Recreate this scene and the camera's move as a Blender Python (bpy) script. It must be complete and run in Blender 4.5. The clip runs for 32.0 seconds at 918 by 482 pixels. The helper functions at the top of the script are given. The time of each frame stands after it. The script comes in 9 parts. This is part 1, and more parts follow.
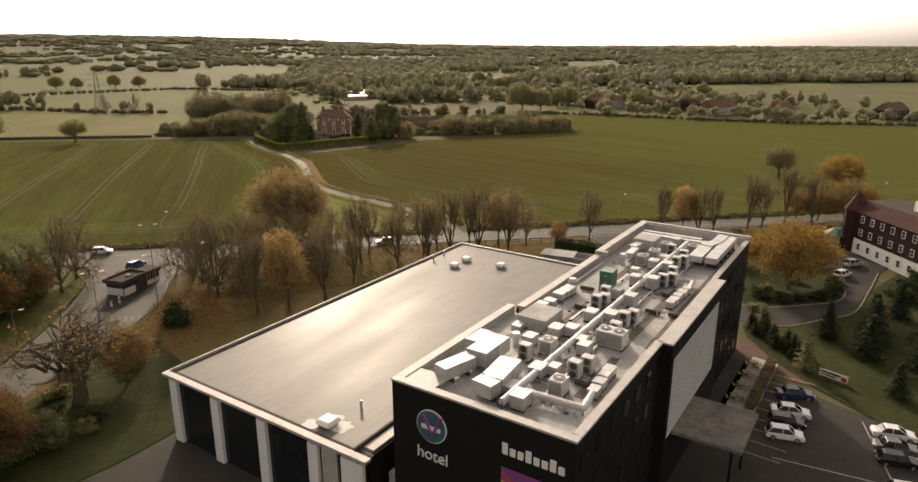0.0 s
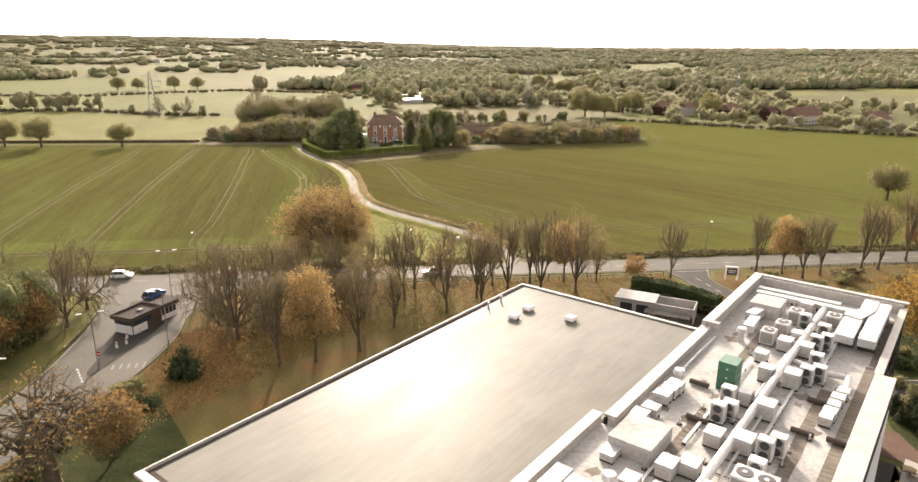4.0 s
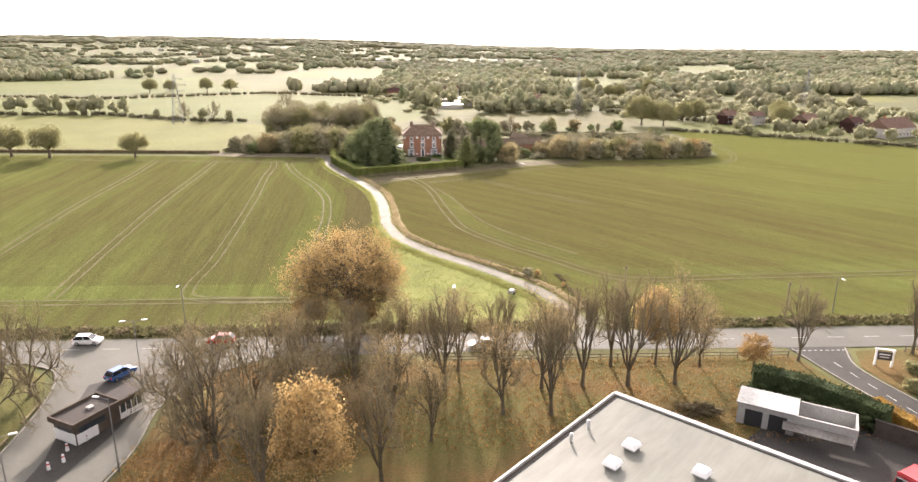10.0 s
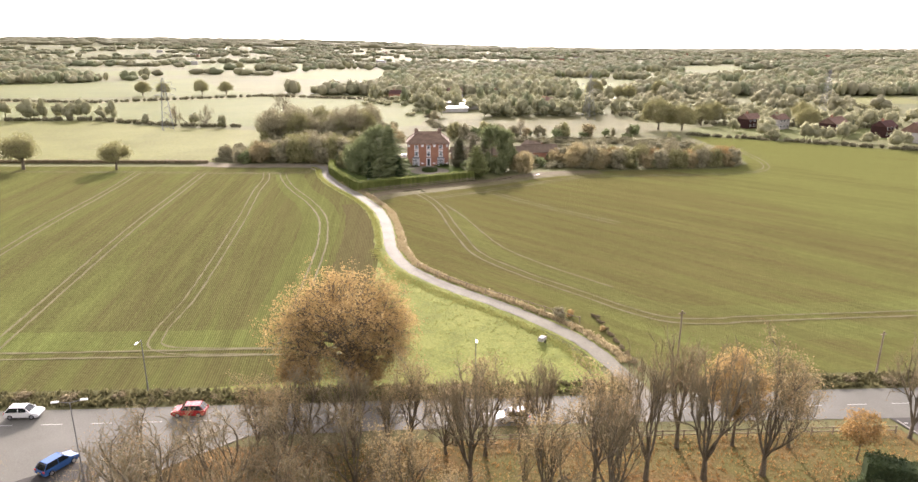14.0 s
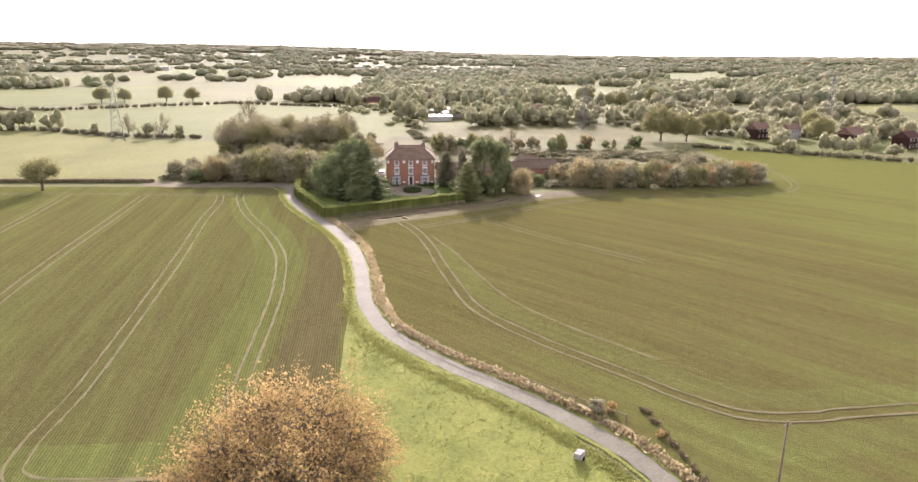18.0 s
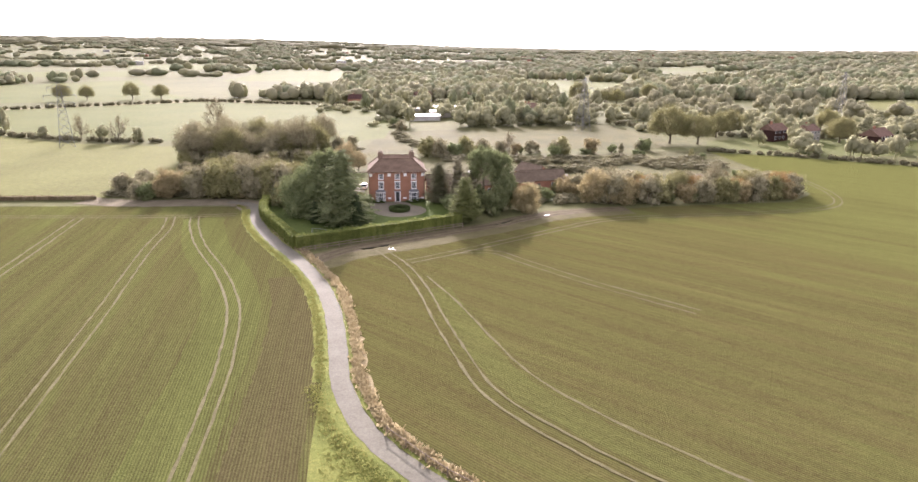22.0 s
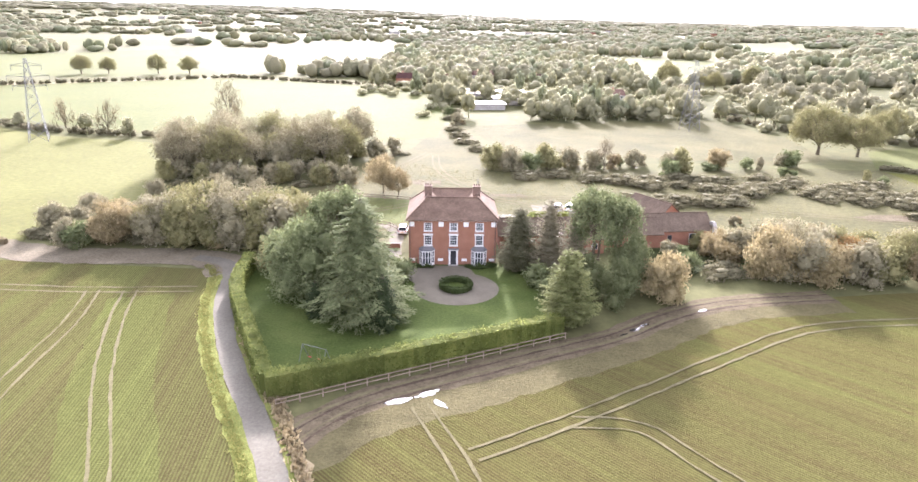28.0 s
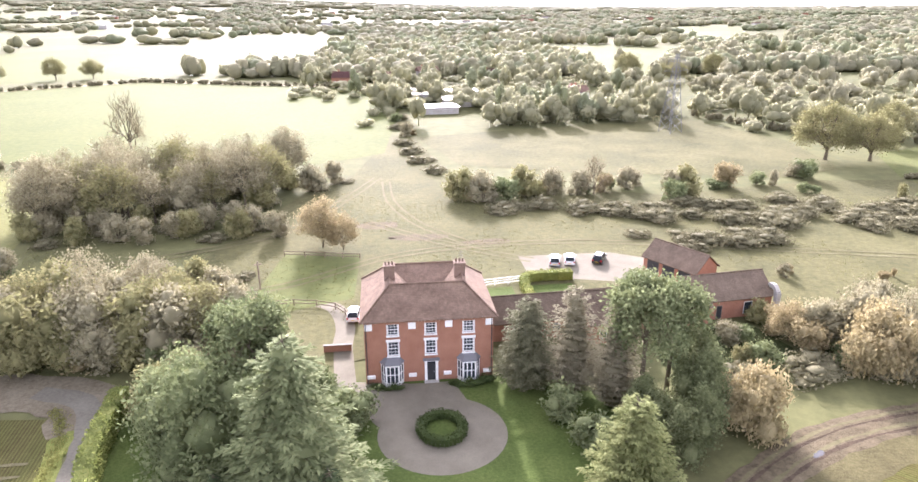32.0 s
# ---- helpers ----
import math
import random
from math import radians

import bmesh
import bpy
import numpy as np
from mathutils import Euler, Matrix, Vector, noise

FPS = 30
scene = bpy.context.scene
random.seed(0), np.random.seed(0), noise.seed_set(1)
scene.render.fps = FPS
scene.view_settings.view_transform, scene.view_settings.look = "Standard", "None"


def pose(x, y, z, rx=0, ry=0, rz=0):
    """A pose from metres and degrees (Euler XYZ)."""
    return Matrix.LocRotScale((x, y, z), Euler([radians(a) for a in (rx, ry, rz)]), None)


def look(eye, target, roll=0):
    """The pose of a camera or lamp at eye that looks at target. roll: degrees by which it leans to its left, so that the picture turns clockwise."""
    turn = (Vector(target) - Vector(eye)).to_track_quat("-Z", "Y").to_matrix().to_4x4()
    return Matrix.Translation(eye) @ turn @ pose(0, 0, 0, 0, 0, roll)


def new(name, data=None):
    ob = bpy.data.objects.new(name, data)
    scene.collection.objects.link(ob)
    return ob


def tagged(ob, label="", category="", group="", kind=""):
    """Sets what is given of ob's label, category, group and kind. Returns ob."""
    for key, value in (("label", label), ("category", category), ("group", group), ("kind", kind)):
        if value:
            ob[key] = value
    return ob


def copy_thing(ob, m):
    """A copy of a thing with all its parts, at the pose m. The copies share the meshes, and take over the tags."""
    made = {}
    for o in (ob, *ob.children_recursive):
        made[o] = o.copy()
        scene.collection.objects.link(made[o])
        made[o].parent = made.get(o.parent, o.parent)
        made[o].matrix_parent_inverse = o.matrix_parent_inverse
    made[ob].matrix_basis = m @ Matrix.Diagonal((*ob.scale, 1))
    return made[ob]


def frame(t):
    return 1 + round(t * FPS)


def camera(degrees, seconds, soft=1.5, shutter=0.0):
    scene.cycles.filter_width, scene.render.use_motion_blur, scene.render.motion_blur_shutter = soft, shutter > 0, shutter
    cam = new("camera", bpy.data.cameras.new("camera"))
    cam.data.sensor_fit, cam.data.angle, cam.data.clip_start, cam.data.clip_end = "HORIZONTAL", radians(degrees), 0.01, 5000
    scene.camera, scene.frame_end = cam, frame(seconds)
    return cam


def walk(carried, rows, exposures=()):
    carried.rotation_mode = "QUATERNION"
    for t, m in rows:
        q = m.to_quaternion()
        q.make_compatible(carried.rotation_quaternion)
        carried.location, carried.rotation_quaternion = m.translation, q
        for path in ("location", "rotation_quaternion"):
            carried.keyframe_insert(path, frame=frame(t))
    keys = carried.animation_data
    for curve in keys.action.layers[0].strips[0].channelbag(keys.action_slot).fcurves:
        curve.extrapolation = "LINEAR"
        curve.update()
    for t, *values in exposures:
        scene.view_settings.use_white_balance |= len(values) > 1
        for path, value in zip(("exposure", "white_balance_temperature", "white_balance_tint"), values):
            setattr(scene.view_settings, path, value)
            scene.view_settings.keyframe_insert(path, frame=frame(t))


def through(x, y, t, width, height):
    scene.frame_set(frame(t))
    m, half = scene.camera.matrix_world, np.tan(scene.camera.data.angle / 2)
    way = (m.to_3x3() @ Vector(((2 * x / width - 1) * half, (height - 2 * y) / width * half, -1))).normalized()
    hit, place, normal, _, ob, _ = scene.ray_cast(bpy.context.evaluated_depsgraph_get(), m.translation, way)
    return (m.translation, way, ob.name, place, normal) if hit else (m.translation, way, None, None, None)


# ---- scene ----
cam = camera(69.2, 32.0)
PATH = [
    (0, (-0.464, -307.854, 40.784), (-0.108, -305.972, 40.211), 0.1),
    (0.5, (-0.212, -305.383, 40.665), (0.147, -303.501, 40.094), 0.1),
    (1, (0.148, -302.93, 40.687), (0.509, -301.048, 40.116), 0.1),
    (1.5, (0.532, -300.404, 40.696), (0.893, -298.522, 40.124), 0.1),
    (2, (0.789, -297.896, 40.702), (1.154, -296.014, 40.131), 0.1),
    (2.5, (1.146, -295.332, 40.652), (1.511, -293.45, 40.082), 0.1),
    (3, (1.508, -292.72, 40.745), (1.859, -290.836, 40.174), 0.1),
    (3.5, (1.825, -290.282, 40.847), (2.07, -288.38, 40.279), 0.3),
    (4, (2.141, -287.424, 40.95), (2.339, -285.517, 40.381), 0.2),
    (4.5, (2.327, -284.661, 41.052), (2.412, -282.745, 40.485), 0.4),
    (6.5, (2.874, -273.364, 41.046), (2.964, -271.448, 40.481), 0.3),
    (7, (2.737, -270.533, 41.042), (2.829, -268.617, 40.478), 0.3),
    (7.5, (2.731, -268.239, 41.167), (2.821, -266.323, 40.602), 0.3),
    (8, (2.524, -265.798, 41.299), (2.616, -263.882, 40.735), 0.3),
    (8.5, (2.379, -263.194, 41.428), (2.472, -261.277, 40.863), 0.3),
    (9, (2.234, -260.588, 41.484), (2.325, -258.672, 40.917), 0.3),
    (9.5, (2.031, -257.937, 41.538), (2.124, -256.022, 40.97), 0.3),
    (10, (1.84, -255.17, 41.513), (1.933, -253.255, 40.945), 0.3),
    (10.5, (1.669, -252.363, 41.46), (1.762, -250.447, 40.892), 0.3),
    (11, (1.369, -249.606, 41.433), (1.463, -247.691, 40.865), 0.3),
    (11.5, (0.867, -247.073, 41.487), (0.964, -245.157, 40.919), 0.4),
    (12, (0.698, -244.468, 41.573), (0.794, -242.553, 41.005), 0.3),
    (12.5, (0.356, -241.844, 41.671), (0.451, -239.929, 41.101), 0.3),
    (13, (0.471, -238.992, 41.41), (0.561, -237.077, 40.841), 0.2),
    (13.5, (0.211, -236.436, 41.388), (0.3, -234.52, 40.822), 0.1),
    (14, (-0.167, -234.313, 41.422), (-0.076, -232.397, 40.855), 0.1),
    (14.5, (-0.574, -232.436, 41.637), (-0.482, -230.521, 41.068), 0.2),
    (15, (-1.446, -230.215, 42.087), (-1.346, -228.3, 41.518), 0.2),
    (15.5, (-1.467, -226.61, 42.059), (-1.371, -224.695, 41.49), 0.2),
    (17.5, (-0.817, -207.734, 40.078), (-0.748, -205.812, 39.528), 0.4),
    (18, (-0.777, -202.179, 39.58), (-0.627, -200.261, 39.032), 0.3),
    (18.5, (-1.045, -197.331, 39.536), (-0.875, -195.414, 38.989), 0.2),
    (19, (-1.125, -192.908, 39.909), (-0.949, -190.993, 39.36), 0.3),
    (19.5, (-1.182, -188.96, 39.864), (-0.998, -187.042, 39.328), 0.3),
    (20, (-1.233, -185.462, 39.787), (-1.036, -183.544, 39.254), 0.2),
    (20.5, (-1.57, -182.459, 39.737), (-1.371, -180.544, 39.194), 0.3),
    (21, (-1.711, -179.462, 39.835), (-1.512, -177.549, 39.288), 0.3),
    (21.5, (-1.39, -176.093, 39.838), (-1.193, -174.178, 39.294), 0.3),
    (22, (-1.349, -172.542, 39.708), (-1.152, -170.634, 39.144), 0.3),
    (22.5, (-1.331, -168.013, 40.093), (-1.137, -166.129, 39.452), 0.4),
    (23, (-1.25, -163.048, 40.176), (-1.055, -161.165, 39.533), 0.4),
    (23.5, (-1.158, -158.093, 40.196), (-0.962, -156.209, 39.554), 0.5),
    (24, (-1.08, -152.686, 40.374), (-0.886, -150.801, 39.733), 0.6),
    (24.5, (-0.789, -147.065, 40.482), (-0.596, -145.18, 39.841), 0.7),
    (26.5, (-1.614, -121.098, 40.543), (-1.411, -119.216, 39.895), 1.1),
    (27, (-1.896, -115.09, 40.395), (-1.698, -113.21, 39.744), 1.1),
    (27.5, (-1.678, -110.311, 40.422), (-1.604, -108.422, 39.771), 1.2),
    (28, (-1.709, -105.354, 40.037), (-1.659, -103.461, 39.394), 1.0),
    (28.5, (-1.981, -100.394, 40.249), (-1.937, -98.502, 39.6), 1.0),
    (29, (-2.192, -95.498, 40.288), (-2.156, -93.606, 39.64), 0.9),
    (29.5, (-2.654, -90.347, 40.228), (-2.622, -88.455, 39.58), 0.8),
    (30, (-3.065, -85.276, 40.242), (-3.039, -83.384, 39.592), 0.7),
    (30.5, (-3.519, -80.47, 40.202), (-3.495, -78.578, 39.552), 0.6),
    (31, (-4.383, -76.123, 39.849), (-4.353, -74.23, 39.205), 0.8),
    (31.5, (-4.443, -71.55, 40.465), (-4.41, -69.665, 39.797), 0.5),
    (32, (-4.31, -67.069, 41.08), (-4.095, -65.198, 40.407), -0.2),
]
EXPOSURE = [(0, 0.26, 8000, 19), (1, 0.46, 8000, 19), (2, 0.78, 7900, 19), (3, 1.06, 7800, 19), (4, 1.38, 7500, 19), (4.5, 1.48, 7300, 19), (6.5, 1.72, 7000, 19), (9, 1.84, 6800, 20), (12, 1.86, 6700, 20), (15, 1.84, 6500, 24), (19, 1.77, 6400, 26), (22, 1.77, 6300, 27), (24, 1.83, 6300, 27), (26.5, 2.30, 6150, 28), (28, 2.50, 5850, 27), (30, 2.52, 5850, 27), (32, 2.48, 5850, 27)]
walk(cam, [(t, look(eye, target, roll)) for t, eye, target, roll in PATH], [(t, e + 0.48, k, g) for t, e, k, g in EXPOSURE])

# ---- sky, sun ----
SUN_AZ, SUN_EL = radians(0.5), radians(22.0)
world = bpy.data.worlds.new("sky")
scene.world = world
world.use_nodes = True
wn = world.node_tree
sky = wn.nodes.new("ShaderNodeTexSky")
sky.sky_type = "NISHITA"
sky.sun_disc = False
sky.sun_elevation, sky.sun_rotation = SUN_EL, SUN_AZ
sky.air_density, sky.dust_density, sky.ozone_density = 1.0, 3.0, 1.0
veil = wn.nodes.new("ShaderNodeHueSaturation")
veil.inputs["Saturation"].default_value = 0.14
wn.links.new(sky.outputs[0], veil.inputs["Color"])
wn.links.new(veil.outputs[0], wn.nodes["Background"].inputs[0])
wn.nodes["Background"].inputs[1].default_value = 0.13
lamp = bpy.data.lights.new("sun", "SUN")
lamp.energy, lamp.angle, lamp.color = 2.3, radians(2.0), (1.0, 0.93, 0.82)
sun = new("sun", lamp)
sun.matrix_world = look((0, 0, 300), (-math.sin(SUN_AZ) * math.cos(SUN_EL), -math.cos(SUN_AZ) * math.cos(SUN_EL), 300 - math.sin(SUN_EL)))


# ---- shaders ----
def nodes_of(name):
    m = bpy.data.materials.new(name)
    m.use_nodes = True
    nt = m.node_tree
    return m, nt, nt.nodes["Principled BSDF"]


def add(nt, kind, **values):
    n = nt.nodes.new(kind)
    for k, v in values.items():
        n.inputs[k].default_value = v
    return n


def noise_of(nt, scale, detail=4.0, rough=0.6, stretch=None):
    geo = nt.nodes.new("ShaderNodeNewGeometry")
    src = geo.outputs["Position"]
    if stretch:
        mp = add(nt, "ShaderNodeMapping")
        mp.inputs["Rotation"].default_value = (0, 0, stretch[0])
        nt.links.new(src, mp.inputs["Vector"])
        ms = add(nt, "ShaderNodeMapping")
        ms.inputs["Scale"].default_value = (stretch[1], stretch[2], 1)
        nt.links.new(mp.outputs[0], ms.inputs["Vector"])
        src = ms.outputs[0]
    n = add(nt, "ShaderNodeTexNoise", Scale=scale, Detail=detail, Roughness=rough)
    nt.links.new(src, n.inputs["Vector"])
    return n.outputs["Fac"]


def ramp(nt, fac, stops):
    r = nt.nodes.new("ShaderNodeValToRGB")
    els = r.color_ramp.elements
    while len(els) < len(stops):
        els.new(0.5)
    for e, (p, c) in zip(els, stops):
        e.position, e.color = p, (*c, 1) if len(c) == 3 else c
    nt.links.new(fac, r.inputs["Fac"])
    return r.outputs["Color"]


def mixc(nt, fac, a, b, mode="MIX"):
    m = nt.nodes.new("ShaderNodeMix")
    m.data_type, m.blend_type = "RGBA", mode
    for sock, v in ((m.inputs["Factor"], fac), (m.inputs["A"], a), (m.inputs["B"], b)):
        if isinstance(v, (int, float)):
            sock.default_value = v
        elif isinstance(v, tuple):
            sock.default_value = (*v, 1)
        else:
            nt.links.new(v, sock)
    return m.outputs["Result"]


def bump(nt, fac, strength, distance, shader):
    b = add(nt, "ShaderNodeBump", Strength=strength, Distance=distance)
    nt.links.new(fac, b.inputs["Height"])
    nt.links.new(b.outputs["Normal"], shader.inputs["Normal"])


def surface(name, dark, light, scale=0.5, fine=8.0, rough=0.85, metal=0.0, relief=0.15, per_piece=0.0):
    """A surface that varies at two scales between two colours."""
    m, nt, sh = nodes_of(name)
    coarse, grain = noise_of(nt, scale), noise_of(nt, fine, 5.0, 0.7)
    col = ramp(nt, coarse, [(0.32, dark), (0.68, light)])
    col = mixc(nt, 0.45, col, ramp(nt, grain, [(0.3, tuple(c * 0.7 for c in dark)), (0.7, tuple(min(1, c * 1.15) for c in light))]))
    if per_piece:
        info = nt.nodes.new("ShaderNodeObjectInfo")
        col = mixc(nt, per_piece, col, ramp(nt, info.outputs["Random"], [(0.0, tuple(c * 0.6 for c in dark)), (1.0, light)]))
    nt.links.new(col, sh.inputs["Base Color"])
    sh.inputs["Roughness"].default_value, sh.inputs["Metallic"].default_value = rough, metal
    if rough > 0.7:
        sh.inputs["Specular IOR Level"].default_value = 0.06
    if relief:
        bump(nt, grain, relief, 0.05, sh)
    return m


def foliage(name, dark, mid, light, through=0.35):
    """Leaves that vary from clump to clump and let some light through."""
    m, nt, sh = nodes_of(name)
    geo = nt.nodes.new("ShaderNodeNewGeometry")
    info = nt.nodes.new("ShaderNodeObjectInfo")
    col = ramp(nt, geo.outputs["Random Per Island"], [(0.0, dark), (0.5, mid), (1.0, light)])
    col = mixc(nt, 0.35, col, ramp(nt, info.outputs["Random"], [(0.0, dark), (1.0, light)]))
    col = mixc(nt, 0.4, col, ramp(nt, noise_of(nt, 0.35), [(0.3, dark), (0.7, light)]))
    nt.links.new(col, sh.inputs["Base Color"])
    sh.inputs["Roughness"].default_value = 0.85
    sh.inputs["Specular IOR Level"].default_value = 0.08
    tr = nt.nodes.new("ShaderNodeBsdfTranslucent")
    nt.links.new(col, tr.inputs["Color"])
    mx = add(nt, "ShaderNodeMixShader", Fac=through)
    nt.links.new(sh.outputs[0], mx.inputs[1])
    nt.links.new(tr.outputs[0], mx.inputs[2])
    nt.links.new(mx.outputs[0], nt.nodes["Material Output"].inputs["Surface"])
    return m


def plain(name, colour, rough=0.5, metal=0.0, wear=0.25):
    return surface(name, tuple(c * (1 - wear) for c in colour), colour, 1.2, 14.0, rough, metal, 0.05)


def glassy(name, tint=(0.02, 0.025, 0.03)):
    m, nt, sh = nodes_of(name)
    nt.links.new(ramp(nt, noise_of(nt, 0.7), [(0.3, tint), (0.7, tuple(c * 2.2 for c in tint))]), sh.inputs["Base Color"])
    sh.inputs["Roughness"].default_value, sh.inputs["Specular IOR Level"].default_value = 0.06, 0.35
    return m


M = {}
M["asphalt"] = surface("asphalt", (0.094, 0.09, 0.077), (0.142, 0.136, 0.117), 0.12, 7.0, 0.72, 0, 0.05)
M["lane"] = surface("worn_asphalt", (0.096, 0.088, 0.068), (0.152, 0.14, 0.108), 0.25, 3.0, 0.75, 0, 0.15)
M["tarmac_dark"] = surface("dark_tarmac", (0.036, 0.034, 0.031), (0.068, 0.063, 0.056), 0.2, 4.0, 0.76)
M["gravel"] = surface("gravel", (0.12, 0.107, 0.08), (0.19, 0.17, 0.128), 0.3, 12.0, 0.95, 0, 0.5)
M["brick_red"] = surface("red_brick", (0.245, 0.118, 0.076), (0.345, 0.178, 0.118), 0.6, 9.0, 0.9, 0, 0.3)
M["roof_tile"] = surface("clay_tile", (0.13, 0.06, 0.045), (0.24, 0.115, 0.085), 0.7, 6.0, 0.85, 0, 0.4, 0.35)
M["barn_tile"] = surface("brown_tile", (0.10, 0.065, 0.05), (0.19, 0.12, 0.09), 0.6, 6.0, 0.9, 0, 0.4)
M["white"] = plain("white_paint", (0.8, 0.79, 0.76), 0.5, 0, 0.12)
M["black"] = plain("black_cladding", (0.009, 0.009, 0.01), 0.6, 0, 0.35)
M["glass"] = glassy("window_glass")
M["bark"] = surface("bark", (0.066, 0.055, 0.037), (0.15, 0.124, 0.085), 1.5, 9.0, 0.95, 0, 0.4)
M["twig"] = surface("twigs", (0.125, 0.106, 0.062), (0.235, 0.198, 0.12), 0.8, 5.0, 0.95, 0, 0.0)
M["black"].node_tree.nodes["Principled BSDF"].inputs["Specular IOR Level"].default_value = 0.2

# ---- small mesh tools ----
def ground_z(y):
    s = min(max((-60.0 - y) / 120.0, 0.0), 1.0)
    return -3.8 * s * s * (3 - 2 * s)


def mesh_of(name, verts, faces, material, smooth=False):
    me = bpy.data.meshes.new(name)
    me.from_pydata([tuple(v) for v in verts], [], [tuple(f) for f in faces])
    me.materials.append(material)
    if smooth:
        me.polygons.foreach_set("use_smooth", [True] * len(me.polygons))
    return me


def part(name, bm, material, parent=None, label=""):
    """Links a bmesh as one mesh object under a thing or a part."""
    me = bpy.data.meshes.new(name)
    bm.to_mesh(me)
    bm.free()
    me.materials.append(material)
    ob = new(name, me)
    ob.parent = parent
    if label:
        ob["label"] = label
    return ob


def piece(name, me, parent, loc=(0, 0, 0), rz=0.0, scale=(1, 1, 1), rx=0.0, ry=0.0):
    ob = new(name, me)
    ob.parent = parent
    ob.matrix_basis = pose(*loc, rx, ry, rz) @ Matrix.Diagonal((*scale, 1))
    return ob


def thing(name, at, rz=0.0, label="", category="", group="", kind=""):
    e = new(name)
    e.empty_display_size = 0.3
    e.matrix_basis = pose(*at, 0, 0, rz)
    return tagged(e, label, category, group, kind)


def box(bm, x0, x1, y0, y1, z0, z1, bevel=0.0, m=None):
    r = bmesh.ops.create_cube(bm, size=1.0)
    mt = Matrix.Translation(((x0 + x1) / 2, (y0 + y1) / 2, (z0 + z1) / 2)) @ Matrix.Diagonal((x1 - x0, y1 - y0, z1 - z0, 1))
    if m is not None:
        mt = m @ mt
    bmesh.ops.transform(bm, matrix=mt, verts=r["verts"])
    if bevel:
        es = list({e for v in r["verts"] for e in v.link_edges})
        bmesh.ops.bevel(bm, geom=es, offset=bevel, segments=1, affect="EDGES")
    return bm


def boxes(*specs, bevel=0.0):
    bm = bmesh.new()
    for s in specs:
        box(bm, *s, bevel=bevel)
    return bm


def rod(bm, a, b, r0, r1=None, n=8):
    a, b = Vector(a), Vector(b)
    r1 = r0 if r1 is None else r1
    d = b - a
    q = d.to_track_quat("Z", "Y").to_matrix().to_4x4()
    m = Matrix.Translation((a + b) / 2) @ q
    bmesh.ops.create_cone(bm, cap_ends=True, segments=n, radius1=r0, radius2=r1, depth=d.length, matrix=m)
    return bm


def sheet(name, outline, dz, material, step=4.0, parent=None):
    """A flat outline laid on the ground, cut finely enough to follow its slope."""
    bm = bmesh.new()
    bm.faces.new([bm.verts.new((x, y, 0)) for x, y in outline])
    ys = [y for _, y in outline]
    y = -180.0
    while y < -59.0:
        if min(ys) < y < max(ys):
            bmesh.ops.bisect_plane(bm, geom=bm.verts[:] + bm.edges[:] + bm.faces[:], plane_co=(0, y, 0), plane_no=(0, 1, 0))
        y += step
    bmesh.ops.triangulate(bm, faces=bm.faces[:])
    for v in bm.verts:
        v.co.z = ground_z(v.co.y) + dz
    for f in bm.faces:
        if f.normal.z < 0:
            f.normal_flip()
    return part(name, bm, material, parent)


def smooth_line(pts, step=1.5):
    """A smooth line through the points given, as evenly spaced points."""
    p = [Vector((*q, 0)) if len(q) == 2 else Vector(q) for q in pts]
    p = [2 * p[0] - p[1], *p, 2 * p[-1] - p[-2]]
    out = []
    for i in range(1, len(p) - 2):
        n = max(2, int((p[i + 1] - p[i]).length / step))
        for k in range(n):
            t = k / n
            out.append(0.5 * (2 * p[i] + (p[i + 1] - p[i - 1]) * t + (2 * p[i - 1] - 5 * p[i] + 4 * p[i + 1] - p[i + 2]) * t * t + (3 * p[i] - p[i - 1] - 3 * p[i + 1] + p[i + 2]) * t ** 3))
    out.append(p[-2])
    return out


def ribbon(name, pts, width, dz, material, offset=0.0, wobble=0.0, parent=None, seed=1):
    line = smooth_line(pts)
    rng = random.Random(seed)
    verts, faces = [], []
    for i, p in enumerate(line):
        d = line[min(i + 1, len(line) - 1)] - line[max(i - 1, 0)]
        side = Vector((d.y, -d.x, 0)).normalized()
        for s in (-1, 1):
            q = p + side * (offset + s * width / 2 + rng.uniform(-wobble, wobble))
            verts.append((q.x, q.y, ground_z(q.y) + dz))
        if i:
            k = 2 * i
            faces.append((k - 2, k - 1, k + 1, k))
    ob = new(name, mesh_of(name, verts, faces, material))
    ob.parent = parent
    return ob


# ---- trees ----
def tube(verts, faces, pts, radii, n):
    base = len(verts)
    for i, p in enumerate(pts):
        d = (pts[min(i + 1, len(pts) - 1)] - pts[max(i - 1, 0)]).normalized()
        a = d.orthogonal().normalized()
        b = d.cross(a)
        for k in range(n):
            t = 2 * math.pi * k / n
            verts.append(p + (a * math.cos(t) + b * math.sin(t)) * radii[i])
    for i in range(len(pts) - 1):
        for k in range(n):
            faces.append((base + i * n + k, base + i * n + (k + 1) % n, base + (i + 1) * n + (k + 1) % n, base + (i + 1) * n + k))


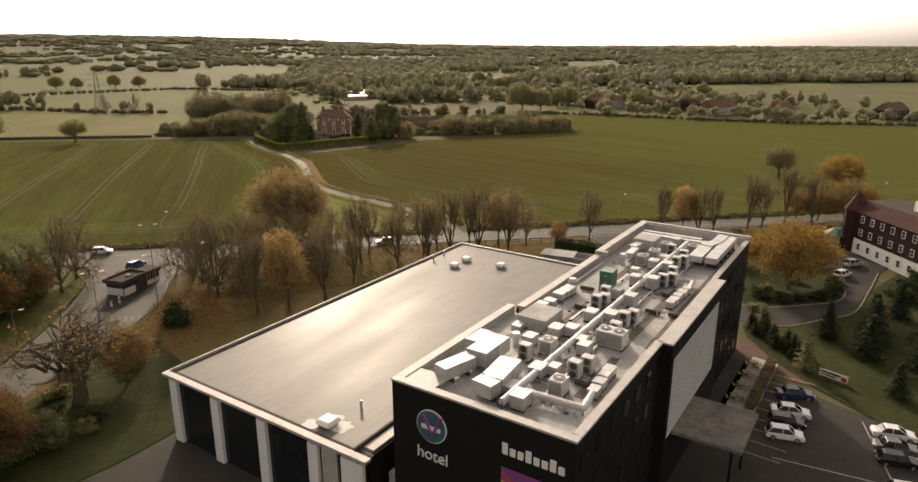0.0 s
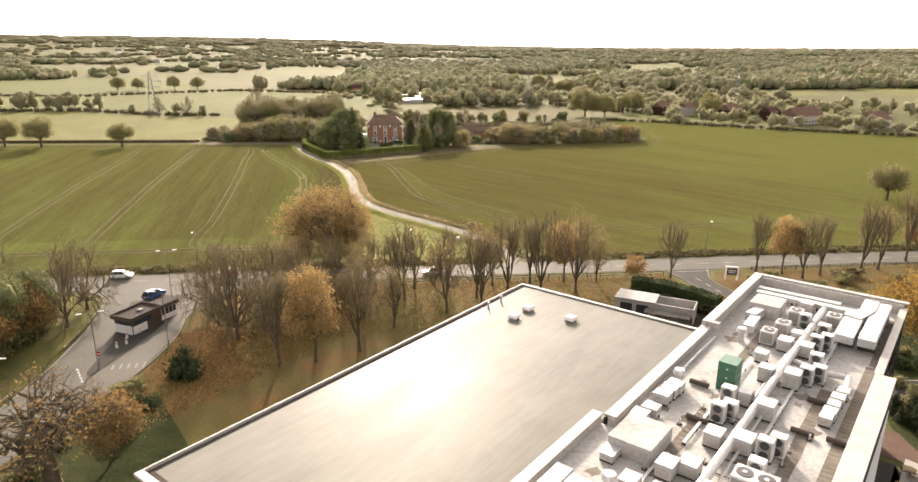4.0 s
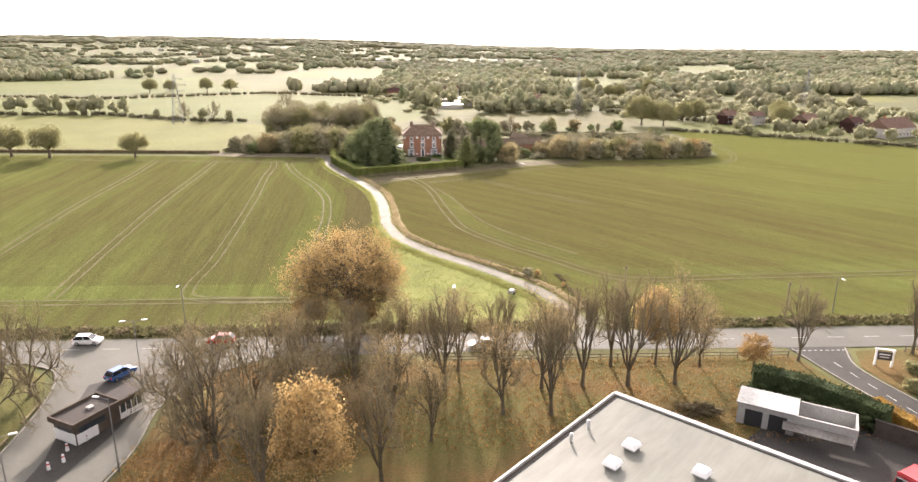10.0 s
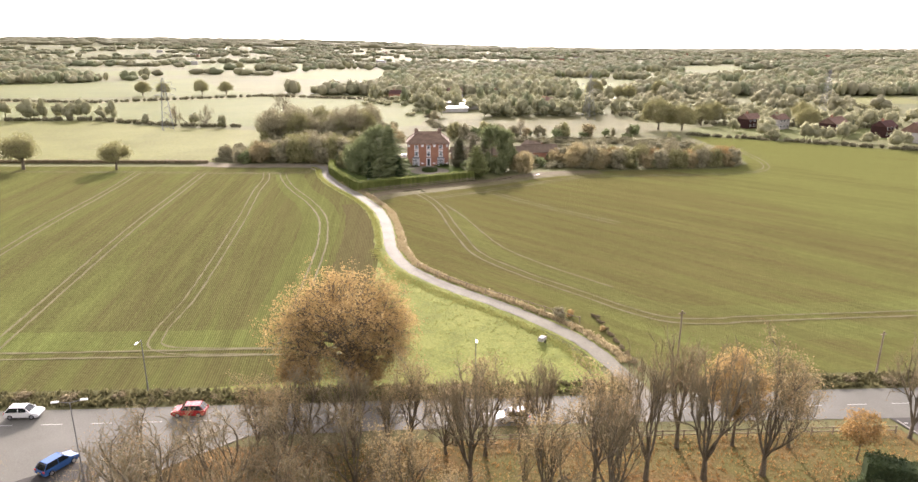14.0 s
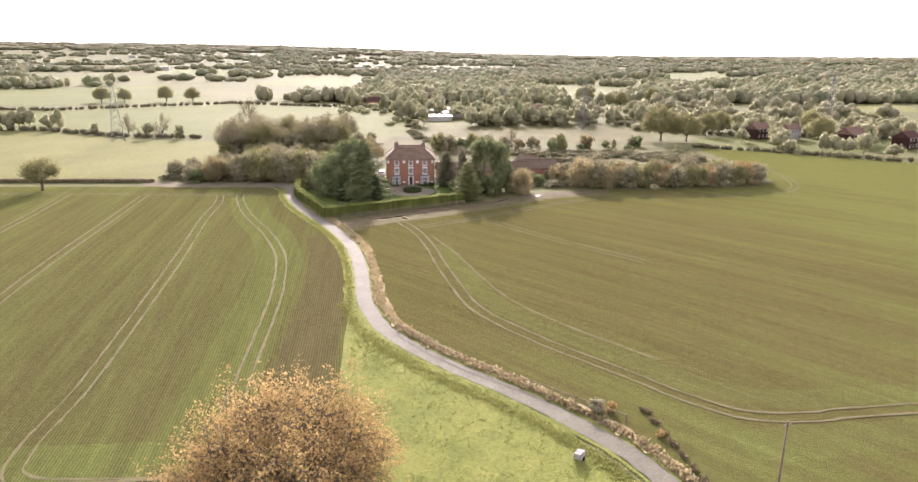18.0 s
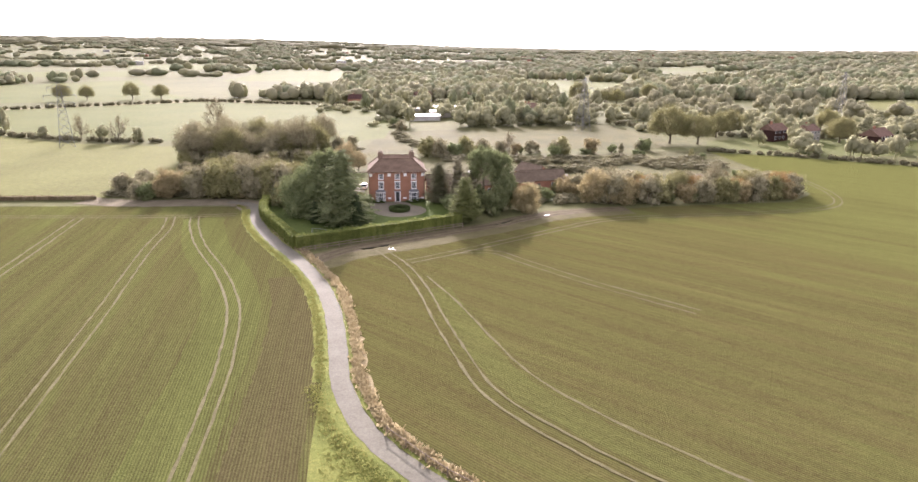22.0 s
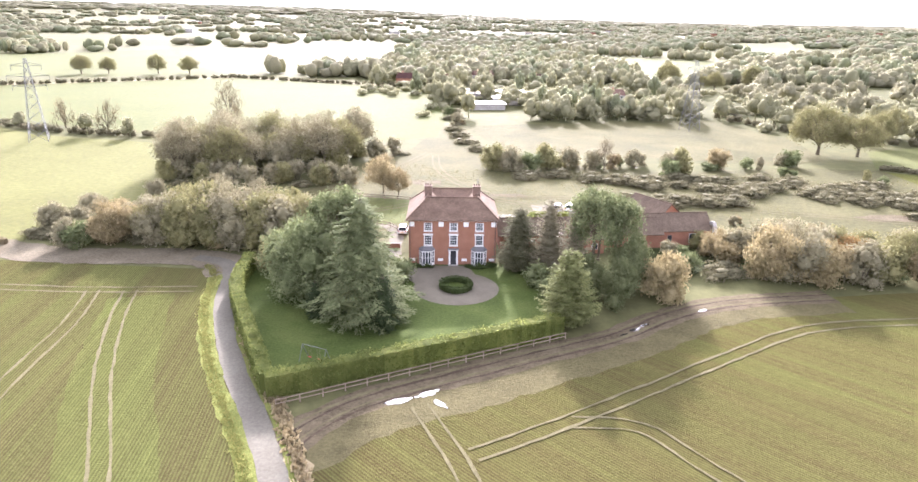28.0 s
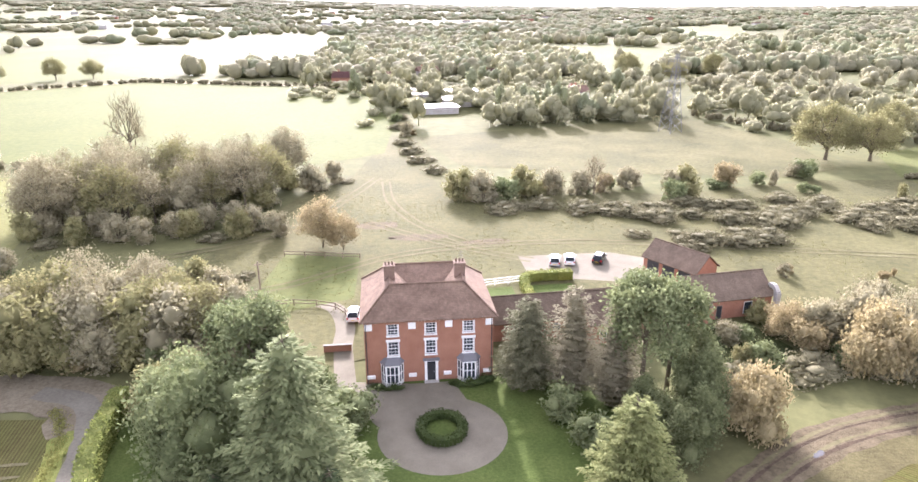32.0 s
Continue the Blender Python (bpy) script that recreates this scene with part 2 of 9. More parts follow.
def limb(rng, out, tips, p, d, length, r, depth, kids, spread, rise, crook=0.18):
    """One limb with its smaller limbs; out gathers (points, radii, depth)."""
    n = 4 if depth > 1 else 3
    pts, radii = [p.copy()], [r]
    for i in range(n):
        d = (d + Vector((rng.gauss(0, crook), rng.gauss(0, crook), rng.gauss(0, crook) + rise))).normalized()
        p = p + d * length / n
        pts.append(p.copy())
        radii.append(r * (1 - 0.72 * (i + 1) / n))
    out.append((pts, radii, depth))
    if depth == 0:
        tips.append((pts[-1], d))
        tips.append((pts[-2], d))
        return
    for i in range(kids[-depth]):
        t = 0.3 + 0.7 * (i + rng.random()) / kids[-depth]
        k = min(int(t * n), n - 1)
        q = pts[k].lerp(pts[k + 1], t * n - k)
        ax = d.orthogonal().normalized()
        ax.rotate(Matrix.Rotation(rng.uniform(0, 6.283), 3, d))
        nd = (d * math.cos(spread) + ax * math.sin(spread)).normalized()
        limb(rng, out, tips, q, nd, length * rng.uniform(0.45, 0.72), max(r * 0.54, 0.014), depth - 1, kids, spread * rng.uniform(0.8, 1.2), rise, crook)


def leaf_quads(rng, verts, faces, centre, size, count, radius, flat=0.0, hang=0.0):
    for _ in range(count):
        c = centre + Vector((rng.gauss(0, radius), rng.gauss(0, radius), rng.gauss(0, radius * 0.8)))
        u = Vector((rng.gauss(0, 1), rng.gauss(0, 1), rng.gauss(0, 1) * (1 - flat) - hang)).normalized()
        w = u.cross(Vector((rng.gauss(0, 1), rng.gauss(0, 1), rng.gauss(0, 1)))).normalized()
        s = size * rng.uniform(0.6, 1.3)
        b = len(verts)
        verts += [c - u * s, c + w * s * 0.55, c + u * s, c - w * s * 0.55]
        faces.append((b, b + 1, b + 2, b + 3))


def tree(name, seed, height, trunk_h, trunk_r, limbs, kids, spread, rise, leaf_mat, leaf_size, leaf_count, leaf_rad, label, category="tree", reach=1.0, crook=0.18, lean=0.5, wide=0.0, split=False):
    """A broadleaf: tapered trunk with limbs, and a crown of twigs and leaves."""
    rng = random.Random(seed)
    out, tips = [], []
    top = Vector((rng.uniform(-0.3, 0.3), rng.uniform(-0.3, 0.3), trunk_h))
    trunk_pts = [Vector((0, 0, -0.2)), Vector((0, 0, 0.15 * trunk_h)), top * 0.6, top.copy()]
    for i in range(limbs):
        a = 2 * math.pi * (i + rng.random() * 0.6) / limbs
        k = rng.uniform(0.6, 1.0)
        tilt = lean * rng.uniform(0.5, 1.25) if i else 0.1
        d = Vector((math.cos(a) * math.sin(tilt), math.sin(a) * math.sin(tilt), math.cos(tilt)))
        limb(rng, out, tips, top * (0.75 + 0.25 * k), d, (height - trunk_h) * rng.uniform(0.62, 0.85) * reach, trunk_r * 0.55, len(kids), kids, spread, rise, crook)
    # bring the crown to its true height and width
    kz = height / sorted(q.z for q, _ in tips)[int(len(tips) * 0.965)]
    far = sorted(math.hypot(q.x, q.y) for q, _ in tips)[int(len(tips) * 0.97)]
    kx = wide / 2 / far if wide else 1.0
    seen = set()
    for q in [q for pts, _, _ in out for q in pts] + [q for q, _ in tips] + trunk_pts:
        if id(q) not in seen:
            seen.add(id(q))
            q.x, q.y, q.z = q.x * kx, q.y * kx, q.z * kz
            if q.z > height * 0.8:
                q.z = height * 0.8 + (q.z - height * 0.8) * 0.55
    tv, tf, cv, cf = [], [], [], []
    tube(tv, tf, trunk_pts, [trunk_r * 1.35, trunk_r, trunk_r * 0.85, trunk_r * 0.7], 8)
    deep = len(kids)
    limbs_of = []
    for pts, radii, depth in out:
        if depth >= deep - 1 and split:
            lv, lf = [], []
            tube(lv, lf, pts, radii, 6)
            limbs_of.append(mesh_of("limb", lv, lf, M["bark"]))
        elif depth >= deep - 1:
            tube(tv, tf, pts, radii, 5)
        elif depth == 0:
            tube(cv, cf, [pts[0], pts[-1]], [radii[0], radii[-1]], 3)
        else:
            tube(cv, cf, pts, radii, 3)
    e = new(name)
    tagged(e, label, category)
    t = new("trunk", mesh_of("trunk", tv, tf, M["bark"]))
    t.parent = e
    for lm in limbs_of:
        new("limb", lm).parent = e
    me = mesh_of("crown", cv, cf, M["twig"])
    n_twig = len(cf)
    if leaf_count:
        lv, lf = [], []
        for p, d in tips:
            leaf_quads(rng, lv, lf, p, leaf_size, leaf_count, leaf_rad)
        base = len(cv)
        me = mesh_of("crown", cv + lv, cf + [tuple(i + base for i in f) for f in lf], M["twig"])
        me.materials.append(M[leaf_mat])
        me.polygons.foreach_set("material_index", [0] * n_twig + [1] * len(lf))
    c = new("crown", me)
    c.parent = e
    return e


def spray(rng, verts, faces, c, d, size, slim=0.3):
    """One flat needle spray that points along d."""
    u = (d + Vector((rng.gauss(0, 0.25), rng.gauss(0, 0.25), rng.gauss(0, 0.22)))).normalized()
    w = u.cross(Vector((rng.gauss(0, 0.35), rng.gauss(0, 0.35), 1))).normalized()
    s = size * rng.uniform(0.6, 1.3)
    b = len(verts)
    verts += [c - u * s * 0.5, c + w * s * slim, c + u * s, c - w * s * slim]
    faces.append((b, b + 1, b + 2, b + 3))


def conifer(name, seed, height, radius, leaf_mat, label, tiers=16, per=9, droop=0.25, base=0.08, size=0.42, full=1.0, round_top=0.8, gap=0.3, sag=0.25):
    """A needle tree: trunk, and tiers of boughs that carry many slim sprays."""
    rng = random.Random(seed)
    tv, tf, lv, lf = [], [], [], []
    tube(tv, tf, [Vector((0, 0, -0.2)), Vector((0, 0, height * 0.5)), Vector((0, 0, height * 0.97))], [height * 0.024, height * 0.014, 0.03], 7)
    for i in range(9):
        f = i / 9
        q = radius * (1 - f) ** round_top * min(1.0, 0.62 + 3 * f) * 0.5 + 0.08
        clump(rng, lv, lf, Vector((0, 0, height * (base + 0.04 + (0.9 - base) * f))), q, q, height * 0.08)
    for i in range(tiers):
        f = (i + rng.random() * 0.5) / tiers
        z = height * (base + (0.97 - base) * f)
        reach = radius * (1 - f) ** round_top * rng.uniform(0.8, 1.12) * min(1.0, 0.62 + 3 * f) + 0.25
        n = max(4, int(per * (1 - 0.55 * f)))
        for k in range(n):
            a = 2 * math.pi * (k + rng.random()) / n
            out = Vector((math.cos(a), math.sin(a), 0))
            side = Vector((-out.y, out.x, 0))
            r = reach * rng.uniform(0.72, 1.1)
            steps = max(3, int(r / gap))
            zk = z + rng.gauss(0, 0.15)
            tube(tv, tf, [Vector((0, 0, zk)), Vector((0, 0, zk)) + out * r * 0.7 - Vector((0, 0, droop * r * 0.4))], [0.05, 0.02], 3)
            for s in range(1, steps + 1):
                t = s / steps
                fan = 0.16 * r * (1.15 - t) + 0.12
                for _ in range(max(1, round(full * 3))):
                    o = rng.uniform(-1, 1)
                    c = Vector((0, 0, zk)) + out * r * t + side * o * fan * 1.6 - Vector((0, 0, droop * r * t * t - 0.1 * r * t + 0.25 * abs(o) * fan + rng.random() * 0.14))
                    spray(rng, lv, lf, c, out * (1 - 0.35 * abs(o)) + side * o * 0.8 - Vector((0, 0, sag + droop * 0.8)), size * (1.1 - 0.3 * t))
    e = new(name)
    tagged(e, label, "tree")
    t = new("trunk", mesh_of("trunk", tv, tf, M["bark"]))
    t.parent = e
    c = new("crown", mesh_of("crown", lv, lf, M[leaf_mat], True))
    c.parent = e
    return e


def clump(rng, verts, faces, c, rx, ry, rz, n=7):
    """One closed uneven lump of a crown."""
    b = len(verts)
    for lat in (-0.55, 0.0, 0.55):
        w = math.cos(lat * 1.5)
        for k in range(n):
            a = 2 * math.pi * (k + 0.5 * (lat > 0)) / n
            q = w * rng.uniform(0.8, 1.15)
            verts.append(c + Vector((math.cos(a) * rx * q, math.sin(a) * ry * q, math.sin(lat * 1.5) * rz * rng.uniform(0.85, 1.1))))
    verts += [c - Vector((0, 0, rz)), c + Vector((0.1 * rx, 0.1 * ry, rz))]
    for ring in (0, 1):
        for k in range(n):
            i, j = b + ring * n + k, b + ring * n + (k + 1) % n
            faces.append((i, j, j + n, i + n))
    for k in range(n):
        faces.append((b + (k + 1) % n, b + k, b + 3 * n))
        faces.append((b + 2 * n + k, b + 2 * n + (k + 1) % n, b + 3 * n + 1))


def bush(name, seed, rx, ry, h, leaf_mat, label, size=0.28, density=10.0, category="bush", hang=0.0):
    """A rounded, uneven shrub: a few stems, dense inner lumps and a shell of leaves with gaps."""
    rng = random.Random(seed)
    lumps = []
    for _ in range(15 if h < 8 else 24):
        a, q = rng.uniform(0, 6.283), math.sqrt(rng.random()) * 0.66
        k = rng.uniform(0.24, 0.46)
        lumps.append((math.cos(a) * q * rx, math.sin(a) * q * ry, rng.uniform(0.08, max(0.25, 0.98 - k * 0.55 - 0.42 * q * q)) * h, k))
    lv, lf, sv, sf = [], [], [], []
    for x, y, z, k in lumps:
        k *= 0.62
        clump(rng, lv, lf, Vector((x, y, max(z, h * k * 0.55))), rx * k * 1.25, ry * k * 1.25, h * k * 0.55)
    area = 4 * rx * ry + 3 * (rx + ry) * h
    for _ in range(int(area * density * 1.25)):
        x, y, z, k = lumps[rng.randrange(len(lumps))]
        d = Vector((rng.gauss(0, 1), rng.gauss(0, 1), rng.gauss(0, 1))).normalized()
        k *= rng.uniform(0.72, 1.08) if rng.random() < 0.85 else 1.25
        q = Vector((x + d.x * rx * k * 1.25, y + d.y * ry * k * 1.25, z + d.z * h * k * 0.55))
        if q.z < 0.05:
            q.z = rng.uniform(0.02, 0.2) * h
        leaf_quads(rng, lv, lf, q, size * rng.uniform(0.6, 1.05), 1, 0.12, 0.0, hang)
    for k in range(3):
        a = k * 2.1 + seed
        tube(sv, sf, [Vector((0.06 * rx * math.cos(a), 0.06 * ry * math.sin(a), -0.1)), Vector((0.12 * rx * math.cos(a), 0.12 * ry * math.sin(a), h * 0.3)), Vector((0.3 * rx * math.cos(a), 0.3 * ry * math.sin(a), h * 0.7))], [0.016 * h + 0.03, 0.011 * h + 0.02, 0.02], 6)
    e = new(name)
    tagged(e, label, category)
    t = new("stem", mesh_of("stem", sv, sf, M["bark"]))
    t.parent = e
    c = new("crown", mesh_of("crown", lv, lf, M[leaf_mat], True))
    c.parent = e
    return e


def crowned(name, seed, height, low, wide, trunk_r, leaf_mat, leaf_size, leaf_count, leaf_rad, label, prim=13, sec=9, ter=6, crook=0.1, split=False, hang=0.0, fill=1.0, twigs="twig"):
    """A broadleaf with a domed crown: trunk, curved limbs, boughs and twigs that end near the dome's skin."""
    rng = random.Random(seed)
    tv, tf, cv, cf, lv, lf, arms = [], [], [], [], [], [], []
    cz = low + (height - low) * 0.4
    axes = lambda d: Vector((d.x * wide / 2, d.y * wide / 2, d.z * ((height - cz) if d.z > 0 else (cz - low))))
    c = Vector((rng.uniform(-0.05, 0.05) * wide, rng.uniform(-0.05, 0.05) * wide, cz))
    fork = low + (height - low) * 0.12
    top = Vector((0, 0, fork))
    tube(tv, tf, [Vector((0, 0, -0.3)), Vector((0, 0, 0.12 * fork)), Vector((0.1, 0, 0.6 * fork)), top, top.lerp(c, 0.6) + Vector((0, 0, 0.1 * height))], [trunk_r * 1.5, trunk_r * 1.1, trunk_r * 0.9, trunk_r * 0.8, trunk_r * 0.4], 9)

    def arc(a, b, r0, r1, n, bend):
        mid = a.lerp(b, 0.5) + Vector((rng.gauss(0, bend), rng.gauss(0, bend), abs(rng.gauss(0, bend)) * 0.8))
        pts = []
        for i in range(n + 1):
            t = i / n
            q = a * (1 - t) ** 2 + mid * (2 * t * (1 - t)) + b * t * t
            if 0 < i < n:
                q = q + Vector((rng.gauss(0, bend * 0.25), rng.gauss(0, bend * 0.25), rng.gauss(0, bend * 0.25)))
            pts.append(q)
        return pts, [r0 + (r1 - r0) * i / n for i in range(n + 1)]

    for i in range(prim):
        z = 1 - 1.42 * (i + 0.5) / prim
        a = i * 2.39996 + rng.uniform(-0.4, 0.4)
        w = math.sqrt(max(0.0, 1 - z * z))
        d = Vector((math.cos(a) * w, math.sin(a) * w, z))
        pts, rad = arc(Vector((0, 0, fork * rng.uniform(0.75, 1.1))), c + axes(d) * rng.uniform(0.6, 0.78), trunk_r * 0.55, trunk_r * 0.16, 6, crook * wide * 0.5)
        if split:
            bv, bf = [], []
            tube(bv, bf, pts, rad, 6)
            arms.append(mesh_of("limb", bv, bf, M["bark"]))
        else:
            tube(tv, tf, pts, rad, 5)
        for _ in range(sec):
            t = rng.uniform(0.3, 1.0) * 6
            k = min(int(t), 5)
            p = pts[k].lerp(pts[k + 1], t - k)
            d2 = (d + Vector((rng.gauss(0, 0.5), rng.gauss(0, 0.5), rng.gauss(0, 0.42)))).normalized()
            if d2.z < -0.5:
                d2.z *= 0.5
            e2 = c + axes(d2) * rng.uniform(0.74, 0.97)
            pts2, rad2 = arc(p, e2, trunk_r * 0.15, 0.02, 4, crook * wide * 0.28)
            tube(cv, cf, pts2, rad2, 4)
            for _ in range(ter):
                t3 = rng.uniform(0.35, 1.0) * 4
                k3 = min(int(t3), 3)
                p3 = pts2[k3].lerp(pts2[k3 + 1], t3 - k3)
                e3 = p3 + (e2 - c).normalized() * rng.uniform(0.0, 0.05) * wide + Vector((rng.gauss(0, 0.055), rng.gauss(0, 0.055), rng.gauss(0, 0.045))) * wide
                tube(cv, cf, [p3, p3.lerp(e3, 0.55) + Vector((0, 0, rng.uniform(0, 0.02) * wide)), e3], [0.026, 0.02, 0.01], 3)
                if rng.random() < fill:
                    leaf_quads(rng, lv, lf, e3, leaf_size, leaf_count - leaf_count // 3, leaf_rad, 0.0, hang)
                    leaf_quads(rng, lv, lf, p3.lerp(e3, 0.5), leaf_size, leaf_count // 3, leaf_rad, 0.0, hang)
    e = new(name)
    tagged(e, label, "tree")
    t = new("trunk", mesh_of("trunk", tv, tf, M["bark"]))
    t.parent = e
    for lm in arms:
        new("limb", lm).parent = e
    base = len(cv)
    me = mesh_of("crown", cv + lv, cf + [tuple(i + base for i in f) for f in lf], M[twigs])
    me.materials.append(M[leaf_mat])
    me.polygons.foreach_set("material_index", [0] * len(cf) + [1] * len(lf))
    o = new("crown", me)
    o.parent = e
    return e


def plant(ob, x, y, rz=0.0, s=1.0, sz=None, label=""):
    """A copy of a tree, set on the ground."""
    c = copy_thing(ob, pose(x, y, ground_z(y), 0, 0, rz) @ Matrix.Diagonal((s, s, sz or s, 1)))
    if label:
        c["label"] = label
    return c


def far_wood(name, spots, leaf_mat, label, seed, quads=60, size=0.9):
    """Far trees, hedges and woods that nobody could count, as one object."""
    rng = random.Random(seed)
    verts, faces = [], []
    for x, y, h, w in spots:
        z0 = ground_z(y)
        tall = h > 4
        if tall:
            tube(verts, faces, [Vector((x, y, z0 - 0.3)), Vector((x, y, z0 + h * 0.5))], [0.03 * h, 0.02 * h], 4)
        lumps = 6 if tall else 2
        for k in range(lumps):
            a, q = 2 * math.pi * (k + rng.random()) / lumps, rng.uniform(0.1, 0.34) * (k > 0)
            r = rng.uniform(0.2, 0.32) * w
            hz = h * (rng.uniform(0.2, 0.3) if tall else 0.5)
            zc = h * (rng.uniform(0.38, 0.76) - 0.25 * q if tall else 0.48)
            if k == 0 and tall:
                zc, hz = h * 0.68, h * 0.32
            c = Vector((x + math.cos(a) * q * w, y + math.sin(a) * q * w, z0 + zc))
            clump(rng, verts, faces, c, r * 0.84, r * 0.84, hz * 0.84)
            for _ in range(quads // lumps):
                d = Vector((rng.gauss(0, 1), rng.gauss(0, 1), rng.gauss(0, 1))).normalized() * rng.uniform(0.84, 1.16)
                leaf_quads(rng, verts, faces, c + Vector((d.x * r, d.y * r, max(d.z * hz, 0.1 - zc))), size * rng.uniform(0.6, 1.2), 1, 0.1)
    ob = new(name, mesh_of(name, verts, faces, M[leaf_mat], True))
    return tagged(ob, label, "trees", kind="stuff")


def inside(x, y, outline):
    hit = False
    for (x0, y0), (x1, y1) in zip(outline, outline[1:] + outline[:1]):
        if (y0 > y) != (y1 > y) and x < x0 + (x1 - x0) * (y - y0) / (y1 - y0):
            hit = not hit
    return hit


def tufts(name, spots, key, label, size, seed, blades=4):
    """Tussocks of grass too many to count: upright blades in clumps."""
    r = random.Random(seed)
    vs, fs = [], []
    for x, y in spots:
        for _ in range(blades):
            a, k = r.uniform(0, 6.283), size * r.uniform(0.5, 1.4)
            u = Vector((math.cos(a), math.sin(a), 0)) * k * 0.45
            p = Vector((x + r.gauss(0, 0.18), y + r.gauss(0, 0.18), ground_z(y)))
            tip = p + Vector((r.gauss(0, 0.4) * k, r.gauss(0, 0.4) * k, k))
            b = len(vs)
            vs += [p - u, p + u, tip + u * 0.4, tip - u * 0.4]
            fs.append((b, b + 1, b + 2, b + 3))
    return tagged(new(name, mesh_of(name, vs, fs, M[key])), label, "grass", kind="stuff")

# ---- ground, fields, roads ----
def field_material(name, soil, green, lush, angle, row, thick=0.13):
    """Winter crop: drilled rows of seedlings over soil, with streaks and patches."""
    m, nt, sh = nodes_of(name)
    geo = nt.nodes.new("ShaderNodeNewGeometry")
    mp = add(nt, "ShaderNodeMapping")
    mp.inputs["Rotation"].default_value = (0, 0, angle)
    nt.links.new(geo.outputs["Position"], mp.inputs["Vector"])
    wave = add(nt, "ShaderNodeTexWave", Scale=0.314 / row, Distortion=0.6)
    wave.inputs["Detail Scale"].default_value = 0.5
    nt.links.new(mp.outputs[0], wave.inputs["Vector"])
    wide = add(nt, "ShaderNodeTexWave", Scale=0.314 / 6.0, Distortion=1.2)
    nt.links.new(mp.outputs[0], wide.inputs["Vector"])
    patch = noise_of(nt, 0.045, 6.0, 0.62, (angle, 1.0, 0.22))
    streak = noise_of(nt, 0.35, 5.0, 0.65, (angle, 1.0, 0.03))
    mixp = add(nt, "ShaderNodeMath")
    mixp.operation = "MULTIPLY_ADD"
    nt.links.new(streak, mixp.inputs[0])
    mixp.inputs[1].default_value = 0.55
    # thinner crop before the garden, thicker far out
    away = nt.nodes.new("ShaderNodeVectorMath")
    away.operation = "DISTANCE"
    nt.links.new(geo.outputs["Position"], away.inputs[0])
    away.inputs[1].default_value = (10.0, -62.0, -0.5)
    far = add(nt, "ShaderNodeMapRange")
    for key, v in (("From Min", 25.0), ("From Max", 135.0), ("To Min", -0.18), ("To Max", thick)):
        far.inputs[key].default_value = v
    nt.links.new(away.outputs["Value"], far.inputs["Value"])
    both = add(nt, "ShaderNodeMath")
    nt.links.new(patch, both.inputs[0])
    nt.links.new(far.outputs[0], both.inputs[1])
    nt.links.new(both.outputs[0], mixp.inputs[2])
    cover = ramp(nt, mixp.outputs[0], [(0.66, tuple(c * 0.7 for c in soil)), (0.75, soil), (0.8, green), (0.92, lush)])
    rows = ramp(nt, wave.outputs["Fac"], [(0.2, (0, 0, 0)), (0.8, (1, 1, 1))])
    col = mixc(nt, 0.5, cover, mixc(nt, rows, tuple(c * 0.7 for c in soil), tuple(c * 1.2 for c in green)))
    lines = noise_of(nt, 1.6, 6.0, 0.75, (angle, 1.0, 0.012))
    col = mixc(nt, 0.22, col, ramp(nt, lines, [(0.4, tuple(c * 0.5 for c in soil)), (0.52, green), (0.62, tuple(c * 1.15 for c in lush))]))
    col = mixc(nt, 0.1, col, ramp(nt, wide.outputs["Fac"], [(0.3, soil), (0.7, lush)]))
    col = mixc(nt, 0.35, col, ramp(nt, noise_of(nt, 1.3, 8.0, 0.8), [(0.3, tuple(c * 0.5 for c in soil)), (0.7, tuple(c * 1.35 for c in green))]))
    col = mixc(nt, 0.4, col, ramp(nt, wave.outputs["Fac"], [(0.25, (0.62, 0.6, 0.56)), (0.75, (1.0, 1.0, 1.0))]), "MULTIPLY")
    nt.links.new(col, sh.inputs["Base Color"])
    sh.inputs["Roughness"].default_value = 1.0
    sh.inputs["Specular IOR Level"].default_value = 0.0
    bump(nt, noise_of(nt, 2.2, 6.0, 0.8), 0.8, 0.3, sh)
    return m


def turf(name, dark, light, third, scale, fine, relief=0.8):
    """Grass or litter in three colours, patchy at two scales."""
    m, nt, sh = nodes_of(name)
    grain = noise_of(nt, fine, 7.0, 0.75)
    col = ramp(nt, noise_of(nt, scale, 6.0, 0.65), [(0.38, dark), (0.5, light), (0.64, third)])
    col = mixc(nt, 0.5, col, ramp(nt, grain, [(0.3, tuple(c * 0.55 for c in dark)), (0.7, tuple(c * 1.2 for c in third))]))
    nt.links.new(col, sh.inputs["Base Color"])
    sh.inputs["Roughness"].default_value = 0.95
    sh.inputs["Specular IOR Level"].default_value = 0.05
    bump(nt, grain, relief, 0.2, sh)
    return m


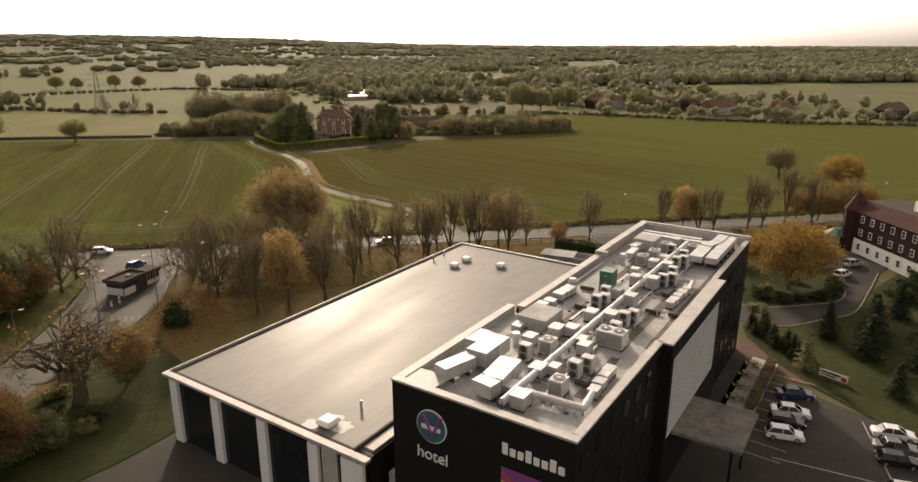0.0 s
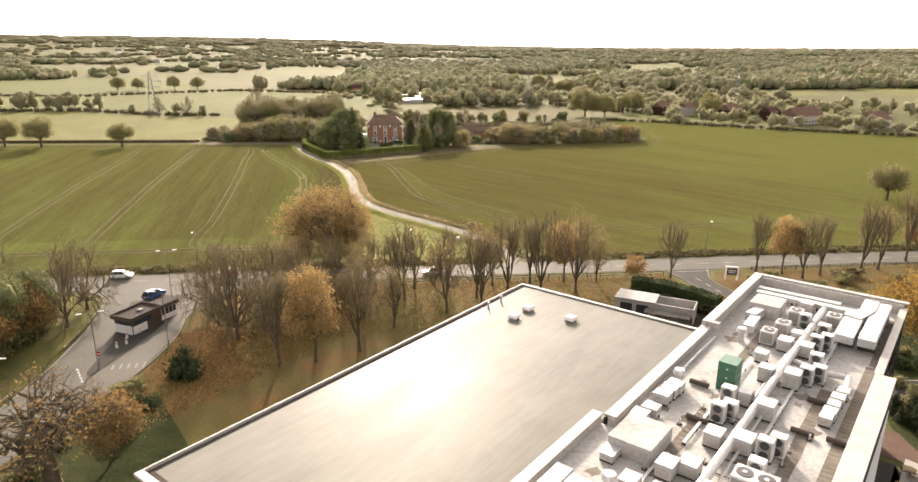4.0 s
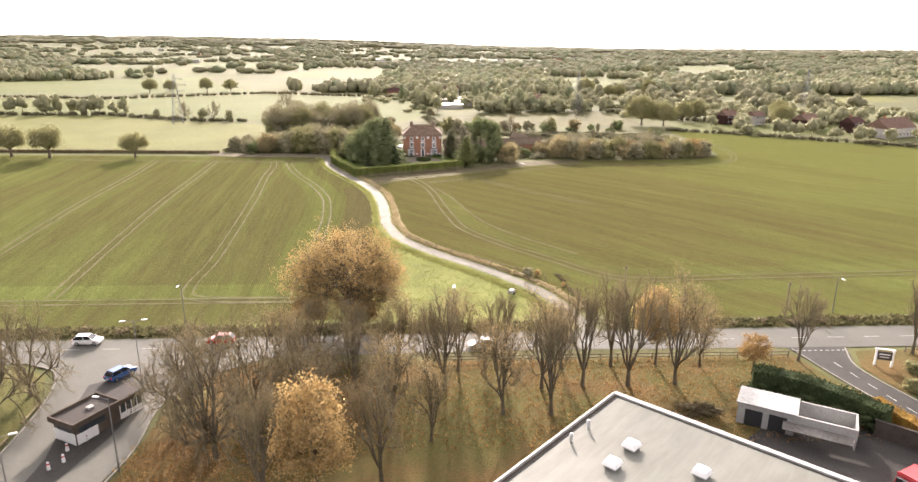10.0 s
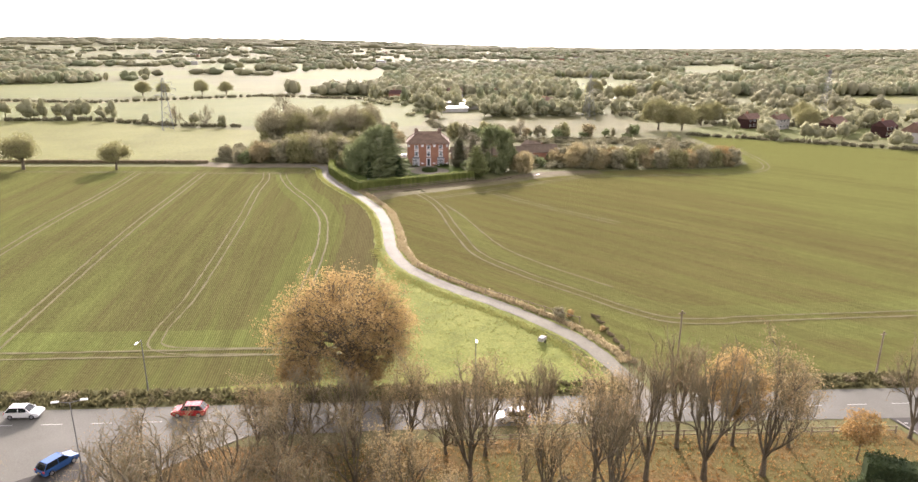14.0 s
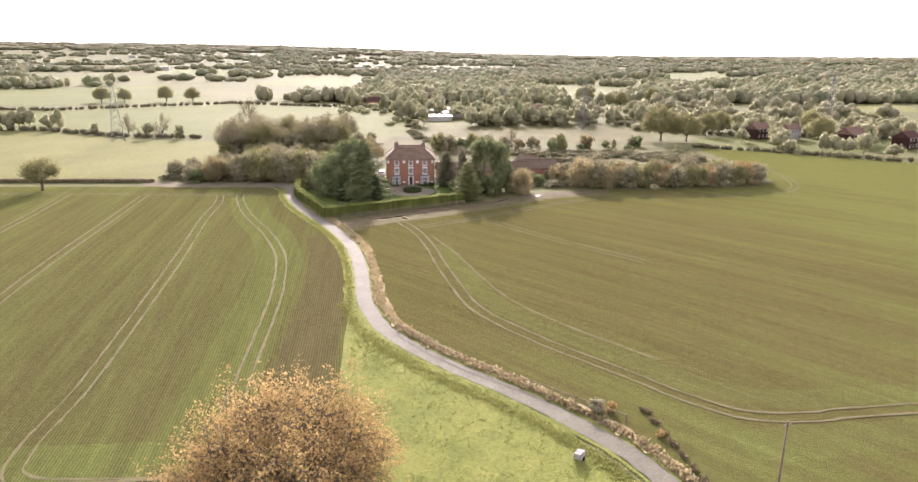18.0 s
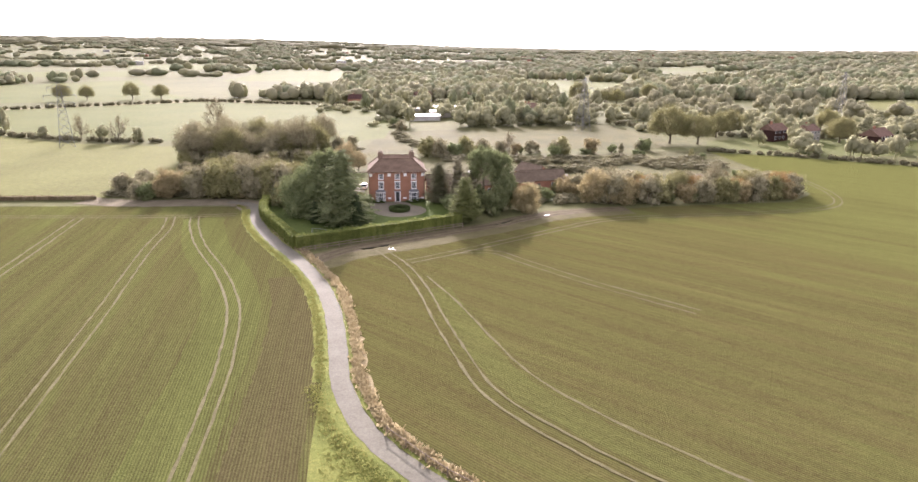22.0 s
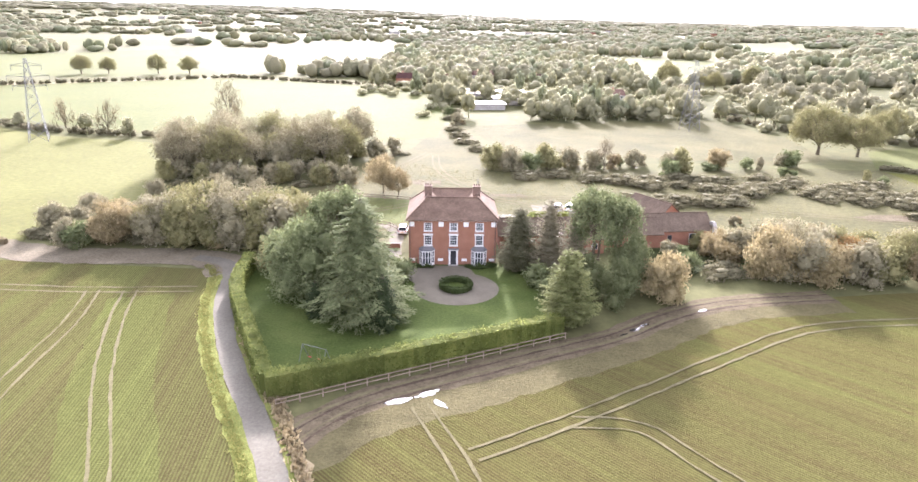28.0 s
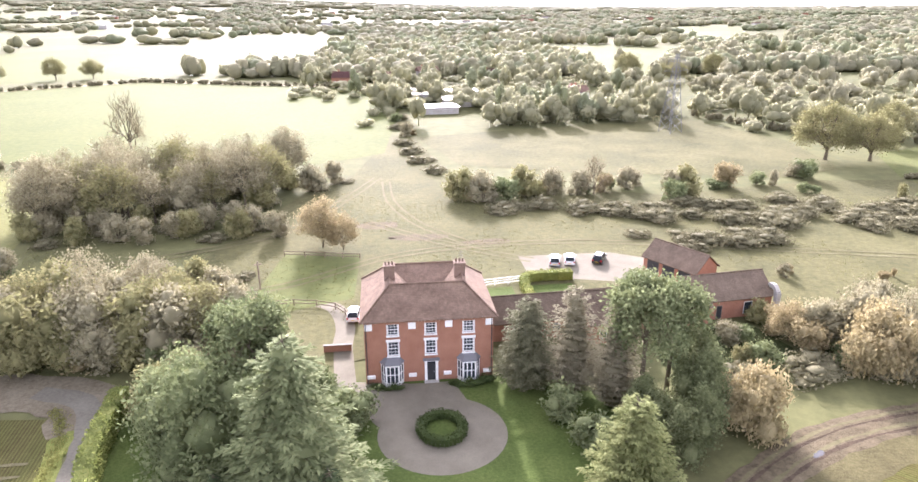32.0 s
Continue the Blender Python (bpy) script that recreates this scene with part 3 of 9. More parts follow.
SOIL, GREEN, LUSH = (0.094, 0.073, 0.037), (0.093, 0.1, 0.034), (0.14, 0.17, 0.05)
M["field_left"] = field_material("crop_field_left", SOIL, GREEN, LUSH, radians(-4.5), 0.36, 0.08)
M["field_right"] = field_material("crop_field_right", (0.1, 0.073, 0.036), (0.096, 0.1, 0.033), (0.138, 0.165, 0.048), radians(-44), 0.36, 0.19)
M["grass"] = turf("grass", (0.092, 0.112, 0.028), (0.14, 0.16, 0.041), (0.195, 0.2, 0.06), 0.2, 2.5)
M["verge_grass"] = turf("leafy_verge_grass", (0.07, 0.082, 0.025), (0.105, 0.108, 0.036), (0.15, 0.128, 0.05), 0.12, 2.4)
M["lawn"] = turf("lawn", (0.043, 0.065, 0.017), (0.066, 0.096, 0.024), (0.102, 0.126, 0.036), 0.12, 3.0, 0.5)
M["meadow"] = turf("pasture", (0.095, 0.096, 0.032), (0.12, 0.122, 0.041), (0.146, 0.146, 0.052), 0.03, 0.8)
M["pasture_green"] = turf("green_pasture", (0.077, 0.09, 0.029), (0.096, 0.107, 0.035), (0.114, 0.12, 0.042), 0.015, 0.5, 0.4)
M["rough_grass"] = turf("rough_grass", (0.056, 0.056, 0.024), (0.088, 0.084, 0.035), (0.122, 0.113, 0.052), 0.05, 0.9)
M["straw"] = turf("dry_reeds", (0.15, 0.118, 0.062), (0.25, 0.2, 0.115), (0.35, 0.29, 0.18), 0.5, 3.0)
M["mud"] = turf("mud_track", (0.068, 0.054, 0.032), (0.103, 0.084, 0.051), (0.143, 0.118, 0.075), 0.35, 2.0)
M["rut"] = turf("wet_rut", (0.045, 0.034, 0.024), (0.07, 0.052, 0.036), (0.1, 0.075, 0.05), 0.4, 2.0)
M["tram"] = turf("wheel_track", (0.098, 0.088, 0.045), (0.12, 0.108, 0.057), (0.142, 0.127, 0.07), 0.3, 2.0, 0.3)
M["litter"] = turf("leaf_litter", (0.078, 0.092, 0.027), (0.1, 0.087, 0.033), (0.155, 0.087, 0.038), 0.09, 2.6)
# mown grass with shade painted into its colour, far darker than the lawn
M["painted_shade_grass"] = turf("mown_grass_painted_shade", (0.02, 0.03, 0.011), (0.034, 0.046, 0.016), (0.056, 0.06, 0.023), 0.15, 2.5)
M["country"] = turf("countryside", (0.07, 0.074, 0.032), (0.096, 0.098, 0.042), (0.125, 0.122, 0.054), 0.008, 0.2, 0.2)
M["paving"] = surface("red_paving", (0.085, 0.055, 0.043), (0.145, 0.098, 0.077), 0.3, 4.0, 0.9)
M["concrete"] = surface("concrete", (0.28, 0.26, 0.235), (0.42, 0.4, 0.365), 0.4, 4.0, 0.85)
M["kerb"] = plain("kerb_stone", (0.27, 0.25, 0.215), 0.85)
M["water"] = plain("puddle_water", (0.05, 0.045, 0.04), 0.03)
M["marking"] = plain("worn_white_road_paint", (0.42, 0.41, 0.38), 0.7, 0, 0.4)
M["yellow_line"] = plain("yellow_road_paint", (0.6, 0.48, 0.14), 0.7, 0, 0.3)
M["mat"] = plain("dark_walkway_mat", (0.085, 0.07, 0.06), 0.95)
M["wood"] = surface("weathered_wood", (0.14, 0.105, 0.075), (0.27, 0.22, 0.165), 1.0, 9.0, 0.9)


def land(x, y):
    """The lie of the land: the fields' slope, and far hills to one side."""
    s = min(max((y - 1300.0) / 2600.0, 0.0), 1.0)
    side = 1.0 / (1.0 + math.exp(x / 420.0))
    return ground_z(y) + s * s * (3 - 2 * s) * (4 + 62 * side)


gv, gf = [], []
xs = [-4700, -3500, -2500, -1800, -1200, -900, -600, -300, -150, 0, 150, 300, 600, 1200, 1800, 2500, 4700]
ys = [-1200, -600, -400, -300] + [-180 + 4 * i for i in range(31)] + [0, 100, 300, 700, 1300, 1700, 2100, 2500, 2900, 3300, 3900, 4650]
for y in ys:
    for x in xs:
        gv.append((x, y, land(x, y) - 0.06))
for j in range(len(ys) - 1):
    for i in range(len(xs) - 1):
        a = j * len(xs) + i
        gf.append((a, a + 1, a + 1 + len(xs), a + len(xs)))
tagged(new("ground", mesh_of("ground", gv, gf, M["country"])), "grassy countryside ground with hedgerows", "ground", kind="structure")


LAID = []


def laid(name, outline, dz, key, label, category):
    LAID.append(name)
    return tagged(sheet(name, outline, dz + 0.0007 * len(LAID), M[key]), label, category, kind="structure")


LANE = [(28.5, -157), (26.2, -148), (23.3, -140.4), (18.3, -133.5), (12.0, -126.5), (5.3, -120.0), (-0.4, -113.7), (-5.4, -106.0), (-8.4, -96), (-9.2, -88), (-10.6, -77), (-13.2, -65), (-17.0, -54.4), (-21.2, -45), (-25.6, -36.5), (-30.5, -25), (-33.6, -15), (-35.6, -5), (-38.5, 0.3), (-44, 2.6), (-52, 3.2), (-61, 2.9), (-70, 3.8), (-82, 7.5)]
laid("field", [(-10.5, -77), (-12, -66), (-17.5, -52), (-27, -32), (-36, -11), (-40, -3), (-55, -1.5), (-80, 1), (-120, 3.5), (-430, 12), (-430, -152), (-30, -152), (-9.2, -150), (-10.6, -110)], 0.0, "field_left", "winter crop field with green drilled rows and wheel tracks", "field")
laid("field", [(33, -151.5), (22, -131), (8, -118), (1.5, -110), (-3, -104), (-5.5, -95), (-7.5, -77), (-13, -60), (-18.5, -47), (16, -31), (26, -21), (45, -14.5), (70, -11), (105, -9), (116, 0), (121, 25), (123, 76), (150, 62), (190, 33), (240, 5), (330, -30), (430, -60), (430, -151.5)], 0.0, "field_right", "winter crop field with brown soil showing through green", "field")
laid("verge", [(-9.2, -150), (-10.6, -110), (-10.5, -77), (-8.5, -77), (-8, -95), (-5, -108), (4, -121), (16, -133), (24, -148), (25, -155), (-30, -155), (-30, -152)], 0.012, "grass", "bright green rough grass beside the lane", "grass")
tagged(ribbon("verge", LANE[8:19], 2.1, 0.02, M["grass"], offset=-2.3, wobble=0.3, seed=3), "green grass strip along the lane", "grass", kind="structure")
tagged(ribbon("verge", LANE[1:15], 1.9, 0.02, M["straw"], offset=2.5, wobble=0.5, seed=4), "dry straw-coloured grass strip along the lane", "grass", kind="structure")
for n, off in enumerate((1.65, -1.65)):
    tagged(ribbon("verge", LANE[1:18], 0.6, 0.028 + 0.004 * n, M["grass"], offset=off, wobble=0.14, seed=33 + n), "thin green grass edge of the lane", "grass", kind="structure")
tagged(ribbon("lane", LANE[:20], 2.6, 0.05, M["lane"], wobble=0.12), "narrow pale worn asphalt farm lane", "lane", kind="structure")
M["yard_mud"] = turf("dried_yard_mud", (0.105, 0.088, 0.056), (0.14, 0.12, 0.08), (0.185, 0.16, 0.112), 0.2, 2.0)
tagged(ribbon("farm_yard", LANE[17:], 7.6, 0.03, M["yard_mud"], wobble=0.4, seed=9), "muddy farm track beyond the lane's bend", "track", kind="structure")


def tramline(pts, gauge=1.9, width=0.34, seed=1):
    for s in (-1, 1):
        tagged(ribbon("wheel_track", pts, width, 0.03 + 0.0005 * seed, M["tram"], offset=s * gauge / 2, wobble=0.1, seed=seed + s), "pale tractor wheel track pressed into the crop", "wheel track", kind="structure")


tramline([(-48.5, -12), (-46, -22), (-40.5, -37.5), (-32.5, -55), (-26.6, -72), (-24.2, -87), (-23.3, -98), (-22.8, -120), (-22.5, -140)], seed=11)
tramline([(-54, -12), (-51.6, -24), (-50.5, -40), (-46, -76), (-42.8, -118), (-43, -135), (-40.5, -140.5), (-30, -141.6), (-12, -142)], seed=21, width=0.3)
tramline([(-39, -11.2), (-53, -11.8), (-68, -11.0), (-120, -7), (-200, -3)], seed=31)
tramline([(-75, -12), (-72, -50), (-66, -140)], seed=41, width=0.4)
tramline([(-97, -10), (-93, -50), (-88, -140)], seed=51, width=0.4)
tramline([(-12, -142), (-60, -142), (-140, -142), (-250, -142)], seed=61, width=0.4)
tramline([(-4, -43), (0.5, -54), (3.4, -66), (5.2, -78), (7.4, -90), (10.3, -101), (17.9, -112), (28.4, -123.3), (34.3, -129.7), (40, -133.6), (48, -134.3), (61, -133.4), (140, -131), (250, -128)], seed=71)
tramline([(1.5, -51.5), (11, -46.2), (22.9, -39), (34, -32), (48.8, -23.8), (65.6, -21.3), (90, -20), (112, -15), (122, 0), (127, 30)], seed=91)
tramline([(12, -46), (19, -47), (24, -54), (33, -66), (46, -80)], seed=95, width=0.26)
tagged(ribbon("wheel_track", [(4.5, -60), (8.6, -72), (12.4, -86), (16.6, -98), (24.4, -109), (34, -119.5)], 0.34, 0.036, M["tram"], wobble=0.1, seed=99), "pale tractor wheel track pressed into the crop", "wheel track", kind="structure")
M["crop_lush"] = field_material("lush_crop", (0.098, 0.092, 0.037), (0.105, 0.12, 0.038), (0.15, 0.185, 0.054), radians(-4.5), 0.36)
M["crop_lush_right"] = field_material("lush_crop_right", (0.102, 0.088, 0.037), (0.105, 0.115, 0.037), (0.15, 0.182, 0.054), radians(-44), 0.36)
M["crop_thin"] = field_material("thin_crop", (0.09, 0.07, 0.038), (0.1, 0.094, 0.04), GREEN, radians(-2.0), 0.36)
tagged(ribbon("crop_strip", [(-46, -14), (-43, -26), (-38.5, -40), (-31.5, -56), (-27.0, -72), (-25.6, -88), (-25.2, -104), (-25.0, -120), (-24.8, -134)], 9.0, 0.009, M["crop_lush"], wobble=0.2, seed=8), "strip of lusher green crop along a wheel track", "crop", kind="structure")
tagged(ribbon("crop_strip", [(-19.5, -58), (-16.5, -74), (-15.6, -90), (-15.4, -108), (-15.2, -140)], 8.0, 0.0105, M["crop_thin"], wobble=0.2, seed=9), "strip of thin dark crop beside the lane", "crop", kind="structure")
tagged(ribbon("crop_strip", [(6.2, -66), (8.2, -78), (10.6, -89.5), (13.8, -99.5), (21, -109.5), (31.5, -120.5), (37.5, -126.5), (45, -130), (60, -130), (140, -128), (250, -125)], 4.2, 0.009, M["crop_lush_right"], wobble=0.2, seed=10), "strip of lusher green crop along a wheel track", "crop", kind="structure")
tagged(ribbon("crop_strip", [(36, -139.5), (60, -138.5), (140, -137), (300, -134)], 6.0, 0.0105, M["crop_lush_right"], wobble=0.2, seed=12), "strip of lusher green crop along a wheel track", "crop", kind="structure")
tagged(ribbon("crop_strip", [(-11, -138), (-60, -137.5), (-250, -137)], 6.5, 0.011, M["crop_lush"], wobble=0.2, seed=13), "strip of lusher green crop along a wheel track", "crop", kind="structure")
M["soil"] = turf("bare_soil", (0.07, 0.06, 0.029), (0.094, 0.082, 0.039), (0.117, 0.106, 0.05), 0.25, 2.5)
tagged(ribbon("field_margin", [(-18.5, -54), (-13.8, -49.5), (-9, -45), (0, -40.5), (10, -35.3), (23, -28.4), (33, -21.3), (43, -17), (58, -14.5)], 7.5, 0.016, M["soil"], wobble=0.35, seed=15), "bare brown soil margin beside the muddy track", "soil", kind="structure")
tagged(ribbon("mud_track", [(-17.5, -51), (-14.8, -46.5), (-10, -42), (-1.3, -37.3), (8.9, -32.3), (21.2, -26.4), (31.5, -19.3), (41.8, -15), (58, -12.5)], 4.6, 0.022, M["mud"], wobble=0.25, seed=5), "churned brown muddy track along the garden hedge", "track", kind="structure")


for n, off in enumerate((-1.35, -0.75, 0.65, 1.3)):
    tagged(ribbon("wheel_rut", [(-17.5, -51), (-14.8, -46.5), (-10, -42), (-1.3, -37.3), (8.9, -32.3), (21.2, -26.4), (31.5, -19.3), (41.8, -15), (58, -12.5)], 0.34, 0.03 + 0.002 * n, M["rut" if n % 2 else "tram"], offset=off, wobble=0.14, seed=50 + n), "wheel rut pressed into the muddy track", "wheel track", kind="structure")


def puddle(x, y, rx, ry, rz, seed):
    rng = random.Random(seed)
    bm = bmesh.new()
    c, s = math.cos(radians(rz)), math.sin(radians(rz))
    vs = []
    for k in range(22):
        a = 2 * math.pi * k / 22
        r = rng.uniform(0.65, 1.1)
        px, py = math.cos(a) * rx * r, math.sin(a) * ry * r
        vs.append(bm.verts.new((x + px * c - py * s, y + px * s + py * c, ground_z(y) + 0.045)))
    bm.faces.new(vs)
    tagged(part("puddle", bm, M["water"]), "shallow rain puddle reflecting the pale sky", "puddle", "puddles on the muddy track")


for n, p in enumerate([(-6.4, -42.1, 1.7, 0.55, 22), (-3.2, -40.6, 1.7, 0.5, 30), (-1.8, -42.6, 1.2, 0.4, -50), (36.2, -17.9, 1.0, 0.35, 30), (24.5, -24.3, 1.3, 0.4, 35), (26.2, -22.9, 1.0, 0.3, 35), (22.6, -25.8, 0.7, 0.2, 30)]):
    puddle(*p, n)

# main road, its branches, car park
laid("road", [(-430, -156.6), (-60, -156.8), (30, -156.0), (430, -155.4), (430, -162.6), (66, -163.2), (20, -162.4), (-20, -163.4), (-60, -164.3), (-430, -164.2)], 0.03, "asphalt", "two-lane grey asphalt main road with a damp sheen", "road")
laid("verge", [(-430, -152), (-30, -152), (-12, -155), (25, -155), (26, -157), (-60, -157.2), (-430, -157)], 0.005, "rough_grass", "rough grass verge between field and road", "grass")
laid("verge", [(33, -151.5), (430, -151.5), (430, -156), (31, -156.4)], 0.005, "rough_grass", "rough grass verge between field and road", "grass")
ENTRY = [(-57, -164.0), (-51.5, -167), (-49.3, -172), (-47.9, -180), (-47.2, -190), (-47.4, -200), (-49, -215), (-53, -235), (-56, -260), (-48, -262), (-45, -238), (-41.5, -220), (-38, -209), (-34.2, -198), (-32.6, -187), (-33.2, -177), (-30.5, -170), (-22, -163.2)]
laid("access_road", ENTRY, 0.036, "asphalt", "grey asphalt hotel access road with two lanes", "road")
laid("traffic_island", [(-44.8, -171), (-40, -168), (-36.5, -168.5), (-35.6, -175), (-36.3, -184), (-38.5, -193), (-40.3, -199), (-41.3, -198), (-41.6, -188), (-43.4, -180)], 0.11, "tarmac_dark", "dark tarmac island between the access lanes", "island")
for q in ([(-57, -164.2), (-51.5, -167), (-49.2, -172), (-47.8, -180), (-47.1, -190), (-47.3, -200), (-49, -215), (-53, -235)], [(-37.4, -208), (-34.0, -198), (-32.4, -187), (-33, -177), (-30.3, -170), (-22, -163.4)], [(58.0, -163.6), (60, -173), (62.2, -181), (65.5, -191)], [(66.6, -163.4), (64.6, -169.6), (66.4, -178), (69.5, -188)]):
    ob = ribbon("kerb", q, 0.2, 0.13, M["kerb"])
    sol = ob.modifiers.new("thick", "SOLIDIFY")
    sol.thickness, sol.offset = 0.14, -1
    tagged(ob, "pale concrete kerb along the asphalt", "kerb", kind="structure")
laid("access_road", [(57.5, -163), (60, -173), (62.2, -181), (63.5, -190), (62, -200), (61.5, -210), (66, -218), (72, -219), (79, -217.5), (86, -216), (97, -207), (106, -199), (112, -196), (111.5, -187), (100, -189), (94, -193), (95, -202), (92.5, -206.5), (88, -210.5), (83, -211.5), (70.5, -210.5), (68.5, -203), (70, -190), (66.4, -178), (64.6, -169.6), (67, -163)], 0.034, "tarmac_dark", "dark asphalt drive to the neighbouring hotel", "road")
laid("shrub_bed", [(66.4, -178), (70, -190), (68.5, -203), (70.5, -210.5), (83, -211.5), (88, -210.5), (92.5, -206.5), (95, -202), (94, -193), (84, -188), (76, -182)], 0.045, "painted_shade_grass", "grass bed with shrubs beneath an amber oak, shade painted in", "grass")
for q in ([(68.5, -203), (70.5, -210.5), (83, -211.5), (88, -210.5), (92.5, -206.5), (95, -202)], [(66, -218.2), (72, -219.2), (79, -217.7), (86, -216.2), (97, -207.2), (106, -199.2)]):
    ob = ribbon("kerb", q, 0.22, 0.13, M["kerb"])
    sol = ob.modifiers.new("thick", "SOLIDIFY")
    sol.thickness, sol.offset = 0.14, -1
    tagged(ob, "pale concrete kerb along the asphalt", "kerb", kind="structure")
laid("car_park", [(44, -245), (57.5, -234), (63.5, -247), (72, -262), (60, -300), (22, -290), (20, -276)], 0.02, "tarmac_dark", "dark asphalt car park with marked bays", "car park")
laid("paving", [(55.5, -226), (60, -221.5), (62, -223), (61, -230), (61.5, -237.5), (57.5, -233.5), (60.3, -230.5)], 0.028, "paving", "reddish block paving beside the hotel", "paving")
laid("lawn", [(63.5, -247), (61.5, -237.5), (61, -230), (62, -222), (64, -217.5), (66, -218.4), (72, -219.4), (79, -217.9), (86, -216.4), (97, -207.4), (110, -200), (108, -230), (90, -262), (72, -262)], 0.018, "painted_shade_grass", "mown grass bank beside the car park, painted dark as shade", "grass")
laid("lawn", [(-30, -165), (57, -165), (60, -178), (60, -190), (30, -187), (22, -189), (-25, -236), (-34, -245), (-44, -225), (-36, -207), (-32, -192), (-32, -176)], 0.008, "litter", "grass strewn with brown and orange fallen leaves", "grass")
laid("lawn", [(-24, -214), (-16, -228), (-25, -238), (-34, -246), (-46, -250), (-43, -228), (-36, -210), (-30, -204)], 0.018, "painted_shade_grass", "short green grass beside the leisure wing, shade painted in", "grass")
laid("lawn", [(-58, -165.5), (-52, -168), (-49.7, -174), (-48.2, -182), (-48, -200), (-50, -216), (-58, -250), (-110, -250), (-110, -166)], 0.008, "verge_grass", "grass beneath roadside trees", "grass")
laid("lawn", [(67.5, -164.5), (160, -163.6), (160, -180), (111, -181), (111, -187), (100, -189), (94, -193), (84, -188), (76, -182), (66.6, -177), (65.3, -169.6)], 0.01, "litter", "shrub bed with fallen leaves beside the drive", "grass")
laid("service_yard", [(40, -187), (52, -178), (62, -193), (64, -205), (56, -212), (40, -200)], 0.026, "tarmac_dark", "dark asphalt service yard behind the hotel", "yard")
laid("terrace", [(-12, -262), (4, -257), (-20, -233), (-36, -250)], 0.028, "tarmac_dark", "dark block paving before the leisure wing", "paving")


laid("verge", [(-21, -163.5), (20, -162.6), (57.5, -163.2), (57.5, -165.6), (-30, -165.6)], 0.006, "rough_grass", "rough grass strip behind the road fence", "grass")
laid("hotel_forecourt", [(18, -262), (30, -266), (44.5, -246), (49, -243), (46, -240), (57, -229), (53, -225.5), (20, -259)], 0.031, "tarmac_dark", "dark asphalt forecourt along the hotel tower", "yard")


def mark(name, x0, y0, x1, y1, w, key="marking", label="white painted road marking"):
    d = Vector((x1 - x0, y1 - y0, 0))
    s = Vector((d.y, -d.x, 0)).normalized() * w / 2
    vs = [(x0 - s.x, y0 - s.y), (x0 + s.x, y0 + s.y), (x1 + s.x, y1 + s.y), (x1 - s.x, y1 - s.y)]
    ob = new(name, mesh_of(name, [(x, y, ground_z(y) + 0.055) for x, y in vs], [(0, 1, 2, 3)], M[key]))
    return tagged(ob, label, "road marking", "road markings", "structure")


for k in range(-26, 60):
    mark("centre_line", k * 6.0, -159.9 + 0.0025 * k * 6, k * 6.0 + 2.6, -159.9 + 0.0025 * k * 6, 0.12)
for k in range(5):
    mark("give_way_line", -43.2 + k * 0.55, -196.5 - k * 0.9, -42.7 + k * 0.5, -197.1 - k * 0.9, 0.25)
    mark("hump_stripe", -38.4 + k * 1.05, -195.6 + k * 0.1, -38.2 + k * 1.05, -197.2 + k * 0.1, 0.28, "kerb", "worn pale speed hump stripe")
for k in range(9):
    mark("junction_line", 58.5 + k * 0.9, -164.2, 59.0 + k * 0.9, -164.2, 0.2)
for k in range(6):
    mark("drive_line", 62 + k * 0.55, -168 - k * 3.2, 62.3 + k * 0.55, -169.6 - k * 3.2, 0.12)
for k in range(9):
    mark("bay_line", 42.5 + k * 2.0, -248.2 + k * 1.85, 46.2 + k * 2.0, -252.2 + k * 1.85, 0.1, "yellow_line", "yellow painted parking bay line")
for k in range(4):
    mark("crossing_stripe", 41.5 + k * 2.3, -259.0 - k * 0.2, 44.0 + k * 2.3, -256.6 - k * 0.2, 0.9)
mark("bay_line", 61.5, -246.5, 56, -257, 0.15, "marking", "pale kerb line of the car park")
mark("bay_line", 46, -251, 58, -260, 0.15, "marking", "pale line across the car park")

# garden of the house
laid("lawn", [(-33.0, -4), (-32.0, -14), (-28.6, -22.5), (-20.5, -40.4), (14, -24.6), (22, -12), (16, 0), (7.4, 0.2), (-7.4, 0.2), (-14, 4), (-24, 4)], 0.012, "lawn", "dark green mown garden lawn", "lawn")
laid("gravel_drive", [(0.5 + 6.6 * math.cos(radians(a)), -10.2 + 6.5 * math.sin(radians(a))) for a in range(0, 360, 8)], 0.03, "gravel", "round gravel drive before the house", "drive")
laid("gravel_drive", [(-6.0, -8.5), (-3.0, -8.0), (4.2, -6.5), (2.6, -0.6), (-2.2, -0.6), (-8.5, 0.5), (-9.2, 9), (-11.6, 9), (-11.0, 0), (-9.0, -3.5)], 0.036, "gravel", "gravel apron leading past the house", "drive")
laid("ring_lawn", [(0.45 + 2.0 * math.cos(radians(a)), -9.9 + 2.2 * math.sin(radians(a))) for a in range(0, 360, 15)], 0.05, "lawn", "round patch of grass inside the clipped ring hedge", "grass")
laid("back_lawn", [(-20, 20), (-9.5, 24), (-9.0, 42), (-22, 44), (-24, 30)], 0.012, "pasture_green", "green paddock behind the house", "grass")
laid("back_lawn", [(9, 17), (14.5, 18), (14.5, 25.5), (9.5, 25)], 0.012, "lawn", "small green lawn behind the house", "grass")
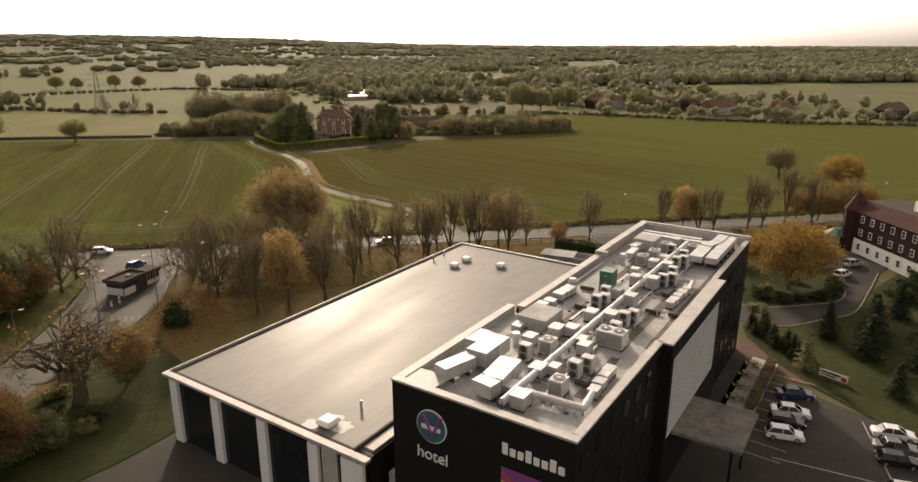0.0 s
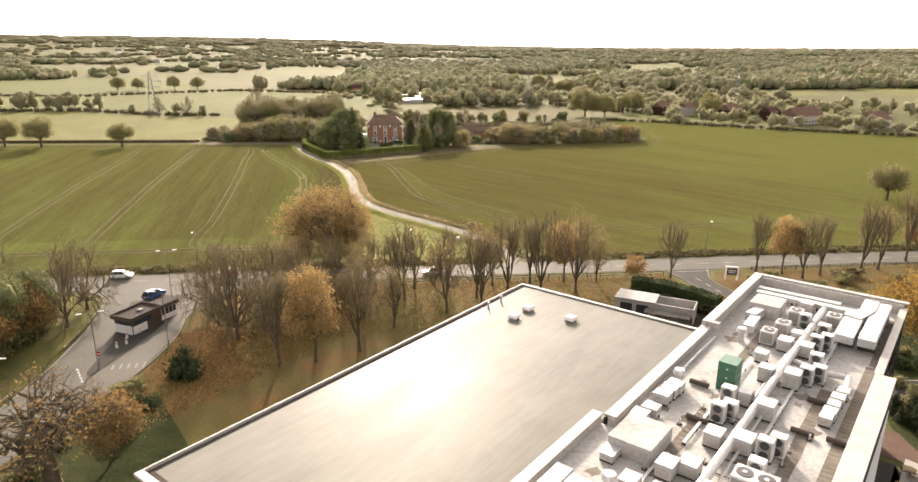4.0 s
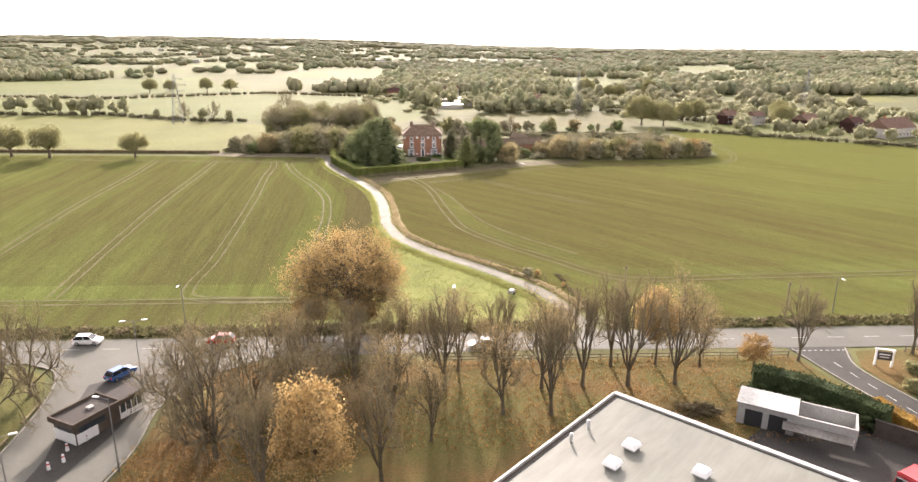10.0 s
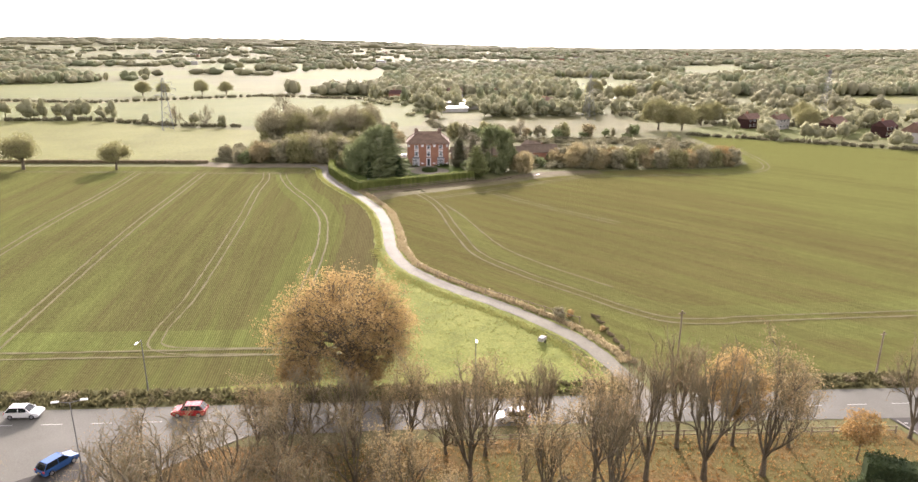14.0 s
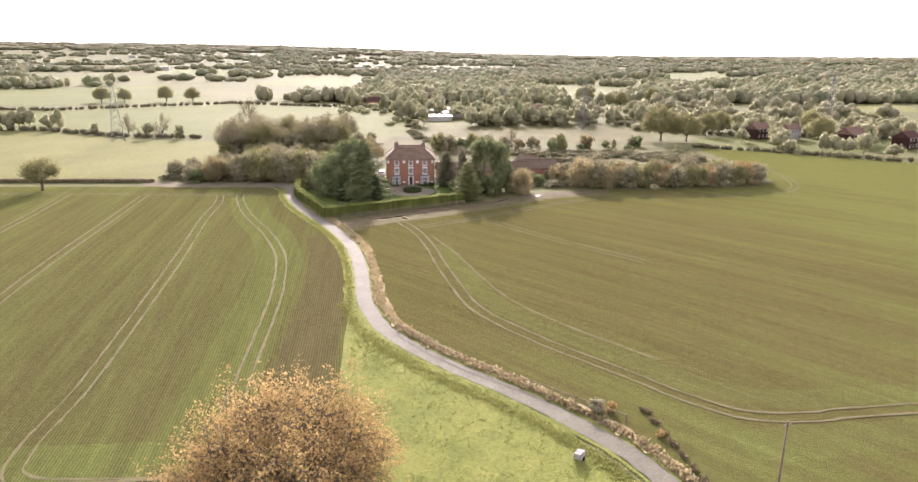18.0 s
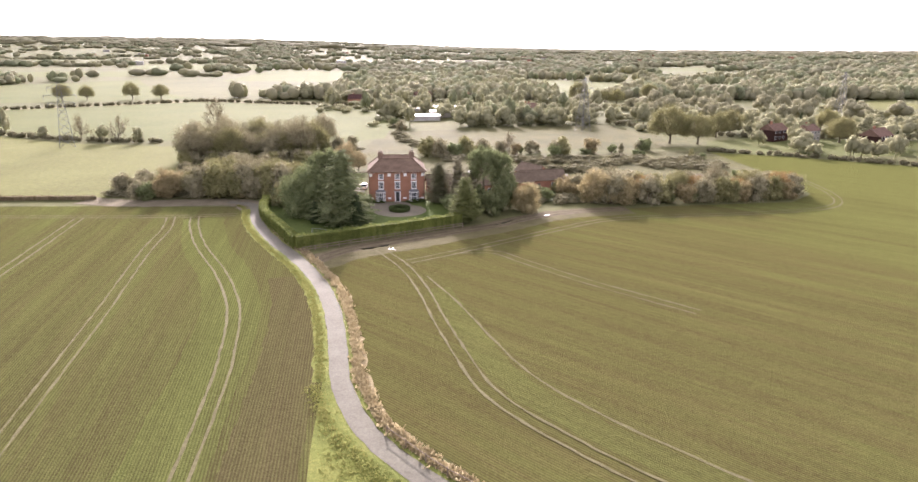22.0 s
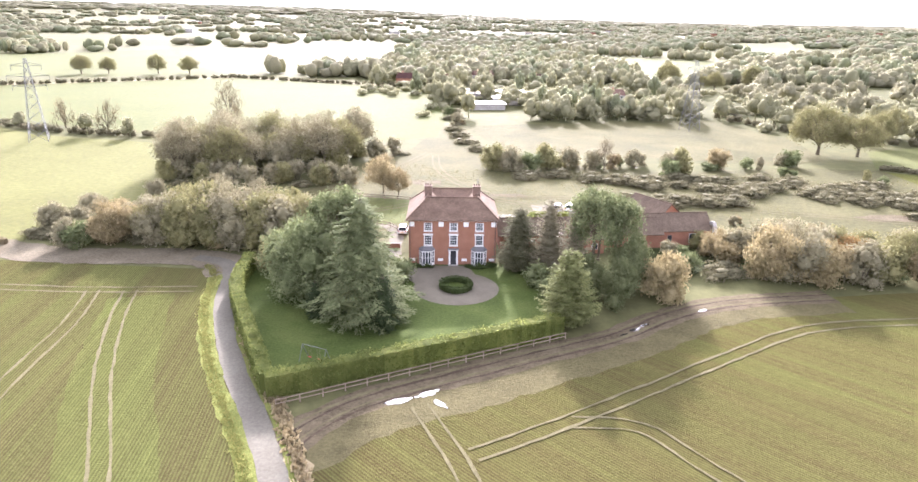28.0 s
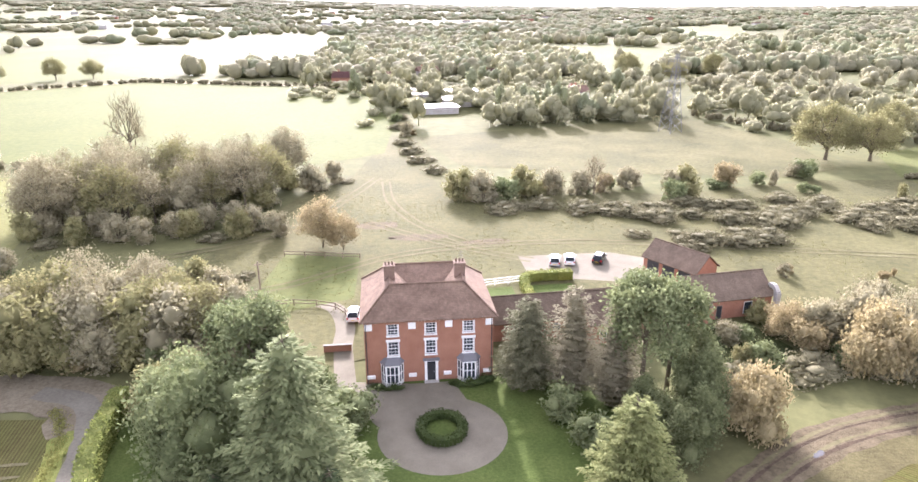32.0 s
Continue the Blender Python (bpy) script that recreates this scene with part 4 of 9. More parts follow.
laid("back_lawn", [(16, 17), (24, 19), (24, 25.5), (16, 25.5)], 0.012, "lawn", "small green lawn behind the house", "grass")
laid("stable_yard", [(18, 29), (36, 24), (42, 33), (34, 38), (18, 38)], 0.014, "gravel", "pale gravel yard behind the barns", "yard")
laid("stable_lawn", [(30, 9), (44, 9), (46, 2), (38, -6), (28, 0)], 0.012, "painted_shade_grass", "grass before the barns, painted dark as shade", "grass")
tagged(ribbon("back_drive", [(-10.5, 9), (-10.5, 16), (-13, 22), (-20, 24), (-30, 20)], 2.6, 0.025, M["gravel"]), "gravel track past the house", "track", kind="structure")
laid("paddock", [(-24, 4), (-14, 4), (14, 12), (50, 10), (52, -6), (114, -2), (121, 25), (123, 78), (100, 80), (60, 72), (30, 84), (12, 100), (6, 150), (-2, 150), (-12, 100), (-22, 86), (-30, 60), (-40, 30), (-38, 8)], 0.0, "rough_grass", "rough pasture with pale tussocks behind the house", "grass")

# ---- hotel ----
GH = -3.9
HX, HY, HR = 3.4, -257.0, 45.8
def membrane_material():
    """Grey roofing sheet with long soft stains along it and faint laps."""
    m, nt, sh = nodes_of("grey_roof_membrane")
    a = radians(-HR)
    streak = noise_of(nt, 0.16, 6.0, 0.6, (a, 0.22, 1.0))
    fine = noise_of(nt, 1.4, 6.0, 0.7, (a, 0.15, 1.0))
    blot = noise_of(nt, 0.09, 5.0, 0.6)
    col = ramp(nt, streak, [(0.32, (0.110, 0.111, 0.092)), (0.5, (0.158, 0.156, 0.132)), (0.68, (0.203, 0.203, 0.175))])
    col = mixc(nt, 0.35, col, ramp(nt, blot, [(0.35, (0.110, 0.111, 0.092)), (0.65, (0.203, 0.203, 0.175))]))
    col = mixc(nt, 0.25, col, ramp(nt, fine, [(0.35, (0.086, 0.084, 0.068)), (0.65, (0.185, 0.184, 0.163))]))
    nt.links.new(col, sh.inputs["Base Color"])
    nt.links.new(ramp(nt, streak, [(0.3, (0.38, 0.38, 0.38)), (0.7, (0.54, 0.54, 0.54))]), sh.inputs["Roughness"])
    sh.inputs["Specular IOR Level"].default_value = 0.05
    return m


M["membrane"] = membrane_material()
M["deck"] = surface("pale_roof_deck", (0.245, 0.243, 0.228), (0.465, 0.46, 0.44), 0.35, 2.6, 0.75, 0, 0.08)
M["metal"] = surface("galvanised_metal", (0.33, 0.335, 0.33), (0.52, 0.525, 0.52), 0.8, 6.0, 0.55, 0.35, 0.03)
M["unit"] = plain("cream_unit_casing", (0.56, 0.56, 0.54), 0.6, 0, 0.35)
M["grille"] = plain("dark_fan_grille", (0.03, 0.03, 0.032), 0.6)
M["capping"] = surface("grey_parapet_capping", (0.28, 0.27, 0.25), (0.43, 0.41, 0.38), 0.5, 4.0, 0.65, 0.1, 0.05)
M["panel_white"] = plain("white_wall_panel", (0.7, 0.71, 0.7), 0.5, 0, 0.15)
M["green_box"] = plain("green_painted_steel", (0.03, 0.13, 0.075), 0.5)
M["teal"] = plain("teal_sign_face", (0.035, 0.11, 0.14), 0.4)
M["sign_white"] = plain("white_sign_letter", (0.75, 0.75, 0.75), 0.4)
M["sign_red"] = plain("red_sign_face", (0.5, 0.06, 0.05), 0.4)
M["sign_yellow"] = plain("yellow_sign_face", (0.65, 0.45, 0.06), 0.4)
M["sign_purple"] = plain("purple_sign_face", (0.22, 0.06, 0.24), 0.4)
M["dark_glass"] = glassy("dark_glazing", (0.007, 0.009, 0.01))
M["dark_glass"].node_tree.nodes["Principled BSDF"].inputs["Specular IOR Level"].default_value = 0.22


def uv(u, v, z=0.0):
    """A place in the hotel's own axes: along it, across it, up from its yard."""
    a = radians(HR)
    return (HX + u * math.cos(a) + v * math.sin(a), HY + u * math.sin(a) - v * math.cos(a), GH + z)


tower = thing("hotel_tower", (HX, HY, GH), HR, "black-clad hotel tower with a flat roof full of plant", "building")
walls = [("front", (0.0, 0.3, -16.9, 0.0, 0, 17.2)), ("back", (60.7, 61, -16.9, -1.0, 0, 17.2)), ("side", (0.3, 20, -0.3, 0, 0, 17.2)), ("side", (20, 60.7, -1.3, -1.0, 0, 17.2)), ("side", (0.3, 20, -16.9, -16.6, 0, 17.2)), ("bay", (20, 40.8, -17.9, -16.6, 0, 17.2)), ("side", (40.8, 60.7, -16.9, -16.6, 0, 17.2))]
for nm, s in walls:
    part("wall", boxes(s), M["black"], tower)
part("roof_deck", boxes((0.3, 60.7, -16.6, -1.3, 16.3, 16.6), (0.3, 20, -1.3, -0.3, 16.3, 16.6)), M["deck"], tower, "pale stained roof deck")
for s in ((-0.1, 0.75, -17.0, 0.1, 17.2, 17.4), (0.75, 20.2, -0.8, 0.1, 17.2, 17.4), (20.2, 42.4, -1.9, -0.9, 17.2, 17.4), (42.4, 61.1, -1.9, -0.9, 17.7, 17.9), (60.4, 61.1, -17.0, -1.9, 17.7, 17.9), (0.75, 20, -17.0, -16.2, 17.2, 17.4), (19.7, 41, -18.0, -16.4, 17.2, 17.4), (41, 60.4, -17.0, -16.3, 17.2, 17.4), (42.0, 42.6, -2.6, -0.9, 17.35, 17.9), (0.75, 3.0, -3.9, -0.8, 17.15, 17.32)):
    part("parapet_capping", boxes(s, bevel=0.03), M["capping"], tower)
for s in ((0.75, 20.0, -0.75, -0.4, 16.6, 17.2), (20.0, 42.0, -1.8, -1.3, 16.6, 17.2), (42.0, 60.4, -1.8, -1.3, 16.6, 17.7), (60.0, 60.5, -16.6, -1.8, 16.6, 17.7), (0.3, 60.4, -16.65, -16.4, 16.6, 17.2), (0.3, 0.7, -16.5, -0.4, 16.6, 17.2)):
    part("parapet_lining", boxes(s), M["capping"], tower)
win = boxes((-0.62, 0.62, -0.05, 0.03, -0.75, 0.75))
win_me = bpy.data.meshes.new("window_pane")
win.to_mesh(win_me)
win.free()
win_me.materials.append(M["dark_glass"])
for st in range(5):
    for k in range(20):
        u = 1.6 + k * 2.95
        if 19.5 < u < 41.3:
            continue
        piece("window", win_me, tower, (u, -16.93, 2.2 + st * 3.2))
    for k in range(5):
        piece("window", win_me, tower, (61.03, -3.2 - k * 3.1, 2.2 + st * 3.2), 90)
screen = boxes((20.4, 38.4, -18.03, -17.985, 7.0, 7.23))
slat = bpy.data.meshes.new("slat")
screen.to_mesh(slat)
screen.free()
slat.materials.append(M["panel_white"])
louvre = part("louvre_screen", boxes((20.4, 38.4, -17.98, -17.92, 6.9, 15.7)), M["grille"], tower, "screen of white horizontal slats")
for k in range(19):
    piece("slat", slat, louvre, (0, 0, k * 0.46))
M["stained"] = surface("stained_canopy_felt", (0.085, 0.076, 0.065), (0.26, 0.24, 0.215), 0.35, 2.5, 0.8, 0, 0.1)
canopy = thing("entrance_canopy", (HX, HY, GH), HR, "flat grey entrance canopy with stained top", "canopy")
part("roof", boxes((22.2, 30.6, -24.8, -18.0, 6.5, 6.9), bevel=0.03), M["stained"], canopy)
for u in (23.0, 29.9):
    bm = bmesh.new()
    rod(bm, (u, -23.8, 0), (u, -23.8, 6.5), 0.14)
    part("post", bm, M["black"], canopy)

# emblem and words on the front wall
emblem = thing("round_emblem", uv(0, 4.15, 14.2), HR, "round teal emblem with a dark rim on black cladding", "sign")
bm = bmesh.new()
rod(bm, (-0.02, 0, 0), (-0.14, 0, 0), 1.5, n=40)
part("rim", bm, M["sign_white"], emblem, "thin silver rim")
bm = bmesh.new()
rod(bm, (-0.14, 0, 0), (-0.18, 0, 0), 1.42, n=40)
part("disc", bm, M["teal"], emblem)
bm = bmesh.new()
for a, b in (((-0.19, -0.15, -0.75), (-0.19, -1.0, 1.1)), ((-0.19, -0.15, -0.75), (-0.19, 0.75, 1.0))):
    rod(bm, a, b, 0.09, 0.2, 6)
part("stroke", bm, M["sign_purple"], emblem)
part("bar", boxes((-0.21, -0.18, -0.95, 0.95, -0.3, 0.1)), M["sign_white"], emblem, "pale bar across the emblem")


def letters(text, at, size, material, name, label):
    cu = bpy.data.curves.new("letters", "FONT")
    cu.body, cu.size, cu.extrude, cu.align_x = text, size, 0.04, "CENTER"
    tmp = bpy.data.objects.new("letters", cu)
    me = bpy.data.meshes.new_from_object(tmp)
    bpy.data.objects.remove(tmp)
    me.materials.append(material)
    ob = new(name, me)
    ob.matrix_basis = Matrix.Translation(at) @ pose(0, 0, 0, 90, 0, HR - 90)
    return tagged(ob, label, "sign")


letters("hotel", uv(-0.08, 4.2, 10.95), 1.55, M["sign_white"], "hotel_lettering", "thin white lettering on black cladding")
bar_sign = thing("bar_sign", uv(0, 13.3, 14.6), HR, "row of bold white sign shapes on black cladding", "sign")
for k in range(8):
    part("sign_shape", boxes((-0.14, -0.02, 2.45 - k * 0.68 - 0.52, 2.45 - k * 0.68, -0.4, 0.3 if k % 3 else 0.62), bevel=0.05), M["sign_white"], bar_sign)
poster = thing("swoosh_poster", uv(0, 13.2, 10.0), HR, "panel with red, yellow and purple curved stripes", "sign")
part("board", boxes((-0.06, -0.02, -2.4, 2.4, -3.0, 3.0)), M["sign_purple"], poster)
for k, key in enumerate(("sign_red", "sign_yellow", "sign_white", "sign_red")):
    vs, fs = [], []
    for i in range(15):
        y = 2.35 - i * 0.335
        z = 2.6 - k * 0.55 - 0.9 * math.sin(i * 0.24 + k * 0.2)
        vs += [(-0.07 - 0.004 * k, y, z), (-0.07 - 0.004 * k, y, z - 0.38)]
        if i:
            fs.append((2 * i - 2, 2 * i, 2 * i + 1, 2 * i - 1))
    ob = new("stripe", mesh_of("stripe", vs, fs, M[key]))
    ob.parent = poster

# leisure wing: flat roof with upstands over striped walls
wing = thing("leisure_wing", (HX, HY, GH), HR, "low leisure wing with a large flat grey membrane roof", "building")
part("roof", boxes((-0.4, 61.2, 3.2, 32.6, 8.0, 8.3)), M["membrane"], wing, "large smooth grey roof membrane")
for s in ((-0.5, 61, 32.3, 32.5, 0, 8.3), (60.6, 60.8, 3.4, 32.3, 0, 8.3), (0.2, 60.6, 3.0, 3.3, 0, 8.3)):
    part("wall", boxes(s), M["black"], wing)
part("wall", boxes((-0.3, 0, 3.2, 32.4, 0, 8.0)), M["dark_glass"], wing, "dark glazed front wall")
for v in (31.6, 24.3, 16.9, 9.6):
    part("pillar", boxes((-0.75, -0.3, v - 0.65, v + 0.65, 0, 7.9), bevel=0.03), M["panel_white"], wing, "white panel pillar")
part("pillar", boxes((-0.75, -0.3, 3.2, 5.9, 0, 7.9), bevel=0.03), M["panel_white"], wing, "white panel pillar")
part("panel", boxes((-0.5, -0.3, 6.6, 8.6, 0, 7.9)), M["capping"], wing)
for s in ((-1.0, -0.15, 2.6, 33.1, 8.3, 8.62), (60.9, 61.5, 2.6, 33.1, 8.3, 8.5)):
    part("eaves_capping", boxes(s, bevel=0.03), M["capping"], wing)
part("eaves_capping", boxes((-0.15, 60.9, 32.85, 33.1, 8.3, 8.62), bevel=0.03), M["capping"], wing)
part("gutter", boxes((-0.1, 60.9, 32.55, 32.84, 8.26, 8.34)), M["mat"], wing, "dark roof gutter")
part("gutter", boxes((-0.12, 0.5, 3.2, 32.5, 8.28, 8.34)), M["mat"], wing, "dark roof gutter")
for k in range(7):
    part("walkway_slab", boxes((1.0 + k * 8.6, 8.6 + k * 8.6, 3.3, 4.5, 8.32, 8.5), bevel=0.02), M["concrete"] if k % 2 else M["capping"], wing)
part("edge_upstand", boxes((0.0, 61.0, 4.6, 4.9, 8.3, 8.75), bevel=0.03), M["mat"], wing, "dark upstand along the roof edge")
for u in (2.0, 6.0, 10.0):
    part("pipe_box", boxes((u * 1.1, u * 1.1 + 1.2, 1.0, 2.6, 0, 5.6 + u * 0.1), bevel=0.05), M["metal"], wing)


def roof_vent(u, v, s=1.0):
    e = thing("roof_vent", uv(u, v, 8.3), HR, "white domed roof vent on the grey flat roof", "vent", "roof vents")
    part("kerb", boxes((-0.55 * s, 0.55 * s, -0.55 * s, 0.55 * s, 0, 0.3), bevel=0.03), M["capping"], e)
    bm = boxes((-0.8 * s, 0.8 * s, -0.8 * s, 0.8 * s, 0.3, 0.75))
    top = [x for x in bm.verts if x.co.z > 0.6]
    for x in top:
        x.co.x *= 0.72
        x.co.y *= 0.72
    bmesh.ops.bevel(bm, geom=bm.edges[:], offset=0.08, segments=2, affect="EDGES")
    part("cap", bm, M["white"], e)


for u, v in ((49.1, -26.6), (52.9, -26.7), (53.3, -20.0)):
    roof_vent(u, v)
roof_vent(2.1, -10.1, 1.25)
for u, v in ((50.0, -31.6), (53.2, -31.6), (6.2, -9.4)):
    e = thing("vent_pipe", uv(u, v, 8.3), HR, "small upright vent pipe on the flat roof", "vent pipe", "vent pipes")
    bm = bmesh.new()
    rod(bm, (0, 0, 0), (0, 0, 0.8), 0.14, n=10)
    part("pipe", bm, M["metal"], e)
    bm = bmesh.new()
    rod(bm, (0, 0, 0.8), (0, 0, 0.95), 0.24, 0.12, 10)
    part("cowl", bm, M["metal"], e)
M["patch"] = surface("white_lime_stain", (0.6, 0.58, 0.53), (0.75, 0.73, 0.68), 0.8, 5.0, 0.8)
for n, (u, v, r) in enumerate(((2.6, -8.7, 1.1), (1.2, -11.6, 0.9), (3.4, -10.2, 0.8))):
    rng = random.Random(n + 40)
    bm = bmesh.new()
    x0, y0, z0 = uv(u, v, 8.31 + 0.004 * n)
    bm.faces.new([bm.verts.new((x0 + math.cos(k * 0.35) * r * rng.uniform(0.7, 1.2), y0 + math.sin(k * 0.35) * r * rng.uniform(0.7, 1.2), z0)) for k in range(18)])
    tagged(part("roof_stain", bm, M["patch"]), "pale lime stain round the roof vent", "stain", kind="structure")

# rooftop plant
RZ = 16.6
M["coil"] = surface("grey_coil_fins", (0.16, 0.155, 0.145), (0.28, 0.27, 0.25), 2.0, 20.0, 0.7)
M["walk_mat"] = surface("worn_walkway_mat", (0.12, 0.105, 0.085), (0.2, 0.18, 0.155), 0.8, 5.0, 0.95)


def ac_unit(u, v, w=1.1, d=0.9, h=1.35, fans=1, on_top=True, key="unit", turn=0.0):
    e = thing("condenser_unit", uv(u, v, RZ), HR + turn, "cream condenser unit with dark fan grille on the roof", "condenser unit", "rooftop condensers")
    part("casing", boxes((-w / 2, w / 2, -d / 2, d / 2, 0.15, h), bevel=0.04), M[key], e)
    part("skid", boxes((-w / 2 - 0.08, w / 2 + 0.08, -d / 2, -d / 2 + 0.12, 0, 0.15), (-w / 2 - 0.08, w / 2 + 0.08, d / 2 - 0.12, d / 2, 0, 0.15)), M["mat"], e)
    for k in range(fans):
        off = (k - (fans - 1) / 2) * d / fans
        bm = bmesh.new()
        if on_top:
            rod(bm, (0, off, h), (0, off, h + 0.05), min(w, d / fans) * 0.4, n=16)
        else:
            z = 0.15 + (h - 0.15) * (k + 0.5) / fans
            rod(bm, (-w / 2 - 0.03, 0, z), (-w / 2, 0, z), min(d, h / fans) * 0.38, n=16)
        fan = part("fan_grille", bm, M["grille"], e)
        if on_top:
            bm = bmesh.new()
            rod(bm, (0, off, h + 0.05), (0, off, h + 0.08), min(w, d / fans) * 0.12, n=10)
            part("hub", bm, M["unit"], fan)
    part("louvre", boxes((-w / 2 - 0.012, -w / 2, -d / 2 + 0.1, d / 2 - 0.1, 0.3, h - 0.15)), M["coil"], e, "grey coil louvre")
    return e


for u, v, on in ((43.3, 7.0, 1), (46.3, 7.6, 1), (50.5, 7.9, 1), (51.5, 11.3, 1), (13.1, 8.2, 1), (6.7, 12.3, 1)):
    ac_unit(u, v, 1.5, 1.3, 1.5, 1, True)
ac_unit(17.9, 12.6, 1.7, 2.7, 1.7, 2, True)
for u, v in ((36.6, 11.8), (37.5, 12.6), (40.0, 11.9), (44.2, 11.1), (45.2, 11.8), (47.6, 11.1), (25.8, 7.8), (26.6, 8.4), (28.9, 7.6), (22.9, 12.0), (23.9, 12.6), (10.6, 7.1), (10.0, 12.3), (11.4, 12.9), (19.9, 12.2), (49.4, 9.0)):
    ac_unit(u, v, 0.9, 1.1, 1.7, 2, False)


def plant_box(u, v, lu, lv, h, key="metal", name="plant_housing", label="grey sheet-metal plant housing on the roof", z0=0.2):
    e = thing(name, uv(u, v, RZ), HR, label, "plant box", "rooftop plant boxes")
    part("housing", boxes((-lu / 2, lu / 2, -lv / 2, lv / 2, z0, h), bevel=0.04), M[key], e)
    part("lid", boxes((-lu / 2 - 0.04, lu / 2 + 0.04, -lv / 2 - 0.04, lv / 2 + 0.04, h, h + 0.06), bevel=0.02), M[key], e)
    for s in (-1, 1):
        part("corner_angle", boxes((s * lu / 2 - 0.03, s * lu / 2 + 0.03, -lv / 2 - 0.012, -lv / 2 + 0.05, z0, h)), M["capping"], e)
    part("side_grille", boxes((-lu / 2 - 0.015, -lu / 2, -lv / 2 + 0.15, lv / 2 - 0.15, z0 + 0.15, h - 0.2)), M["capping"], e)
    part("bearer", boxes((-lu / 2 + 0.1, -lu / 2 + 0.3, -lv / 2, lv / 2, 0, z0), (lu / 2 - 0.3, lu / 2 - 0.1, -lv / 2, lv / 2, 0, z0)), M["mat"], e)
    return e


for s in ((29.8, 8.7, 1.2, 1.0, 1.3), (28.7, 10.6, 1.4, 1.2, 1.4), (22.9, 10.6, 1.5, 1.2, 1.3), (22.4, 8.6, 1.4, 1.2, 1.2), (16.7, 7.3, 1.5, 1.2, 1.2), (17.8, 8.5, 1.3, 1.2, 1.1), (35.3, 11.0, 1.4, 1.2, 1.5), (42.4, 10.6, 1.3, 1.1, 1.3), (35.1, 8.9, 1.2, 1.1, 1.4), (42.7, 8.7, 1.4, 1.2, 1.2), (3.0, 10.7, 1.5, 1.3, 1.3), (14.6, 11.2, 1.3, 1.1, 1.2), (13.6, 6.0, 1.3, 1.1, 1.1), (8.2, 9.6, 1.5, 1.2, 1.2), (38.8, 7.6, 1.1, 1.0, 1.0), (45.2, 9.2, 1.2, 1.0, 1.2), (54.4, 8.2, 1.4, 1.2, 1.2), (53.6, 12.6, 1.6, 1.2, 1.3), (9.4, 10.6, 1.1, 0.9, 1.0), (15.8, 10.4, 1.2, 1.0, 1.1)):
    plant_box(*s)
plant_box(18.9, 4.4, 4.0, 3.2, 1.25, "deck", "roof_hatch_house", "low rendered box with a pale flat top", 0.0)
plant_box(51.3, 4.9, 3.2, 3.0, 1.5, "deck", "roof_hatch_house", "low rendered box with a pale flat top", 0.0)
plant_box(16.2, 3.4, 1.6, 1.0, 0.7)
for u, v in ((21.9, 3.1), (23.3, 3.4), (25.9, 3.3), (27.2, 3.4), (28.2, 3.5)):
    plant_box(u, v, 1.1, 1.2, 0.95)
cab = thing("green_cabinet", uv(31.9, 6.7, RZ), HR, "tall green painted steel cabinet on the roof", "cabinet")
part("body", boxes((-0.9, 0.9, -0.75, 0.75, 0, 2.6), bevel=0.02), M["green_box"], cab)
for k in (0.95, 1.75):
    part("panel_seam", boxes((-0.92, 0.92, -0.77, 0.77, k, k + 0.03)), M["grille"], cab)
for k in range(3):
    part("label_plate", boxes((-0.915, -0.9, -0.1, 0.05, 0.4 + 0.8 * k, 0.5 + 0.8 * k)), M["sign_white"], cab)


def duct(points, w, h, name="air_duct", label="galvanised air duct on the roof", z=0.5):
    e = thing(name, (HX, HY, GH), HR, label, "duct", "rooftop ducts")
    for (u0, v0), (u1, v1) in zip(points, points[1:]):
        n = max(1, round(math.hypot(u1 - u0, v1 - v0) / 2.4))
        for k in range(n):
            a, b = k / n, (k + 1) / n
            p, q = Vector((u0 + (u1 - u0) * a, -(v0 + (v1 - v0) * a), RZ + z + h / 2)), Vector((u0 + (u1 - u0) * b, -(v0 + (v1 - v0) * b), RZ + z + h / 2))
            m = Matrix.Translation((p + q) / 2) @ pose(0, 0, 0, 0, 0, math.degrees(math.atan2(q.y - p.y, q.x - p.x)))
            L = (q - p).length / 2
            seg = part("duct_section", box(bmesh.new(), -L, L - 0.05, -w / 2, w / 2, -h / 2, h / 2, 0.02, m), M["metal"], e)
            part("flange", box(bmesh.new(), L - 0.05, L, -w / 2 - 0.02, w / 2 + 0.02, -h / 2 - 0.02, h / 2 + 0.02, 0, m), M["metal"], seg)
            part("leg", box(bmesh.new(), -0.05, 0.05, -w / 2, w / 2, -h / 2 - z, -h / 2, 0, m), M["mat"], seg)


duct([(2.7, 3.1), (6.2, 4.0)], 1.5, 1.1)
duct([(6.4, 4.4), (10.6, 4.4)], 2.1, 1.4)
duct([(8.6, 2.4), (11.4, 2.4)], 1.2, 1.1)
duct([(2.0, 7.6), (3.4, 7.8), (7.4, 7.4)], 2.0, 1.2)
duct([(3.6, 9.2), (5.2, 9.3)], 1.1, 0.9, z=0.2)
duct([(46.0, 13.0), (51.5, 13.0)], 1.7, 0.8, z=0.8)
duct([(46.2, 14.9), (58.0, 14.9)], 1.5, 0.8, z=0.8)
duct([(51.5, 13.0), (54.5, 13.8), (58.0, 13.8)], 1.4, 0.8, z=0.9)
